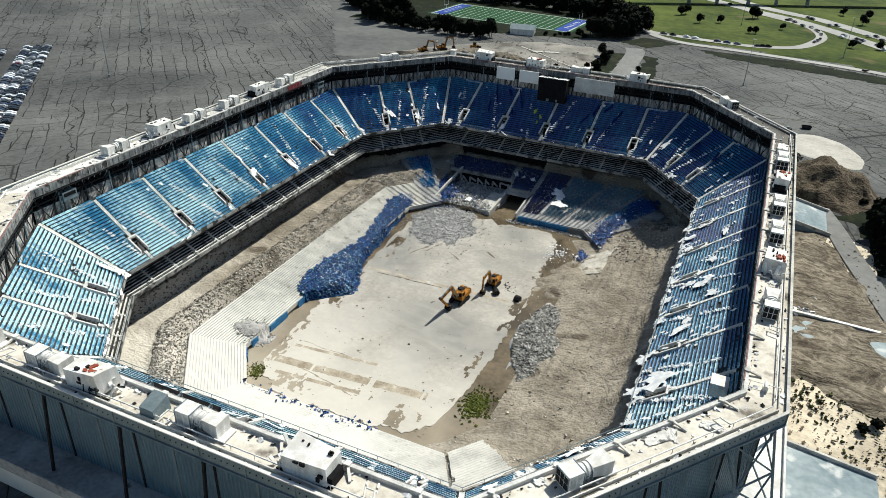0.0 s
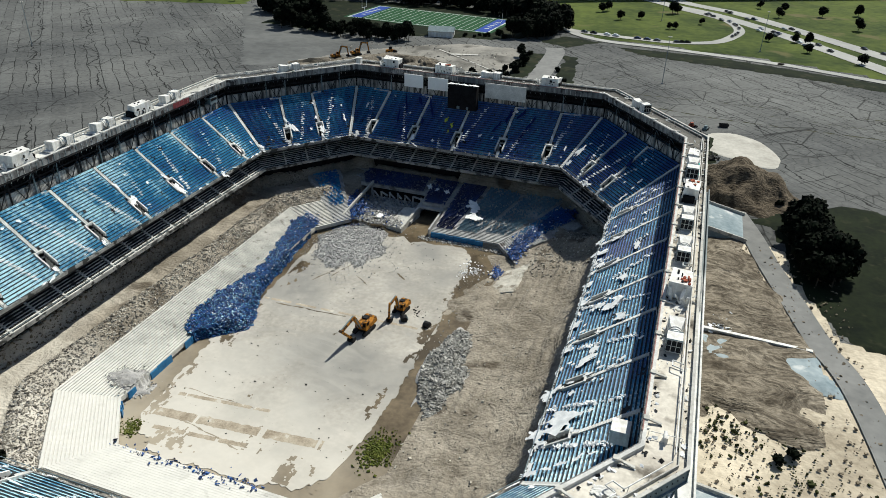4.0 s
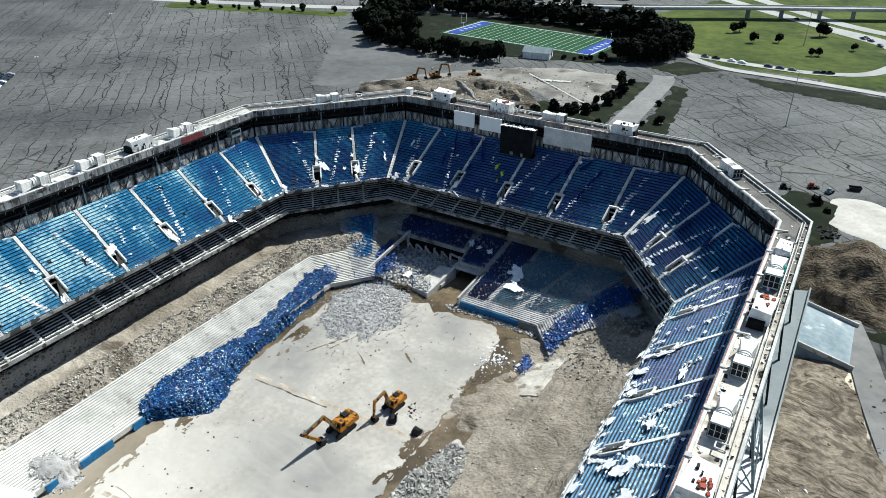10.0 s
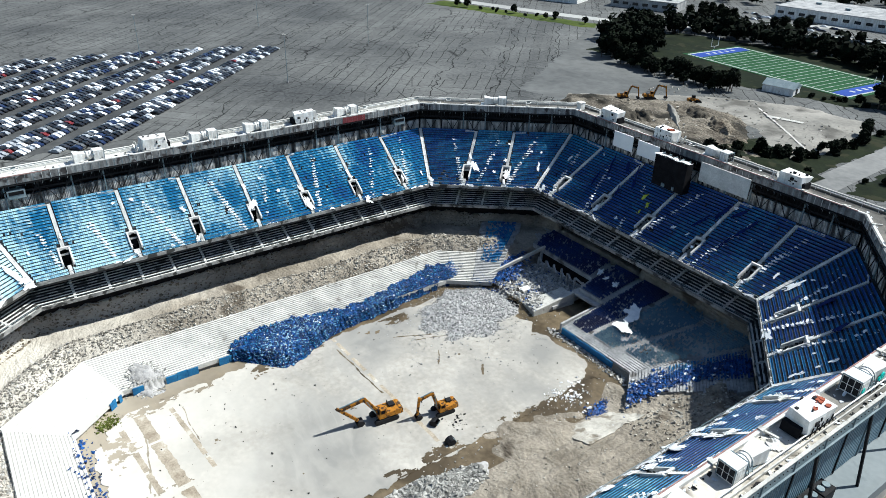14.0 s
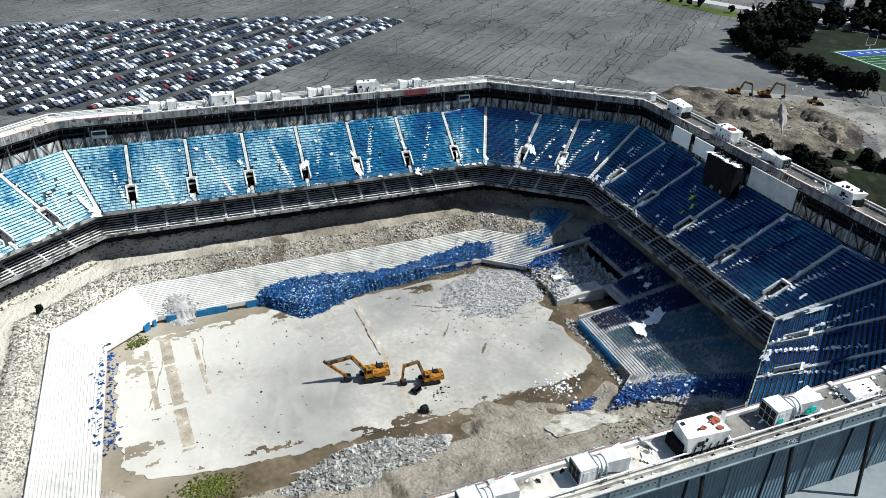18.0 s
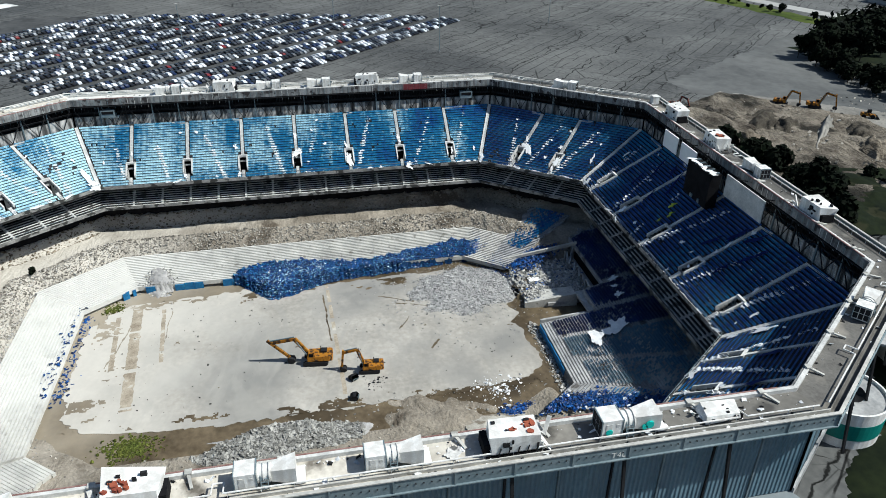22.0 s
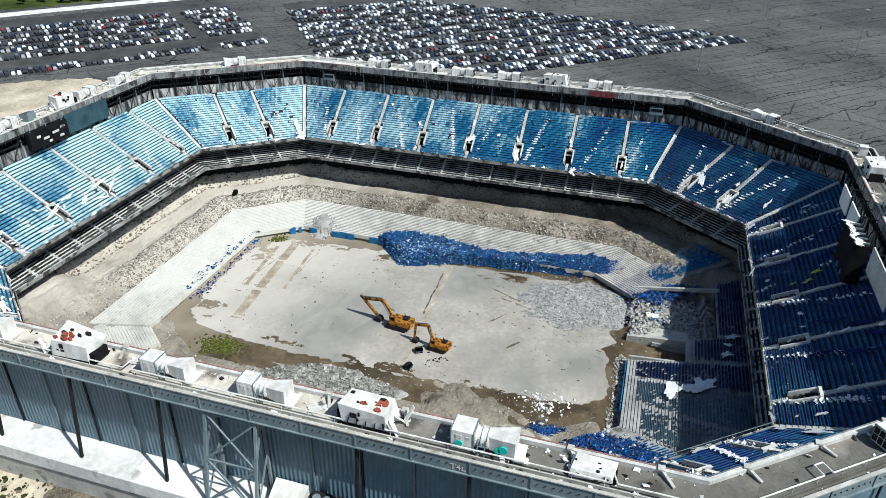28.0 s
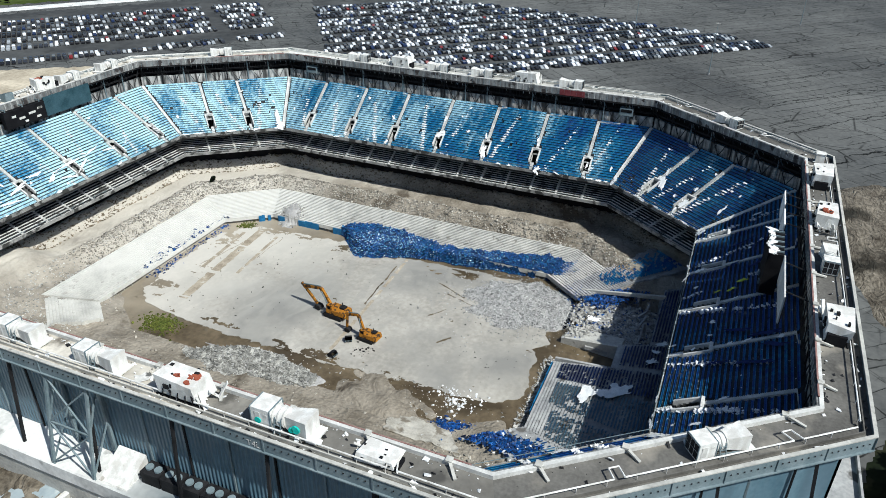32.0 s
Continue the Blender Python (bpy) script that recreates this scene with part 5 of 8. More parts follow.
low_z = lambda x, y: max(0.1, LOW_Z + LOW_RISE * (dval(x, y) + 29) / LOW_TREAD + 0.1) if dval(x, y) > -29 else 0.1
NE_LINE = ((36, 48), (36, 58), (39, 70), (46, 84), (52, 92))
scatter("torn_seats", "torn blue seats strewn over the northeast terrace", along_line(NE_LINE, 1.7, low_z), 4200, 0.3, 1.0, M_SEATBITS, 22, 0.35, "debris")
scatter("seat_scraps", "white scraps strewn over the northeast terrace", along_line(NE_LINE, 2.4, low_z), 130, 0.3, 1.2, M_SCRAP, 23, 0.3, "debris")
scatter("torn_seats", "torn blue seats below the broken terrace", along_line(((-36, 62), (-32, 74), (-40, 84)), 2.5, lambda x, y: low_z(x, y) * 0.8), 1800, 0.3, 1.0, M_SEATBITS, 24, 0.35, "debris")
scatter("torn_seats", "blue seat scraps at the south terrace foot", along_line(((-30, -67), (-8, -67.5), (10, -67.5)), 1.3, low_z), 260, 0.3, 0.9, M_SEATBITS, 25, 0.35, "debris")
# tilted pale slab half sunk in the northeast mud
slab = thing("sunken_slab", "pale beige concrete slab half sunk in earth", "slab", kind="structure")
s = Soup()
NU, NV = 14, 22
for k in (0.0, -0.5):
    for j in range(NV + 1):
        for i in range(NU + 1):
            u, v = i / NU, j / NV
            w = Vector((34.4, 34.2, 0)).lerp(Vector((44.2, 37.3, 0)), u).lerp(Vector((37.2, 51.9, 0)).lerp(Vector((44.6, 57.0, 0)), u), v)
            w.z = max(0.5, bank_z(w.x, w.y) + 0.35)
            w += Vector((0.9 * noise.noise(Vector((v * 9, u * 2, 1))), 0.9 * noise.noise(Vector((u * 7, v * 3, 2))), k + 0.12 * noise.noise(w * 0.4)))
            s.v.append(tuple(w))
q = (NU + 1) * (NV + 1)
for j in range(NV):
    for i in range(NU):
        c = j * (NU + 1) + i
        s.f.append((c, c + 1, c + NU + 2, c + NU + 1))
for j in range(NV):
    for i in (0, NU):
        c = j * (NU + 1) + i
        s.f.append((c, c + NU + 1, c + NU + 1 + q, c + q))
for i in range(NU):
    for j in (0, NV):
        c = j * (NU + 1) + i
        s.f.append((c, c + 1, c + 1 + q, c + q))
s.make("slab", mat("beige_slab", (0.3, 0.28, 0.24), (0.52, 0.495, 0.44), 0.25, 0.9, 0.3, spots=(0.2, 0.175, 0.14), spot_scale=0.2, spot_cut=0.56), slab)
# blue field wall panels at the foot of the terraces
for side, f0, f1 in ((4, 0.7, 0.98), (5, 0.05, 0.3), (2, 0.0, 0.46)):
    t = thing("field_wall_" + SIDES[side], "battered blue padded field wall", "wall", kind="structure")
    n = max(4, int((f1 - f0) * (octo(-29)[side] - octo(-29)[(side + 1) % 8]).length / 3))
    r = random.Random(side)
    for i in range(n):
        if r.random() < 0.8:
            s = Soup()
            slab_band(s, side, -29.35, -29.12 + r.uniform(0, 0.08), 0.0, LOW_Z - r.uniform(0.0, 0.5), f0 + (f1 - f0) * i / n, f0 + (f1 - f0) * (i + 0.97) / n)
            s.make("pad", M_PAD, t)

# ---- broken north end: tunnel, walls, frames ----
d = thing("tunnel_mouth", "concrete service tunnel mouth with pale wing wall", "tunnel", kind="structure")
for nm, pts, m in (("wing_wall", ((-15.5, 67.0), (-9.5, 66.5), (-7.8, 83.5), (-8.8, 83.5)), M_PALE), ("side_wall", ((1.0, 68.0), (1.7, 68.0), (1.7, 96.0), (1.0, 96.0)), M_CONC), ("roof_slab", ((-9.5, 83.0), (2.0, 83.0), (2.0, 97.0), (-9.5, 97.0)), M_CONC)):
    s = Soup()
    if nm == "wing_wall":
        s.hexa([Vector((-10.8, 66.8, 0)), Vector((-9.8, 66.8, 0)), Vector((-8.2, 83.5, 0)), Vector((-9.2, 83.5, 0)), Vector((-10.8, 66.8, 1.9)), Vector((-9.8, 66.8, 1.9)), Vector((-8.2, 83.5, 4.6)), Vector((-9.2, 83.5, 4.6))])
        s.hexa([Vector((-17, 68.5, 0)), Vector((-9.8, 66.8, 0)), Vector((-9.2, 83.5, 0)), Vector((-15, 84, 0)), Vector((-17, 68.5, 1.4)), Vector((-9.8, 66.8, 1.7)), Vector((-9.2, 83.5, 3.2)), Vector((-15, 84, 3.0))])
    else:
        z0, z1 = (0, 3.2) if nm == "side_wall" else (3.9, 4.7)
        s.hexa([Vector((x, y, z0)) for x, y in pts] + [Vector((x, y, z1 + (2.2 if nm == "side_wall" and y > 80 else 0))) for x, y in pts])
    s.make(nm, m, d)
# black block painting the darkness inside the tunnel
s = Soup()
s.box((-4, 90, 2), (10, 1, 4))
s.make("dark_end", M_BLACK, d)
fr = thing("broken_frame", "exposed concrete frame under the torn stand", "frame", kind="structure")
s = Soup()
s.hexa([Vector(p) for p in ((-36, 66.5, 2.4), (-35.2, 66.5, 2.4), (-32.6, 92, 7.6), (-33.4, 92, 7.6), (-36, 66.5, 3.3), (-35.2, 66.5, 3.3), (-32.6, 92, 8.8), (-33.4, 92, 8.8))])
s.make("raker_beam", M_PALE, fr)
for q in (0.15, 0.42, 0.7, 0.95):
    s = Soup()
    x, y = -35.6 + 2.6 * q, 66.5 + 25.5 * q
    s.box((x, y, (2.6 + 5.2 * q) / 2), (0.7, 0.7, 2.6 + 5.2 * q))
    s.make("column", M_CONC, fr)
r = random.Random(31)
for i in range(7):
    s = Soup()
    x = -31 + i * 3.6
    s.box((x, 88.0 + r.uniform(-0.5, 0.5), 3.2), (0.6, 0.6, 6.4))
    s.beam((x, 88, 6.3 + r.uniform(-0.4, 0.2)), (x + r.uniform(2.0, 3.8), 87.4 + r.uniform(-1.5, 0.5), 5.6 + r.uniform(-2.5, 0.8)), 0.5, 0.6)
    s.make("broken_bay", M_CONC, fr)
# black wall painting the dark recess behind the bays
s = Soup()
s.box((-21, 92.5, 3.2), (26, 0.6, 6.4))
s.make("rear_wall", M_BLACK, fr)
s = Soup()
s.box((-21, 83, 1.3), (25, 18, 1.0))
s.make("broken_floor", M_CONC, fr)
scatter("frame_rubble", "broken concrete and scraps on the torn floor", lambda r: (r.uniform(-34, -10), r.uniform(67, 91), 1.85), 1900, 0.2, 1.2, M_RUBBLE, 33)
scatter("frame_scraps", "blue and pale scraps on the torn floor", lambda r: (r.uniform(-34, -10), r.uniform(67, 91), 1.9), 500, 0.2, 0.8, M_SEATBITS, 34, 0.4, "debris")
scatter("frame_foot", "stones round the foot of the north stand", lambda r: (r.uniform(-2, 32), 66.2 + r.gauss(0, 0.8), 0.05), 500, 0.2, 0.9, M_RUBBLE, 35)
# flat black sheet painting the darkness inside a pit
pit = thing("dark_pit", "dark pit near the tunnel, drawn as a flat black sheet", "pit")
s = Soup()
K = 22
for i in range(K):
    a = 2 * math.pi * i / K
    w = 1 + 0.35 * noise.noise(Vector((math.cos(a) * 2, math.sin(a) * 2, 4)))
    s.v.append((-19.6 + 3.0 * w * math.cos(a), 65.6 + 2.2 * w * math.sin(a), 0.24))
s.f.append(tuple(range(K)))
s.make("black_sheet", M_BLACK, pit)


# filled trenches across the slab
M_TRENCH = mat("trench_fill", (0.24, 0.2, 0.15), (0.46, 0.41, 0.33), 0.25, 0.9, 0.2, spots=(0.5, 0.475, 0.42), spot_scale=0.25, spot_cut=0.6)
for i, (x0, y0, x1, y1, w) in enumerate(((-31.5, -52.5, 16.0, -48.3, 1.5), (-28.0, -57.6, -2.0, -55.2, 0.7), (-30.0, -44.6, -3.0, -42.0, 0.6), (-34.5, 6.0, 20.0, 7.8, 0.55))):
    a, b = Vector((x0, y0, 0.166)), Vector((x1, y1, 0.166))
    nrm = Vector((y0 - y1, x1 - x0, 0)).normalized()
    N = 60
    s = Soup()
    rim = [(a.lerp(b, k / N) - nrm * w * (1 + 0.35 * noise.noise(Vector((k * 0.5, i, 1)))), a.lerp(b, k / N) + nrm * w * (1 + 0.35 * noise.noise(Vector((k * 0.5, i, 7))))) for k in range(N + 1)]
    for k in range(N):
        if noise.noise(Vector((k * 0.3, i, 3))) > -0.32:
            s.quad(rim[k][0], rim[k + 1][0], rim[k + 1][1], rim[k][1])
    tagged(s.make("trench_fill", M_TRENCH), "tan filled trench across the floor slab", "trench", kind="structure")

# ---- torn white roof fabric on the stands ----
M_TARP = mat("navy_tarp", (0.002, 0.008, 0.05), (0.008, 0.02, 0.12), 0.5, 0.6, 0.2)
M_LIME = mat("lime_cloth", (0.25, 0.3, 0.02), (0.5, 0.55, 0.08), 0.5, 0.8, 0.1)
CLOTH = {M_TARP: "torn dark navy tarpaulin hanging down the deck stair", M_LIME: "crumpled lime-yellow cloth below the scoreboard"}
def fabric(p, normal, w, h, seed, material=None, ang=None, into=None):
    r = random.Random(seed)
    n = Vector(normal).normalized()
    t = n.cross(Vector((0, 0, 1)))
    t = t.normalized() if t.length > 0.01 else Vector((1, 0, 0))
    b = n.cross(t).normalized()
    a = r.uniform(0, 3.14) if ang is None else ang
    t, b = t * math.cos(a) + b * math.sin(a), b * math.cos(a) - t * math.sin(a)
    N = 9
    v, f = [], []
    for j in range(N):
        for i in range(N):
            u, q = i / (N - 1) - 0.5, j / (N - 1) - 0.5
            k = Vector((u * 5 + seed, q * 5, seed * 0.7))
            shrink = 1 + 0.7 * noise.noise(k * 0.6)
            v.append(Vector(p) + t * (u * w * shrink + 0.3 * w * noise.noise(Vector((q * 3, seed, 1)))) + b * (q * h * shrink) + n * (0.4 + 0.09 * min(w, h) * abs(noise.noise(k * 1.5))))
    for j in range(N - 1):
        for i in range(N - 1):
            c = ((i + 0.5) / (N - 1) - 0.5, (j + 0.5) / (N - 1) - 0.5)
            if math.hypot(*c) + 0.35 * noise.noise(Vector((c[0] * 6 + seed, c[1] * 6, 3))) < 0.47:
                k = j * N + i
                f.append((k, k + 1, k + N + 1, k + N))
    if not f:
        return
    if into is not None:
        k = len(into.v)
        into.v += [tuple(q) for q in v]
        into.f += [tuple(k + i for i in q) for q in f]
        return
    used = sorted({i for q in f for i in q})
    back = {o: i for i, o in enumerate(used)}
    tagged(mesh("torn_fabric", [v[o] for o in used], [tuple(back[i] for i in q) for q in f], material or M_FABRIC, smooth=True), CLOTH.get(material, "crumpled torn white roof fabric on the stand"), "fabric", group="torn roof fabric")


r = random.Random(77)


def deck_fabric(side, f, k, w, h, seed, ang=None, into=None, material=None):
    d, z = row_pos(k)
    p = pt(side, f, d, z + 0.25)
    o = octo(0)
    e = o[(side + 1) % 8] - o[side]
    e.normalize()
    out = Vector((e.y, -e.x, 0))
    fabric(p, (Vector((0, 0, 1)) * TREAD - out * RISE), w, h, seed, material, ang, into)


seed = 100
bits = Soup()
for side, count in ((0, 110), (1, 14), (2, 22), (3, 14), (4, 30), (5, 14), (6, 16), (7, 26)):
    cuts = cuts_of(side)
    for i in range(count):
        c = r.choice(cuts)
        mode = r.random()
        if mode < 0.45:
            f, k = c + r.gauss(0, 0.006), r.choice((1, 2, 5, 8, 9, 10, 12, 15))
            w, h = r.uniform(0.5, 1.1), r.uniform(1.0, 3.2)
        elif mode < 0.7:
            f, k = r.random(), 0
            w, h = r.uniform(1.0, 3.5), r.uniform(0.4, 0.9)
        else:
            f, k = r.random(), r.randrange(1, 22)
            w, h = r.uniform(0.5, 1.5), r.uniform(0.5, 1.5)
        if side == 0 and mode > 0.5:
            w, h = w * 1.2, h * 1.2
        deck_fabric(side, min(0.99, max(0.01, f)), k, w, h, seed, r.gauss(0, 0.2) if mode < 0.7 else None, bits if w * h < 1.3 else None)
        seed += 1
tagged(bits.make("fabric_bits", M_FABRIC, None, "", True), "small torn bits of white roof fabric on the seats", "fabric", kind="stuff")
for i in range(75):
    deck_fabric(0, min(0.98, max(0.02, r.random())), r.choice((0, 0, 1)), r.uniform(0.8, 2.8), r.uniform(0.4, 1.2), seed, r.gauss(0, 0.25))
    seed += 1
# dusty diagonal trails of scraps where roof cables fell, one to a bay, leaning to the middle of each side
for side in range(8):
    run = (octo(0)[side] - octo(0)[(side + 1) % 8]).length
    s = Soup()
    cuts = cuts_of(side)
    for i, (ca, cb) in enumerate(zip(cuts, cuts[1:])):
        u1 = ((ca + cb) / 2 + r.gauss(0, 0.12) * (cb - ca)) * run
        lean = (0.42 if u1 > run / 2 else -0.42) * r.uniform(0.7, 1.2)
        for j in range(r.choice((170, 300, 460))):
            d = r.uniform(0.3, r.uniform(9, 18.5))
            if noise.noise(Vector((d * 0.5, i * 3.1, side))) < -0.2:
                continue
            u = u1 + lean * (d - 12) + r.gauss(0, 0.3 + 0.3 * abs(noise.noise(Vector((d * 0.3, i, side + 40)))))
            if 0.5 < u < run - 0.5:
                chunk(s, pt(side, u / run, d, DECK_Z + int(d / TREAD) * RISE + 0.52), 0.16 + 0.6 * r.random() ** 2, r, 0.25)
    for j in range(int(run * 2.2)):
        d = r.choice((-0.1, r.uniform(0, 19)))
        chunk(s, pt(side, r.uniform(0.02, 0.98), d, DECK_Z + max(0, int(d / TREAD)) * RISE + 0.55), 0.1 + 0.3 * r.random() ** 3, r, 0.3)
    tagged(s.make("deck_scraps", M_SCRAP), "white scraps trailing across the blue seats", "debris", kind="stuff")
# the largest sheets
for i, (x, y, w, h) in enumerate(((71.5, 37.5, 3.5, 6.0), (72.5, 26, 3.0, 3.5), (71, -10.7, 4.0, 3.4), (80, -6.2, 3.6, 5.4), (81.5, -17, 3.4, 3.0), (76, -4.7, 3.2, 2.6), (80, 8.7, 5.0, 2.4), (76, -33.9, 5.5, 2.8), (70.8, -44, 3.6, 4.6), (70.6, -60, 3.2, 4.4), (70.8, 48, 3.0, 4.0), (71.0, 3, 2.6, 3.6), (70.9, 15, 2.4, 3.2), (71, -24, 3.2, 3.0), (82, 29, 4.6, 2.0), (75, 44, 4.0, 2.6))):
    deck_fabric(0, along(0, y), max(0, int((x - 70) / TREAD)), w, h, 930 + i)
for i, (x, k, w, h, a) in enumerate(((-4, 5, 7, 0.8, 0.5), (1, 7, 8, 0.9, 0.1), (6, 3, 6, 0.8, -0.3), (11, 5, 5, 1.2, 0.4), (16, 8, 6, 0.9, 0.0), (26, 6, 7, 1.2, 0.3), (33, 3, 5, 1.0, -0.2), (-12, 8, 6, 0.7, 0.2), (-20, 6, 5, 0.6, -0.2))):
    deck_fabric(6, along(6, x), k, w, h, 960 + i, a)
for i, (side, f, k, w, h) in enumerate(((7, 0.3, 6, 5.0, 2.6), (7, 0.62, 3, 6.0, 2.4), (7, 0.8, 10, 5.0, 2.2), (7, 0.12, 4, 3.6, 3.0), (1, 0.97, 9, 2.2, 7.0), (1, 0.95, 3, 1.8, 3.0), (1, 0.5, 1, 3.6, 1.8), (3, 0.99, 1, 2.0, 4.0), (5, 0.02, 1, 3.2, 4.5), (5, 0.02, 5, 1.6, 6.0), (4, 0.2, 0, 2.0, 3.0), (4, 0.36, 4, 1.8, 5.0), (3, 0.3, 5, 2.4, 3.6), (2, 0.97, 1, 2.6, 2.6), (2, 0.7, 3, 1.6, 3.4))):
    deck_fabric(side, f, k, w, h, 980 + i, 0.1)
deck_fabric(0, along(0, -58), 5, 7, 6.5, 901)
deck_fabric(0, along(0, -30), 9, 3.4, 2.8, 902)
deck_fabric(0, along(0, -8), 10, 3.4, 4, 903)
deck_fabric(4, along(4, 0.5), 8, 2.4, 4.0, 904)
deck_fabric(3, 0.62, 8, 4.5, 2.6, 905)
for i, (x, k, w, h, a) in enumerate(((-33, 18, 1.0, 9.0, 0.35), (-34, 12, 0.8, 6.0, 0.2), (-18, 17, 1.2, 9.5, 0.4), (-20, 11, 0.9, 5.0, 0.3), (20, 13, 1.0, 8.0, -0.4), (24, 18, 1.2, 7.0, -0.3), (36, 16, 1.1, 9.0, -0.4), (34, 10, 0.9, 6.0, -0.2), (-26, 20, 1.4, 5.0, 0.6), (30, 20, 1.4, 5.0, -0.6))):
    deck_fabric(2, along(2, x), k, w, h, 1010 + i, a, None, M_TARP)
for i, (side, f, k, w, h, a) in enumerate(((1, 0.3, 15, 1.6, 6.0, 0.4), (1, 0.62, 14, 1.4, 7.0, 0.3), (1, 0.8, 8, 1.0, 5.0, 0.5), (0, 0.96, 6, 1.2, 6.0, 0.2))):
    deck_fabric(side, f, k, w, h, 1030 + i, a, None, M_TARP)
for i, (x, k, w, h) in enumerate(((-7.5, 13, 1.6, 2.2), (-3.5, 11, 1.2, 2.6), (-4.0, 8, 0.9, 1.8))):
    deck_fabric(2, along(2, x), k, w, h, 1040 + i, 0.1, None, M_LIME)
for i in range(6):
    fabric((-6.5 + i * 2.3, 113.0, 48.45), (0, 0, 1), 2.8, 1.6, 1050 + i)
stand_z = lambda y: LOW_Z + LOW_RISE * (y - 96.8 + 28.8) / LOW_TREAD + 0.5
for x, y, w, h, q in ((16.6, 79.6, 5.5, 4.5, 906), (14.0, 87.0, 6.5, 5.0, 907), (15.2, 83.6, 3.0, 4.0, 912), (0.4, 93.0, 3.2, 2.0, 908), (-4.0, 93.4, 2.0, 1.6, 909), (-8.0, 94.6, 4.0, 2.0, 910)):
    fabric((x, y, stand_z(y)), (0, -0.2, 1), w, h, q)
fabric((-22.0, 73.5, 2.0), (0, 0, 1), 4, 3, 911)


# ---- excavators ----
M_OLDRED = mat("faded_red_paint", (0.12, 0.03, 0.02), (0.26, 0.075, 0.05), 0.8, 0.6, 0.1, spots=(0.05, 0.035, 0.028), spot_scale=1.1, spot_cut=0.5)
def excavator(at, boom, stick, small=1.0, tint=None):
    """Boom and stick are (reach, height) of their far ends, in metres ahead of the slew ring."""
    m = tint or M_YELLOW
    t = thing("excavator", "yellow tracked excavator parked on the slab" if at.translation.z < 5 else "faded red tracked excavator on torn earth" if tint else "yellow tracked excavator parked beside torn earth", "excavator", group="excavators", at=at)
    for y in (-1.25, 1.25):
        s = Soup()
        prof = [(-2.3, 0.25), (-1.9, 0.0), (1.9, 0.0), (2.3, 0.25), (2.35, 0.65), (1.95, 0.95), (-1.95, 0.95), (-2.35, 0.65)]
        k = len(prof)
        for w in (-0.32, 0.32):
            s.v += [(x, y + w, z) for x, z in prof]
        s.f += [tuple(range(k)), tuple(reversed(range(k, 2 * k)))] + [(i, (i + 1) % k, (i + 1) % k + k, i + k) for i in range(k)]
        tr = s.make("track", M_DSTEEL, t)
        s = Soup()
        for i in range(9):
            s.box((-1.8 + i * 0.45, y, 0.98), (0.2, 0.66, 0.07))
        s.make("track_shoe", M_DSTEEL, tr)
    s = Soup()
    s.box((0, 0, 0.75), (2.6, 1.9, 0.5))
    s.tube((0, 0, 0.9), (0, 0, 1.2), 0.8, 14)
    s.make("undercarriage", M_DSTEEL, t)
    s = Soup()
    s.hexa([Vector(p) for p in ((-2.6, -1.45, 1.2), (1.5, -1.45, 1.2), (1.5, 1.45, 1.2), (-2.6, 1.45, 1.2), (-2.6, -1.4, 2.2), (1.3, -1.4, 2.1), (1.3, 1.4, 2.1), (-2.6, 1.4, 2.2))])
    s.make("house", m, t)
    s = Soup()
    s.hexa([Vector(p) for p in ((-3.3, -1.3, 1.15), (-2.6, -1.45, 1.15), (-2.6, 1.45, 1.15), (-3.3, 1.3, 1.15), (-3.2, -1.2, 2.25), (-2.6, -1.4, 2.3), (-2.6, 1.4, 2.3), (-3.2, 1.2, 2.25))])
    s.make("counterweight", m, t)
    s = Soup()
    s.hexa([Vector(p) for p in ((0.0, 0.45, 2.05), (1.6, 0.45, 1.5), (1.6, 1.4, 1.5), (0.0, 1.4, 2.05), (0.1, 0.5, 3.1), (1.2, 0.5, 3.1), (1.2, 1.35, 3.1), (0.1, 1.35, 3.1))])
    cab = s.make("cab", m, t)
    s = Soup()
    s.box((1.46, 0.92, 2.5), (0.1, 0.7, 0.9), Matrix.Rotation(0, 4, "Y"))
    s.box((0.7, 1.4, 2.6), (0.8, 0.06, 0.7))
    s.box((0.7, 0.44, 2.6), (0.8, 0.06, 0.7))
    s.make("window", M_BLACK, cab)
    s = Soup()
    s.box((-1.6, -0.5, 2.35), (1.2, 1.2, 0.35))
    s.tube((-1.0, -1.0, 2.2), (-1.0, -1.0, 3.0), 0.09, 8)
    s.make("engine_cover", M_DSTEEL, t)
    root, knee = Vector((1.2, -0.2, 1.8)), Vector((boom[0] * 0.45, -0.2, boom[1] + 0.8))
    tip, end = Vector((boom[0], -0.2, boom[1])), Vector((stick[0], -0.2, stick[1]))
    s = Soup()
    s.beam(root, knee, 0.5, 0.75)
    s.beam(knee, tip, 0.45, 0.6)
    s.make("boom", m, t)
    s = Soup()
    s.beam(root + Vector((0.3, 0.4, -0.3)), knee - Vector((0.4, -0.4, 0.5)), 0.18)
    s.beam(root + Vector((0.3, -0.4, -0.3)), knee - Vector((0.4, 0.4, 0.5)), 0.18)
    s.beam(knee + Vector((0, 0, 0.45)), tip + Vector((0.1, 0, 0.5)), 0.18)
    s.make("cylinder", M_STEEL, t)
    s = Soup()
    s.beam(tip + (tip - end) * 0.18, end, 0.4, 0.5)
    s.make("stick", m, t)
    s = Soup()
    b = end
    prof = [(0.1, 0.1), (-0.9, -0.1), (-1.1, -0.8), (-0.5, -1.25), (0.3, -1.0), (0.45, -0.3)]
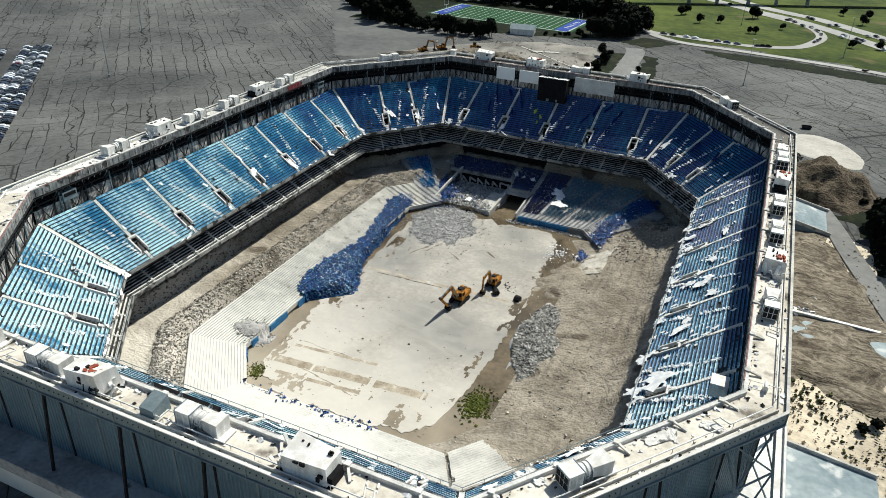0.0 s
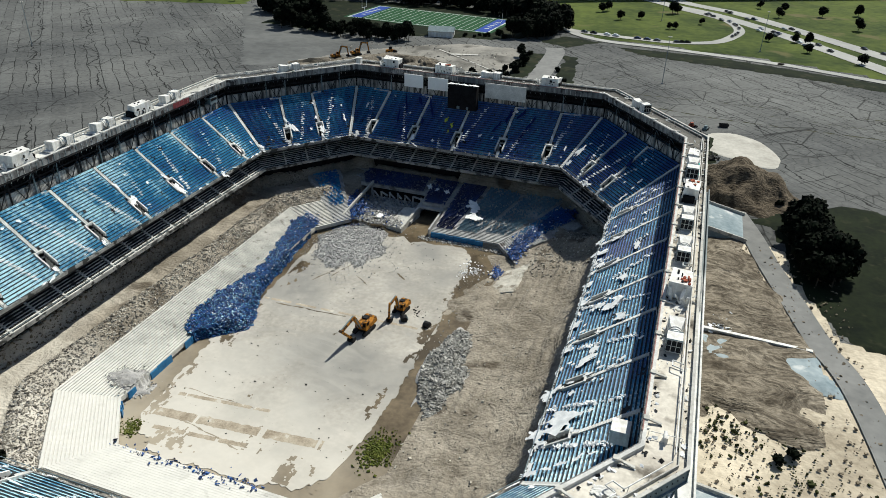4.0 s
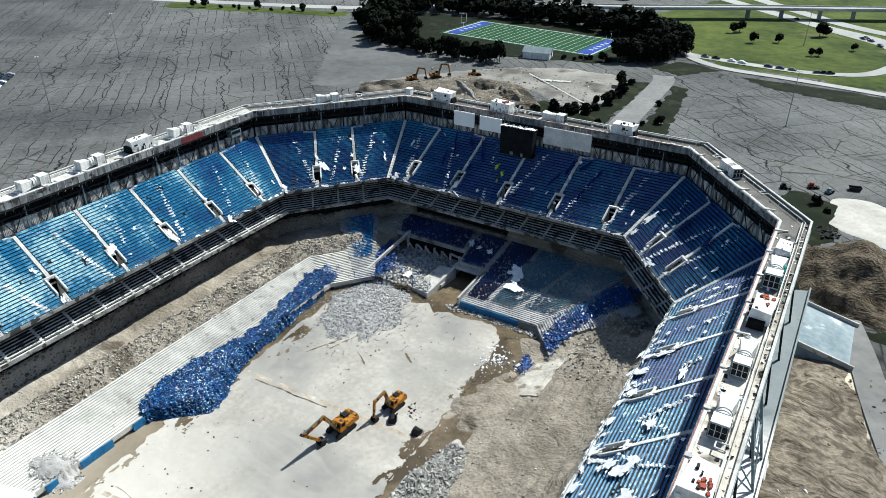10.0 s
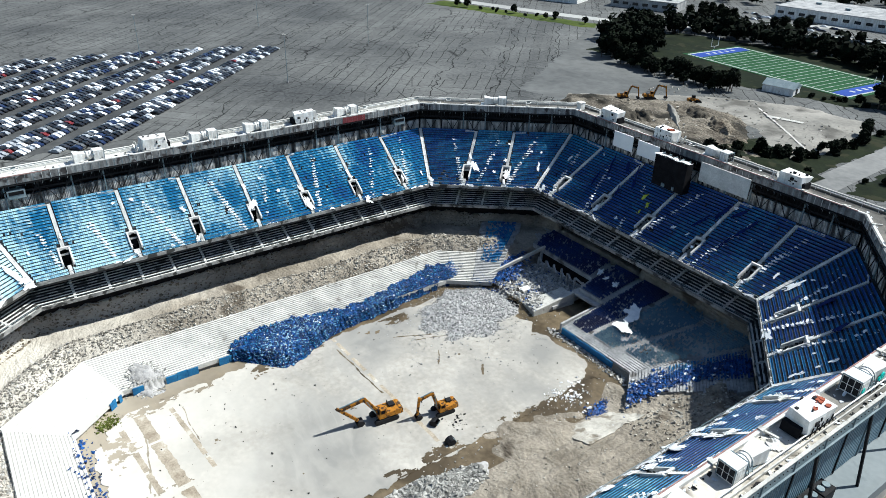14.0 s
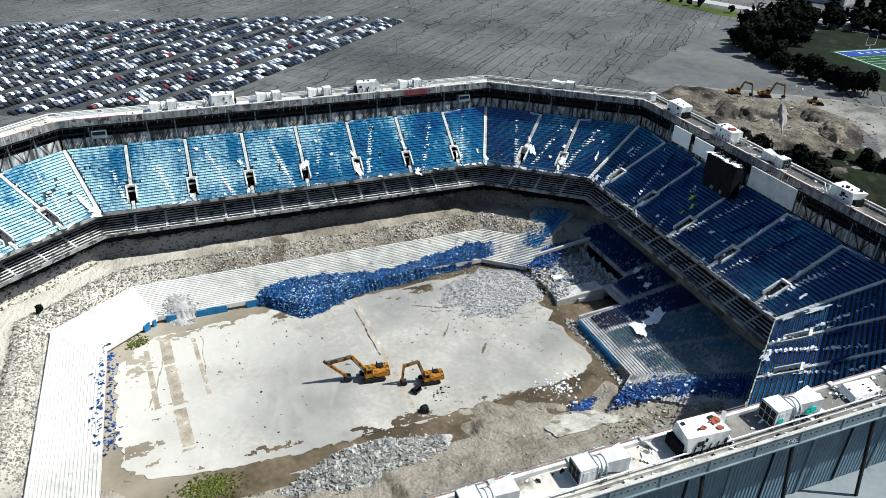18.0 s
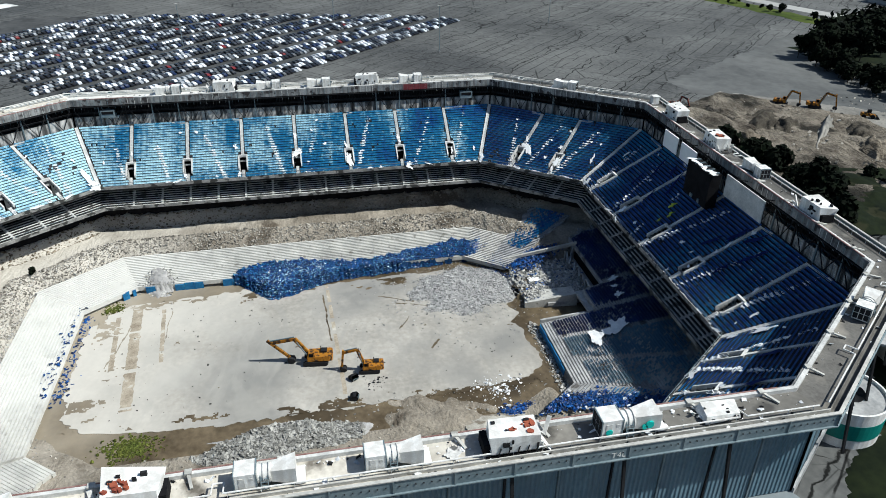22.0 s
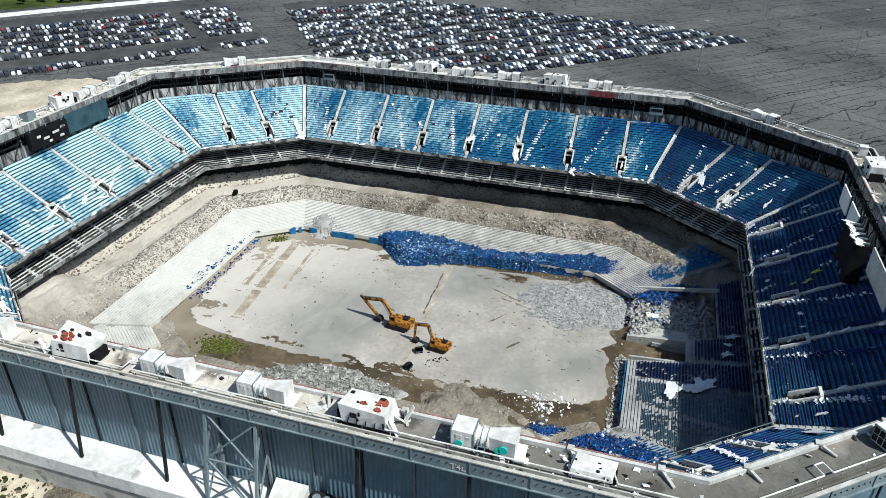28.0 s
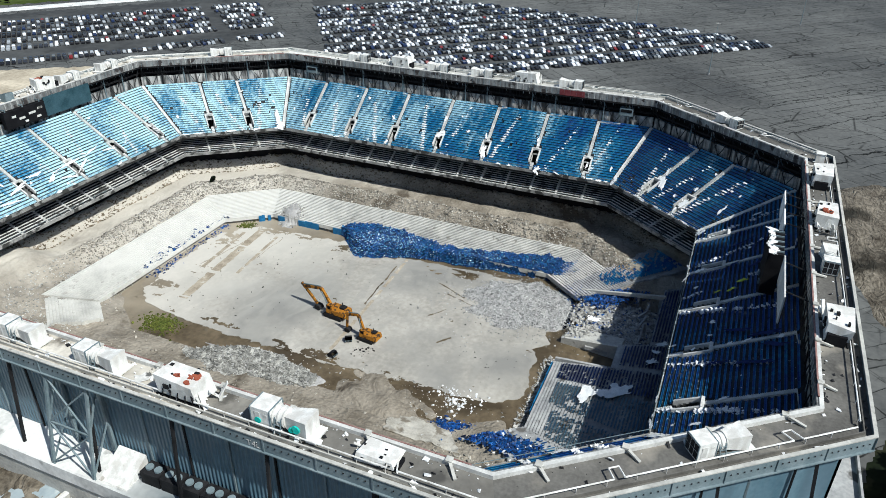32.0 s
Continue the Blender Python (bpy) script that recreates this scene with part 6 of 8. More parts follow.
    for w in (-0.65, 0.65):
        s.v += [(b.x + x, b.y + w, b.z + z) for x, z in prof]
    s.f += [tuple(range(6)), tuple(reversed(range(6, 12)))] + [(i, (i + 1) % 6, (i + 1) % 6 + 6, i + 6) for i in range(5)]
    s.make("bucket", M_DSTEEL, t)
    t.scale = (small,) * 3
    return t


excavator(pose(4.8, 0.8, 0.15, 0, 0, -97), (8.3, 4.7), (5.0, 1.2), 1.45)
excavator(pose(11.4, 15.2, 0.15, 0, 0, -97), (5.9, 5.2), (6.3, 1.2), 1.2)
excavator(pose(-116, 223, OUT_Z + 0.3, 0, 0, 52), (5.9, 5.2), (6.6, 1.4), 1.15)
excavator(pose(-108.5, 235, OUT_Z + 0.3, 0, 0, 56), (6.4, 5.4), (7.2, 1.4), 1.2)
excavator(pose(-119.5, 171, OUT_Z + 0.6, 0, 0, 35), (5.4, 5.0), (6.6, 2.2), 1.0, M_OLDRED)
for x, y, a in ((14.2, 10.4, 30), (22.3, 9.8, 80)):
    t = thing("spare_bucket", "rusty dark excavator bucket lying on the ground", "bucket", group="spare buckets", at=pose(x, y, 0.15, 0, 0, a))
    s = Soup()
    prof = [(-0.9, 0.0), (0.9, 0.0), (1.3, 0.9), (0.7, 1.7), (-0.2, 1.6), (-1.0, 0.9)]
    for w in (-1.0, 1.0):
        s.v += [(px, w, pz) for px, pz in prof]
    s.f += [tuple(range(6)), tuple(reversed(range(6, 12)))] + [(i, (i + 1) % 6, (i + 1) % 6 + 6, i + 6) for i in (0, 1, 3, 4, 5)]
    s.make("shell", M_DSTEEL, t)
    s = Soup()
    for i in range(5):
        s.box((1.25, -0.85 + i * 0.42, 0.75), (0.4, 0.16, 0.14))
    s.make("tooth", M_STEEL, t)
scatter("field_scraps", "small rusty scraps on the slab", lambda r: (16.5 + r.gauss(0, 1.2), 16.5 + r.gauss(0, 1.4), 0.16), 60, 0.1, 0.6, M_DSTEEL, 51)
scatter("slab_litter", "scattered dark litter on the slab", lambda r: (r.uniform(-34, 20), r.uniform(-58, 60), 0.16), 220, 0.1, 0.5, M_DARKC, 52)
# muddy joint lines in the slab
for i, (xa, ya, xb, yb, w) in enumerate(((-31, -51, -3, -57, 0.35), (-30, -42, -4, -42.6, 0.22), (-29, 4.5, -4, 5.6, 0.4), (-25, 22, -20, 33, 0.5), (-20, 27, -17, 37, 0.35), (-12, 30, -6, 26, 0.35), (1, 37, 5, 34, 0.6))):
    t = thing("slab_joint", "narrow muddy joint line in the slab", "joint", kind="structure")
    s = Soup()
    a, b = Vector((xa, ya, 0.157)), Vector((xb, yb, 0.157))
    e = (b - a).normalized()
    side = Vector((-e.y, e.x, 0))
    K = int((b - a).length / 0.7)
    rim = []
    for k in range(K + 1):
        c = a.lerp(b, k / K) + side * 0.5 * noise.noise(Vector((k * 0.12, i, 0)))
        h = w * max(0.05, 0.5 + 0.9 * noise.noise(Vector((k * 0.45, i, 7))))
        rim.append((c - side * h, c + side * h))
    for p, q in zip(rim, rim[1:]):
        s.quad(p[0], q[0], q[1], p[1])
    s.make("mud", M_MUD, t)
# thin films of mud left on the slab, thickest along its west and east edges
film = Soup()
for j in range(-150, 150):
    for i in range(-92, 64):
        x, y = i * 0.4 - 0.0, j * 0.42
        if not -35.5 < x < 25.0:
            continue
        near = max(smooth01((-25.5 - x) / 9), smooth01((x - 15) / 9), 0.8 * smooth01((-46 - y) / 12), 0.5 * smooth01((y - 22) / 14) * smooth01((-8 - x) / 10))
        q = noise.noise(Vector((x * 0.22, y * 0.09, 31))) + 0.55 * noise.noise(Vector((x * 0.7, y * 0.4, 33))) + 0.25 * noise.noise(Vector((x * 2.0, y * 1.6, 35)))
        if q + 0.75 * near > 0.92:
            film.quad((x, y, 0.157), (x + 0.4, y, 0.157), (x + 0.4, y + 0.42, 0.157), (x, y + 0.42, 0.157))
tagged(film.make("mud_film", M_MUD), "thin brown mud films dried on the slab", "mud", kind="stuff")
# weeds in the south corners
scatter("field_weeds", "yellow-green weeds in the muddy corner", lambda r: (29.5 + r.gauss(0, 2.0), -45 + r.gauss(0, 3.0), 0.05), 900, 0.2, 0.7, M_WEED, 61, 0.9, "weeds")
scatter("corner_weeds", "yellow weeds by the southwest corner", lambda r: (-33 + r.gauss(0, 1.2), -60 + r.gauss(0, 1.5), 0.05), 300, 0.2, 0.6, M_WEED, 62, 0.9, "weeds")

# scraps and dark litter on the ring walkway
def on_ring(r):
    side = r.choices(range(8), (110, 8, 50, 40, 150, 54, 114, 54))[0]
    p = pt(side, r.uniform(0.01, 0.99), r.choice((20.6, 25.9, r.uniform(20.4, 26.0))) + r.gauss(0, 0.25), 49.55)
    return tuple(p)


scatter("ring_scraps", "pale scraps and bent sheet on the ring walkway", on_ring, 1500, 0.12, 0.9, M_SCRAP, 95, 0.25, "debris")
scatter("ring_litter", "dark litter on the ring walkway", on_ring, 1100, 0.12, 0.8, M_DSTEEL, 96, 0.25, "debris")
scatter("terrace_litter", "small dark lumps strewn on the pale terraces", lambda r: (lambda p: (p[0], p[1], p[2] + 0.3) if p else None)(along_d(-29, -13, lambda x, y: x < 36 and y < 60)(r)), 5200, 0.1, 0.55, M_RIDGEBITS, 97)
# ---- outside: earth, sand, lawns and roads ----
M_TEAL = mat("teal_paint", (0.0, 0.13, 0.11), (0.01, 0.19, 0.16), 0.3, 0.5, 0.05)
M_RAMPC = mat("blue_grey_concrete", (0.16, 0.21, 0.235), (0.34, 0.39, 0.41), 0.08, 0.8, 0.1, spots=(0.5, 0.52, 0.52), spot_scale=0.15, spot_cut=0.6)
M_LINE = mat("line_paint", (0.36, 0.38, 0.36), (0.5, 0.52, 0.5), 0.5, 0.8, 0)
M_GLASS = mat("dark_glass", (0.01, 0.012, 0.015), (0.03, 0.035, 0.04), 1.0, 0.15, 0)
M_TRACK = mat("tracked_clay", (0.085, 0.071, 0.054), (0.29, 0.252, 0.198), 0.12, 0.95, 0.9, bump_dist=0.4)
furrow(M_TRACK, 60, 0.65, (0.045, 0.036, 0.026), 2.0)
M_RIDGE = mat("ridged_earth", (0.06, 0.05, 0.04), (0.26, 0.23, 0.185), 0.1, 0.95, 0.9, bump_dist=0.4, spots=(0.025, 0.024, 0.02), spot_scale=0.035, spot_cut=0.52, spot_soft=0.08)
furrow(M_RIDGE, 20, 0.55)
M_PILE = mat("piled_earth", (0.05, 0.039, 0.027), (0.17, 0.138, 0.1), 0.2, 0.95, 0.8, bump_dist=0.3)
furrow(M_PILE, 100, 0.8)


def outline_patch(name, label, poly, material, lift=0.05, amp=0.0, scale=0.1, step=4.0, category="ground", furrow=None, edge=3.0):
    """A patch of ground inside a polygon, with soft uneven relief and a ragged edge."""
    def inside(x, y):
        c = False
        for (ax, ay), (bx, by) in zip(poly, poly[1:] + poly[:1]):
            if (ay > y) != (by > y) and x < (bx - ax) * (y - ay) / (by - ay) + ax:
                c = not c
        return c

    def gap(x, y):
        best = 1e9
        for (ax, ay), (bx, by) in zip(poly, poly[1:] + poly[:1]):
            ux, uy = bx - ax, by - ay
            t = min(1, max(0, ((x - ax) * ux + (y - ay) * uy) / (ux * ux + uy * uy)))
            best = min(best, math.hypot(x - ax - ux * t, y - ay - uy * t))
        return best if inside(x, y) else -best

    xs, ys = [p[0] for p in poly], [p[1] for p in poly]
    nx, ny = int((max(xs) - min(xs)) / step) + 3, int((max(ys) - min(ys)) / step) + 3
    x0, y0 = min(xs) - step, min(ys) - step
    verts, faces, idx = [], [], {}
    for j in range(ny):
        for i in range(nx):
            x, y = x0 + i * step, y0 + j * step
            g = gap(x, y) + edge * noise.noise(Vector((x * 0.12, y * 0.12, 2)))
            if g > -step * 1.6:
                w = smooth01(g / 6)
                z = amp * w * (0.55 + noise.noise(Vector((x * scale, y * scale, 1)))) + 0.4 * amp * w * noise.noise(Vector((x * scale * 4, y * scale * 4, 8)))
                if furrow:
                    z += furrow * w * abs(noise.noise(Vector((x * 0.07, y * 0.35, 3))))
                idx[i, j] = len(verts)
                verts.append((x, y, OUT_Z + lift + z + min(0, g) * 0.4))
    for j in range(ny - 1):
        for i in range(nx - 1):
            q = ((i, j), (i + 1, j), (i + 1, j + 1), (i, j + 1))
            if all(k in idx for k in q):
                faces.append(tuple(idx[k] for k in q))
    return tagged(mesh(name, verts, faces, material, smooth=True), label, category, kind="structure")


def strip(name, label, line, width, material, lift, kind="structure", category="road", z=None):
    s = Soup()
    pts = [Vector(p) for p in line]
    left, right = [], []
    for i, p in enumerate(pts):
        a, b = pts[max(0, i - 1)], pts[min(len(pts) - 1, i + 1)]
        w = (b - a).normalized()
        nrm = Vector((-w.y, w.x)) * width / 2
        left.append(p + nrm)
        right.append(p - nrm)
    zz = OUT_Z + lift if z is None else z
    for i in range(len(pts) - 1):
        s.quad((*right[i], zz), (*right[i + 1], zz), (*left[i + 1], zz), (*left[i], zz))
    return tagged(s.make(name, material), label, category, kind=kind)


def curve(pts, n=8):
    out = []
    p = [Vector(q) for q in pts]
    p = [p[0] * 2 - p[1]] + p + [p[-1] * 2 - p[-2]]
    for i in range(1, len(p) - 2):
        for k in range(n):
            t = k / n
            out.append(0.5 * ((2 * p[i]) + (p[i + 1] - p[i - 1]) * t + (2 * p[i - 1] - 5 * p[i] + 4 * p[i + 1] - p[i + 2]) * t * t + (3 * p[i] - p[i - 1] - 3 * p[i + 1] + p[i + 2]) * t ** 3))
    return out + [p[-2]]


outline_patch("earth_yard", "torn brown earth with rubble north of the stadium", [(-138, 205), (-120, 226), (-92, 248), (-60, 250), (-40, 224), (-16, 216), (0, 150), (-60, 130), (-92, 118), (-112, 150)], M_RIDGE, 0.04, 2.2, 0.05, 1.6, furrow=1.4)
M_YARDGREY = mat("washed_ground", (0.15, 0.145, 0.132), (0.3, 0.285, 0.255), 0.05, 0.95, 0.6, fine=12, spots=(0.1, 0.095, 0.085), spot_scale=0.06, spot_cut=0.56, spot_soft=0.12)
M_DARKEARTH = mat("dark_earth", (0.018, 0.016, 0.013), (0.1, 0.088, 0.07), 0.2, 0.95, 0.9, bump_dist=0.4)
M_SMOOTH = mat("resurfaced_asphalt", (0.076, 0.079, 0.079), (0.138, 0.141, 0.138), 0.03, 0.9, 0.1, spots=(0.09, 0.09, 0.088), spot_scale=0.02, spot_cut=0.6, spot_soft=0.15)
outline_patch("washed_yard", "pale grey washed ground beyond the torn earth", [(-140, 205), (-118, 240), (-96, 268), (-62, 294), (-20, 298), (-4, 228), (-20, 210), (-46, 238), (-84, 248)], M_YARDGREY, 0.06, 0.5, 0.08, 2.0)
outline_patch("smooth_lot", "smooth grey resurfaced asphalt without cracks", [(-268, 352), (-228, 290), (-195, 241), (-160, 186), (-138, 190), (-118, 224), (-92, 270), (-140, 280), (-178, 288), (-202, 330), (-238, 392)], M_SMOOTH, 0.04, 0.1, 0.05, 3.0)
outline_patch("sand_yard", "pale sandy ground with vehicle tracks beside the stadium", [(97, -120), (190, -120), (176, 10), (136, 12), (130, 62), (100, 66), (96, 0)], M_SAND, 0.05, 0.12, 0.06, 2.0)
outline_patch("south_yard", "pale sandy ground south of the stadium", [(120, -320), (120, -120), (60, -135), (-60, -136), (-92, -128), (-112, -160), (-116, -212), (-92, -246), (-60, -290), (-40, -330)], M_SAND, 0.03, 0.5, 0.05, 4.0)
outline_patch("tracked_earth", "dark ridged earth with tracks beside the stadium", [(98, -26), (127, -34), (129, 5), (123, 24), (117, 52), (110, 62), (99, 60)], M_TRACK, 0.35, 1.1, 0.1, 1.2, furrow=1.0, edge=9.0)
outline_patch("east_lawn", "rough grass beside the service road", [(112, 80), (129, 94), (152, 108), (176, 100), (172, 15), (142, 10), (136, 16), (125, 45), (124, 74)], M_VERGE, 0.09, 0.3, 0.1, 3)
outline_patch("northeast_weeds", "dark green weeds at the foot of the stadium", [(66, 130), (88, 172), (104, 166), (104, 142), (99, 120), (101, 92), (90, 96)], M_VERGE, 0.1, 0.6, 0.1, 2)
# near-black green patch along the northeast wall
outline_patch("chamfer_ground", "black-green ground close to the stadium wall", [(26, 140), (40, 162), (66, 152), (90, 134), (94, 110), (80, 116), (50, 131)], M_VERGE, 0.12, 0.6, 0.1, 2)
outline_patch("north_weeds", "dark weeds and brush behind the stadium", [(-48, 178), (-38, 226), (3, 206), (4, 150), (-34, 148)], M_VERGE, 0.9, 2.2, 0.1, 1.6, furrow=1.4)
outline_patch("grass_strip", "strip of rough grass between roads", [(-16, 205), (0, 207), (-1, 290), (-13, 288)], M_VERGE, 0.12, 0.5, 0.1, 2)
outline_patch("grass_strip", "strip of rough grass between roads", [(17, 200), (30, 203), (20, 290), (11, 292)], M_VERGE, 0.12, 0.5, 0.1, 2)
outline_patch("lawn", "sunlit mown grass inside the road loop", [(0, 358), (30, 348), (60, 346), (101, 341), (139, 333), (168, 322), (420, 235), (1100, 500), (900, 1100), (0, 700), (-70, 475), (-26, 402)], M_GRASS, 0.06, 0.15, 0.012, 9, edge=1.0)
outline_patch("verge", "dark rough verge beside the service road", [(36, 333), (55, 314), (165, 293), (420, 205), (430, 232), (167, 313), (102, 330)], M_VERGE, 0.07, 0.15, 0.1, 3, edge=2.0)
outline_patch("verge", "dark rough verge by the junction", [(2, 352), (28, 341), (8, 314), (-14, 325)], M_VERGE, 0.07, 0.15, 0.1, 3, edge=2.0)
outline_patch("school_lawn", "dark grass round the sports field", [(-215, 290), (-165, 285), (-40, 315), (-8, 345), (-20, 420), (-110, 430), (-220, 400)], M_VERGE, 0.05, 0.2, 0.05, 6)
outline_patch("far_verge", "dark grass verge along the far road", [(-420, 300), (-300, 338), (-262, 352), (-270, 372), (-330, 352), (-430, 325)], M_GRASS, 0.05, 0.2, 0.05, 5)
RAMP = curve([(-40, 412), (-4, 374), (24, 366), (49, 363), (76, 363), (101, 376), (114, 404), (118, 430), (111, 460), (96, 480), (70, 504), (40, 540)])
strip("ramp_road", "pale concrete ramp curving round the lawn", RAMP, 8, M_ROAD, 0.4)
strip("frontage_road", "pale service road along the lawn", curve([(-4, 374), (10, 356), (30, 345), (60, 342), (101, 336), (139, 328), (168, 318), (420, 220), (800, 80)]), 7, M_ROAD, 0.38)
strip("highway", "wide pale concrete highway", curve([(-60, 640), (40, 540), (69, 512), (99, 488), (134, 445), (174, 385), (260, 250), (420, 60)]), 14, M_ROAD, 0.42)
strip("highway", "wide pale concrete highway", curve([(-40, 670), (60, 552), (92, 522), (116, 505), (146, 468), (178, 423), (300, 250), (460, 60)]), 14, M_ROAD, 0.44)
M_LOTROAD = mat("worn_road", (0.14, 0.142, 0.14), (0.23, 0.23, 0.222), 0.05, 0.9, 0.1)
strip("school_road", "pale road between the strips of grass", curve([(9, 180), (7, 222), (4, 292), (0, 310)]), 12, M_LOTROAD, 0.09)
strip("far_road", "pale road beyond the parking lot", curve([(-900, 180), (-440, 330), (-300, 380), (-240, 420), (-180, 520), (-60, 700)]), 14, M_ROAD, 0.1)
strip("service_road", "pale road beside the trees", curve([(111, 86), (116, 68), (120, 50), (126, 27), (131, 8), (139, -20), (150, -120)]), 7, M_LOTROAD, 0.55)
strip("lot_road", "near-white concrete road behind the car lots", curve([(-60, -450), (-120, -418), (-190, -386), (-300, -302), (-420, -196)]), 15, M_LEDGE, 0.1)
outline_patch("far_verge", "rough grass behind the car lots", [(-70, -470), (-130, -432), (-200, -400), (-310, -316), (-430, -208), (-480, -260), (-360, -380), (-200, -480)], M_GRASS, 0.05, 0.2, 0.05, 6)
outline_patch("pale_apron", "pale dusty concrete apron below the retaining wall", [(99, 2.6), (128, 1.6), (133, -12), (118, -8), (99, -6)], M_RAMPC, 0.75, 0.1, 0.1, 1.2, edge=2.5)
# overpass
op = thing("overpass", "pale concrete road bridge over the highway", "bridge")
line = [Vector(p) for p in ((-150, 432), (-63, 474), (9, 520), (75, 556), (150, 600), (300, 690))]
s = Soup()
for a, b in zip(line, line[1:]):
    s.beam((*a, 31.2), (*b, 31.2), 13, 1.2)
s.make("deck", M_ROAD, op)
for off in (-6.3, 6.3):
    s = Soup()
    for a, b in zip(line, line[1:]):
        w = (b - a).normalized()
        nn = Vector((-w.y, w.x)) * off
        s.beam((*(a + nn), 32.3), (*(b + nn), 32.3), 0.4, 1.0)
    s.make("barrier", M_PALE, op)
for q in (0.0, 0.35, 0.75, 1.1, 1.5):
    s = Soup()
    p = line[2] + (line[3] - line[2]) * q
    s.box((p.x, p.y, 26.9), (3, 3, 7.4))
    s.make("pier", M_CONC, op)

# ---- school sports field ----
FC, FA = Vector((-108, 364)), radians(-4.5)
fm = Matrix.Translation((FC.x, FC.y, OUT_Z + 0.25)) @ Matrix.Rotation(FA, 4, "Z")
fld = thing("sports_field", "green school football field with white lines and blue end zones", "sports field", kind="structure")
s = Soup()
s.box((0, 0, 0), (120, 56, 0.1), fm)
s.make("turf", M_TURF, fld)
for q in (-1, 1):
    s = Soup()
    s.box((q * 51.4, 0, 0.1), (9.4, 49, 0.06), fm)
    s.make("end_zone", M_FBLUE, fld)
    s = Soup()
    s.box((0, q * 25.6, 0.1), (113, 1.0, 0.06), fm)
    s.box((q * 56.8, 0, 0.1), (1.2, 53, 0.06), fm)
    s.make("border", M_LINE, fld)
    s = Soup()
    for i in range(5):
        s.box((q * 51.4, -12 + i * 6, 0.16), (3.2, 2.2, 0.04), fm)
    s.make("end_mark", M_LINE, fld)
for i in range(-9, 10):
    s = Soup()
    s.box((i * 4.9, 0, 0.1), (0.3, 49, 0.06), fm)
    for k in (-1, 1):
        if i % 2 == 0:
            s.box((i * 4.9, k * 15, 0.12), (1.0, 1.0, 0.06), fm)
    s.make("yard_line", M_LINE, fld)
for q in (-1, 1):
    t = thing("goal_post", "white football goal post", "goal post", group="goal posts", at=fm @ Matrix.Translation((q * 57.5, 0, 0)))
    s = Soup()
    s.tube((0, 0, 0), (0, 0, 3), 0.15)
    s.beam((0, -3.5, 3), (0, 3.5, 3), 0.2)
    for k in (-3.5, 3.5):
        s.beam((0, k, 3), (0, k, 9), 0.2)
    s.make("frame", M_WHITE, t)
hut = thing("field_hut", "pale green-grey hut with pitched metal roof", "hut", at=pose(-80, 312, OUT_Z, 0, 0, 12))
s = Soup()
s.box((0, 0, 2), (17, 11, 4))
s.make("wall", M_WHITE, hut)
s = Soup()
s.quad((-9, -6, 4), (9, -6, 4), (9, 0, 6.6), (-9, 0, 6.6))
s.quad((-9, 6, 4), (-9, 0, 6.6), (9, 0, 6.6), (9, 6, 4))
s.quad((-9, -6, 4), (-9, 0, 6.6), (-9, 6, 4))
s.quad((9, -6, 4), (9, 6, 4), (9, 0, 6.6))
s.make("roof", M_STEEL, hut)
s = Soup()
s.box((8.53, 0, 1.6), (0.1, 3.2, 3.2))
s.make("door", M_DSTEEL, hut)


# ---- trees ----
def tree_meshes(seed, tall, wide, leaves):
    r = random.Random(seed)
    s = Soup()
    s.tube((0, 0, 0), (0.1, 0, tall * 0.45), 0.28, 7, 0.16)
    for i in range(6):
        a = r.uniform(0, 6.3)
        z = tall * r.uniform(0.25, 0.5)
        s.tube((0, 0, z), (math.cos(a) * wide * 0.55, math.sin(a) * wide * 0.55, z + tall * 0.2), 0.1, 5, 0.04)
    trunk = s
    c = Soup()
    lobes = [(Vector((r.uniform(-0.45, 0.45) * wide, r.uniform(-0.45, 0.45) * wide, tall * r.uniform(0.4, 0.85))), wide * r.uniform(0.35, 0.62)) for _ in range(7)] + [(Vector((0, 0, tall * 0.8)), wide * 0.45)]
    for _ in range(leaves):
        o, q = r.choice(lobes)
        v = Vector((r.gauss(0, 1), r.gauss(0, 1), r.gauss(0, 1))).normalized() * q * r.uniform(0.6, 1.08)
        v.z *= 1.15
        p = o + v
        a = Vector((r.gauss(0, 1), r.gauss(0, 1), r.gauss(0, 0.7))).normalized()
        b = a.cross(v).normalized()
        k = r.uniform(0.6, 1.2)
        c.quad(p - a * k, p + b * k * 0.7, p + a * k, p - b * k * 0.7)
    return trunk, c


KINDS = []
for i, (tall, wide, leaves) in enumerate(((9, 4.2, 520), (11, 4.6, 600), (8, 4.2, 480), (13, 4.4, 640), (3.4, 2.4, 260))):
    a, c = tree_meshes(40 + i, tall, wide, leaves)
    t = thing("tree", "dark green broad tree with dense crown" if i != 4 else "low dark green bush", "tree" if i != 4 else "bush", group="trees" if i != 4 else "bushes")
    a.make("trunk", M_BARK, t)
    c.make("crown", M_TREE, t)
    KINDS.append(t)
used = set()


def plant(i, x, y, k=1.0, z=None):
    m = pose(x, y, OUT_Z if z is None else z, 0, 0, (x * 37 + y * 91) % 360)
    if i not in used:
        used.add(i)
        KINDS[i].matrix_basis = m
        t = KINDS[i]
    else:
        t = copy_thing(KINDS[i], m)
    t.scale = (k, k, k * (0.9 + (x * 13 % 10) / 40))


r = random.Random(9)


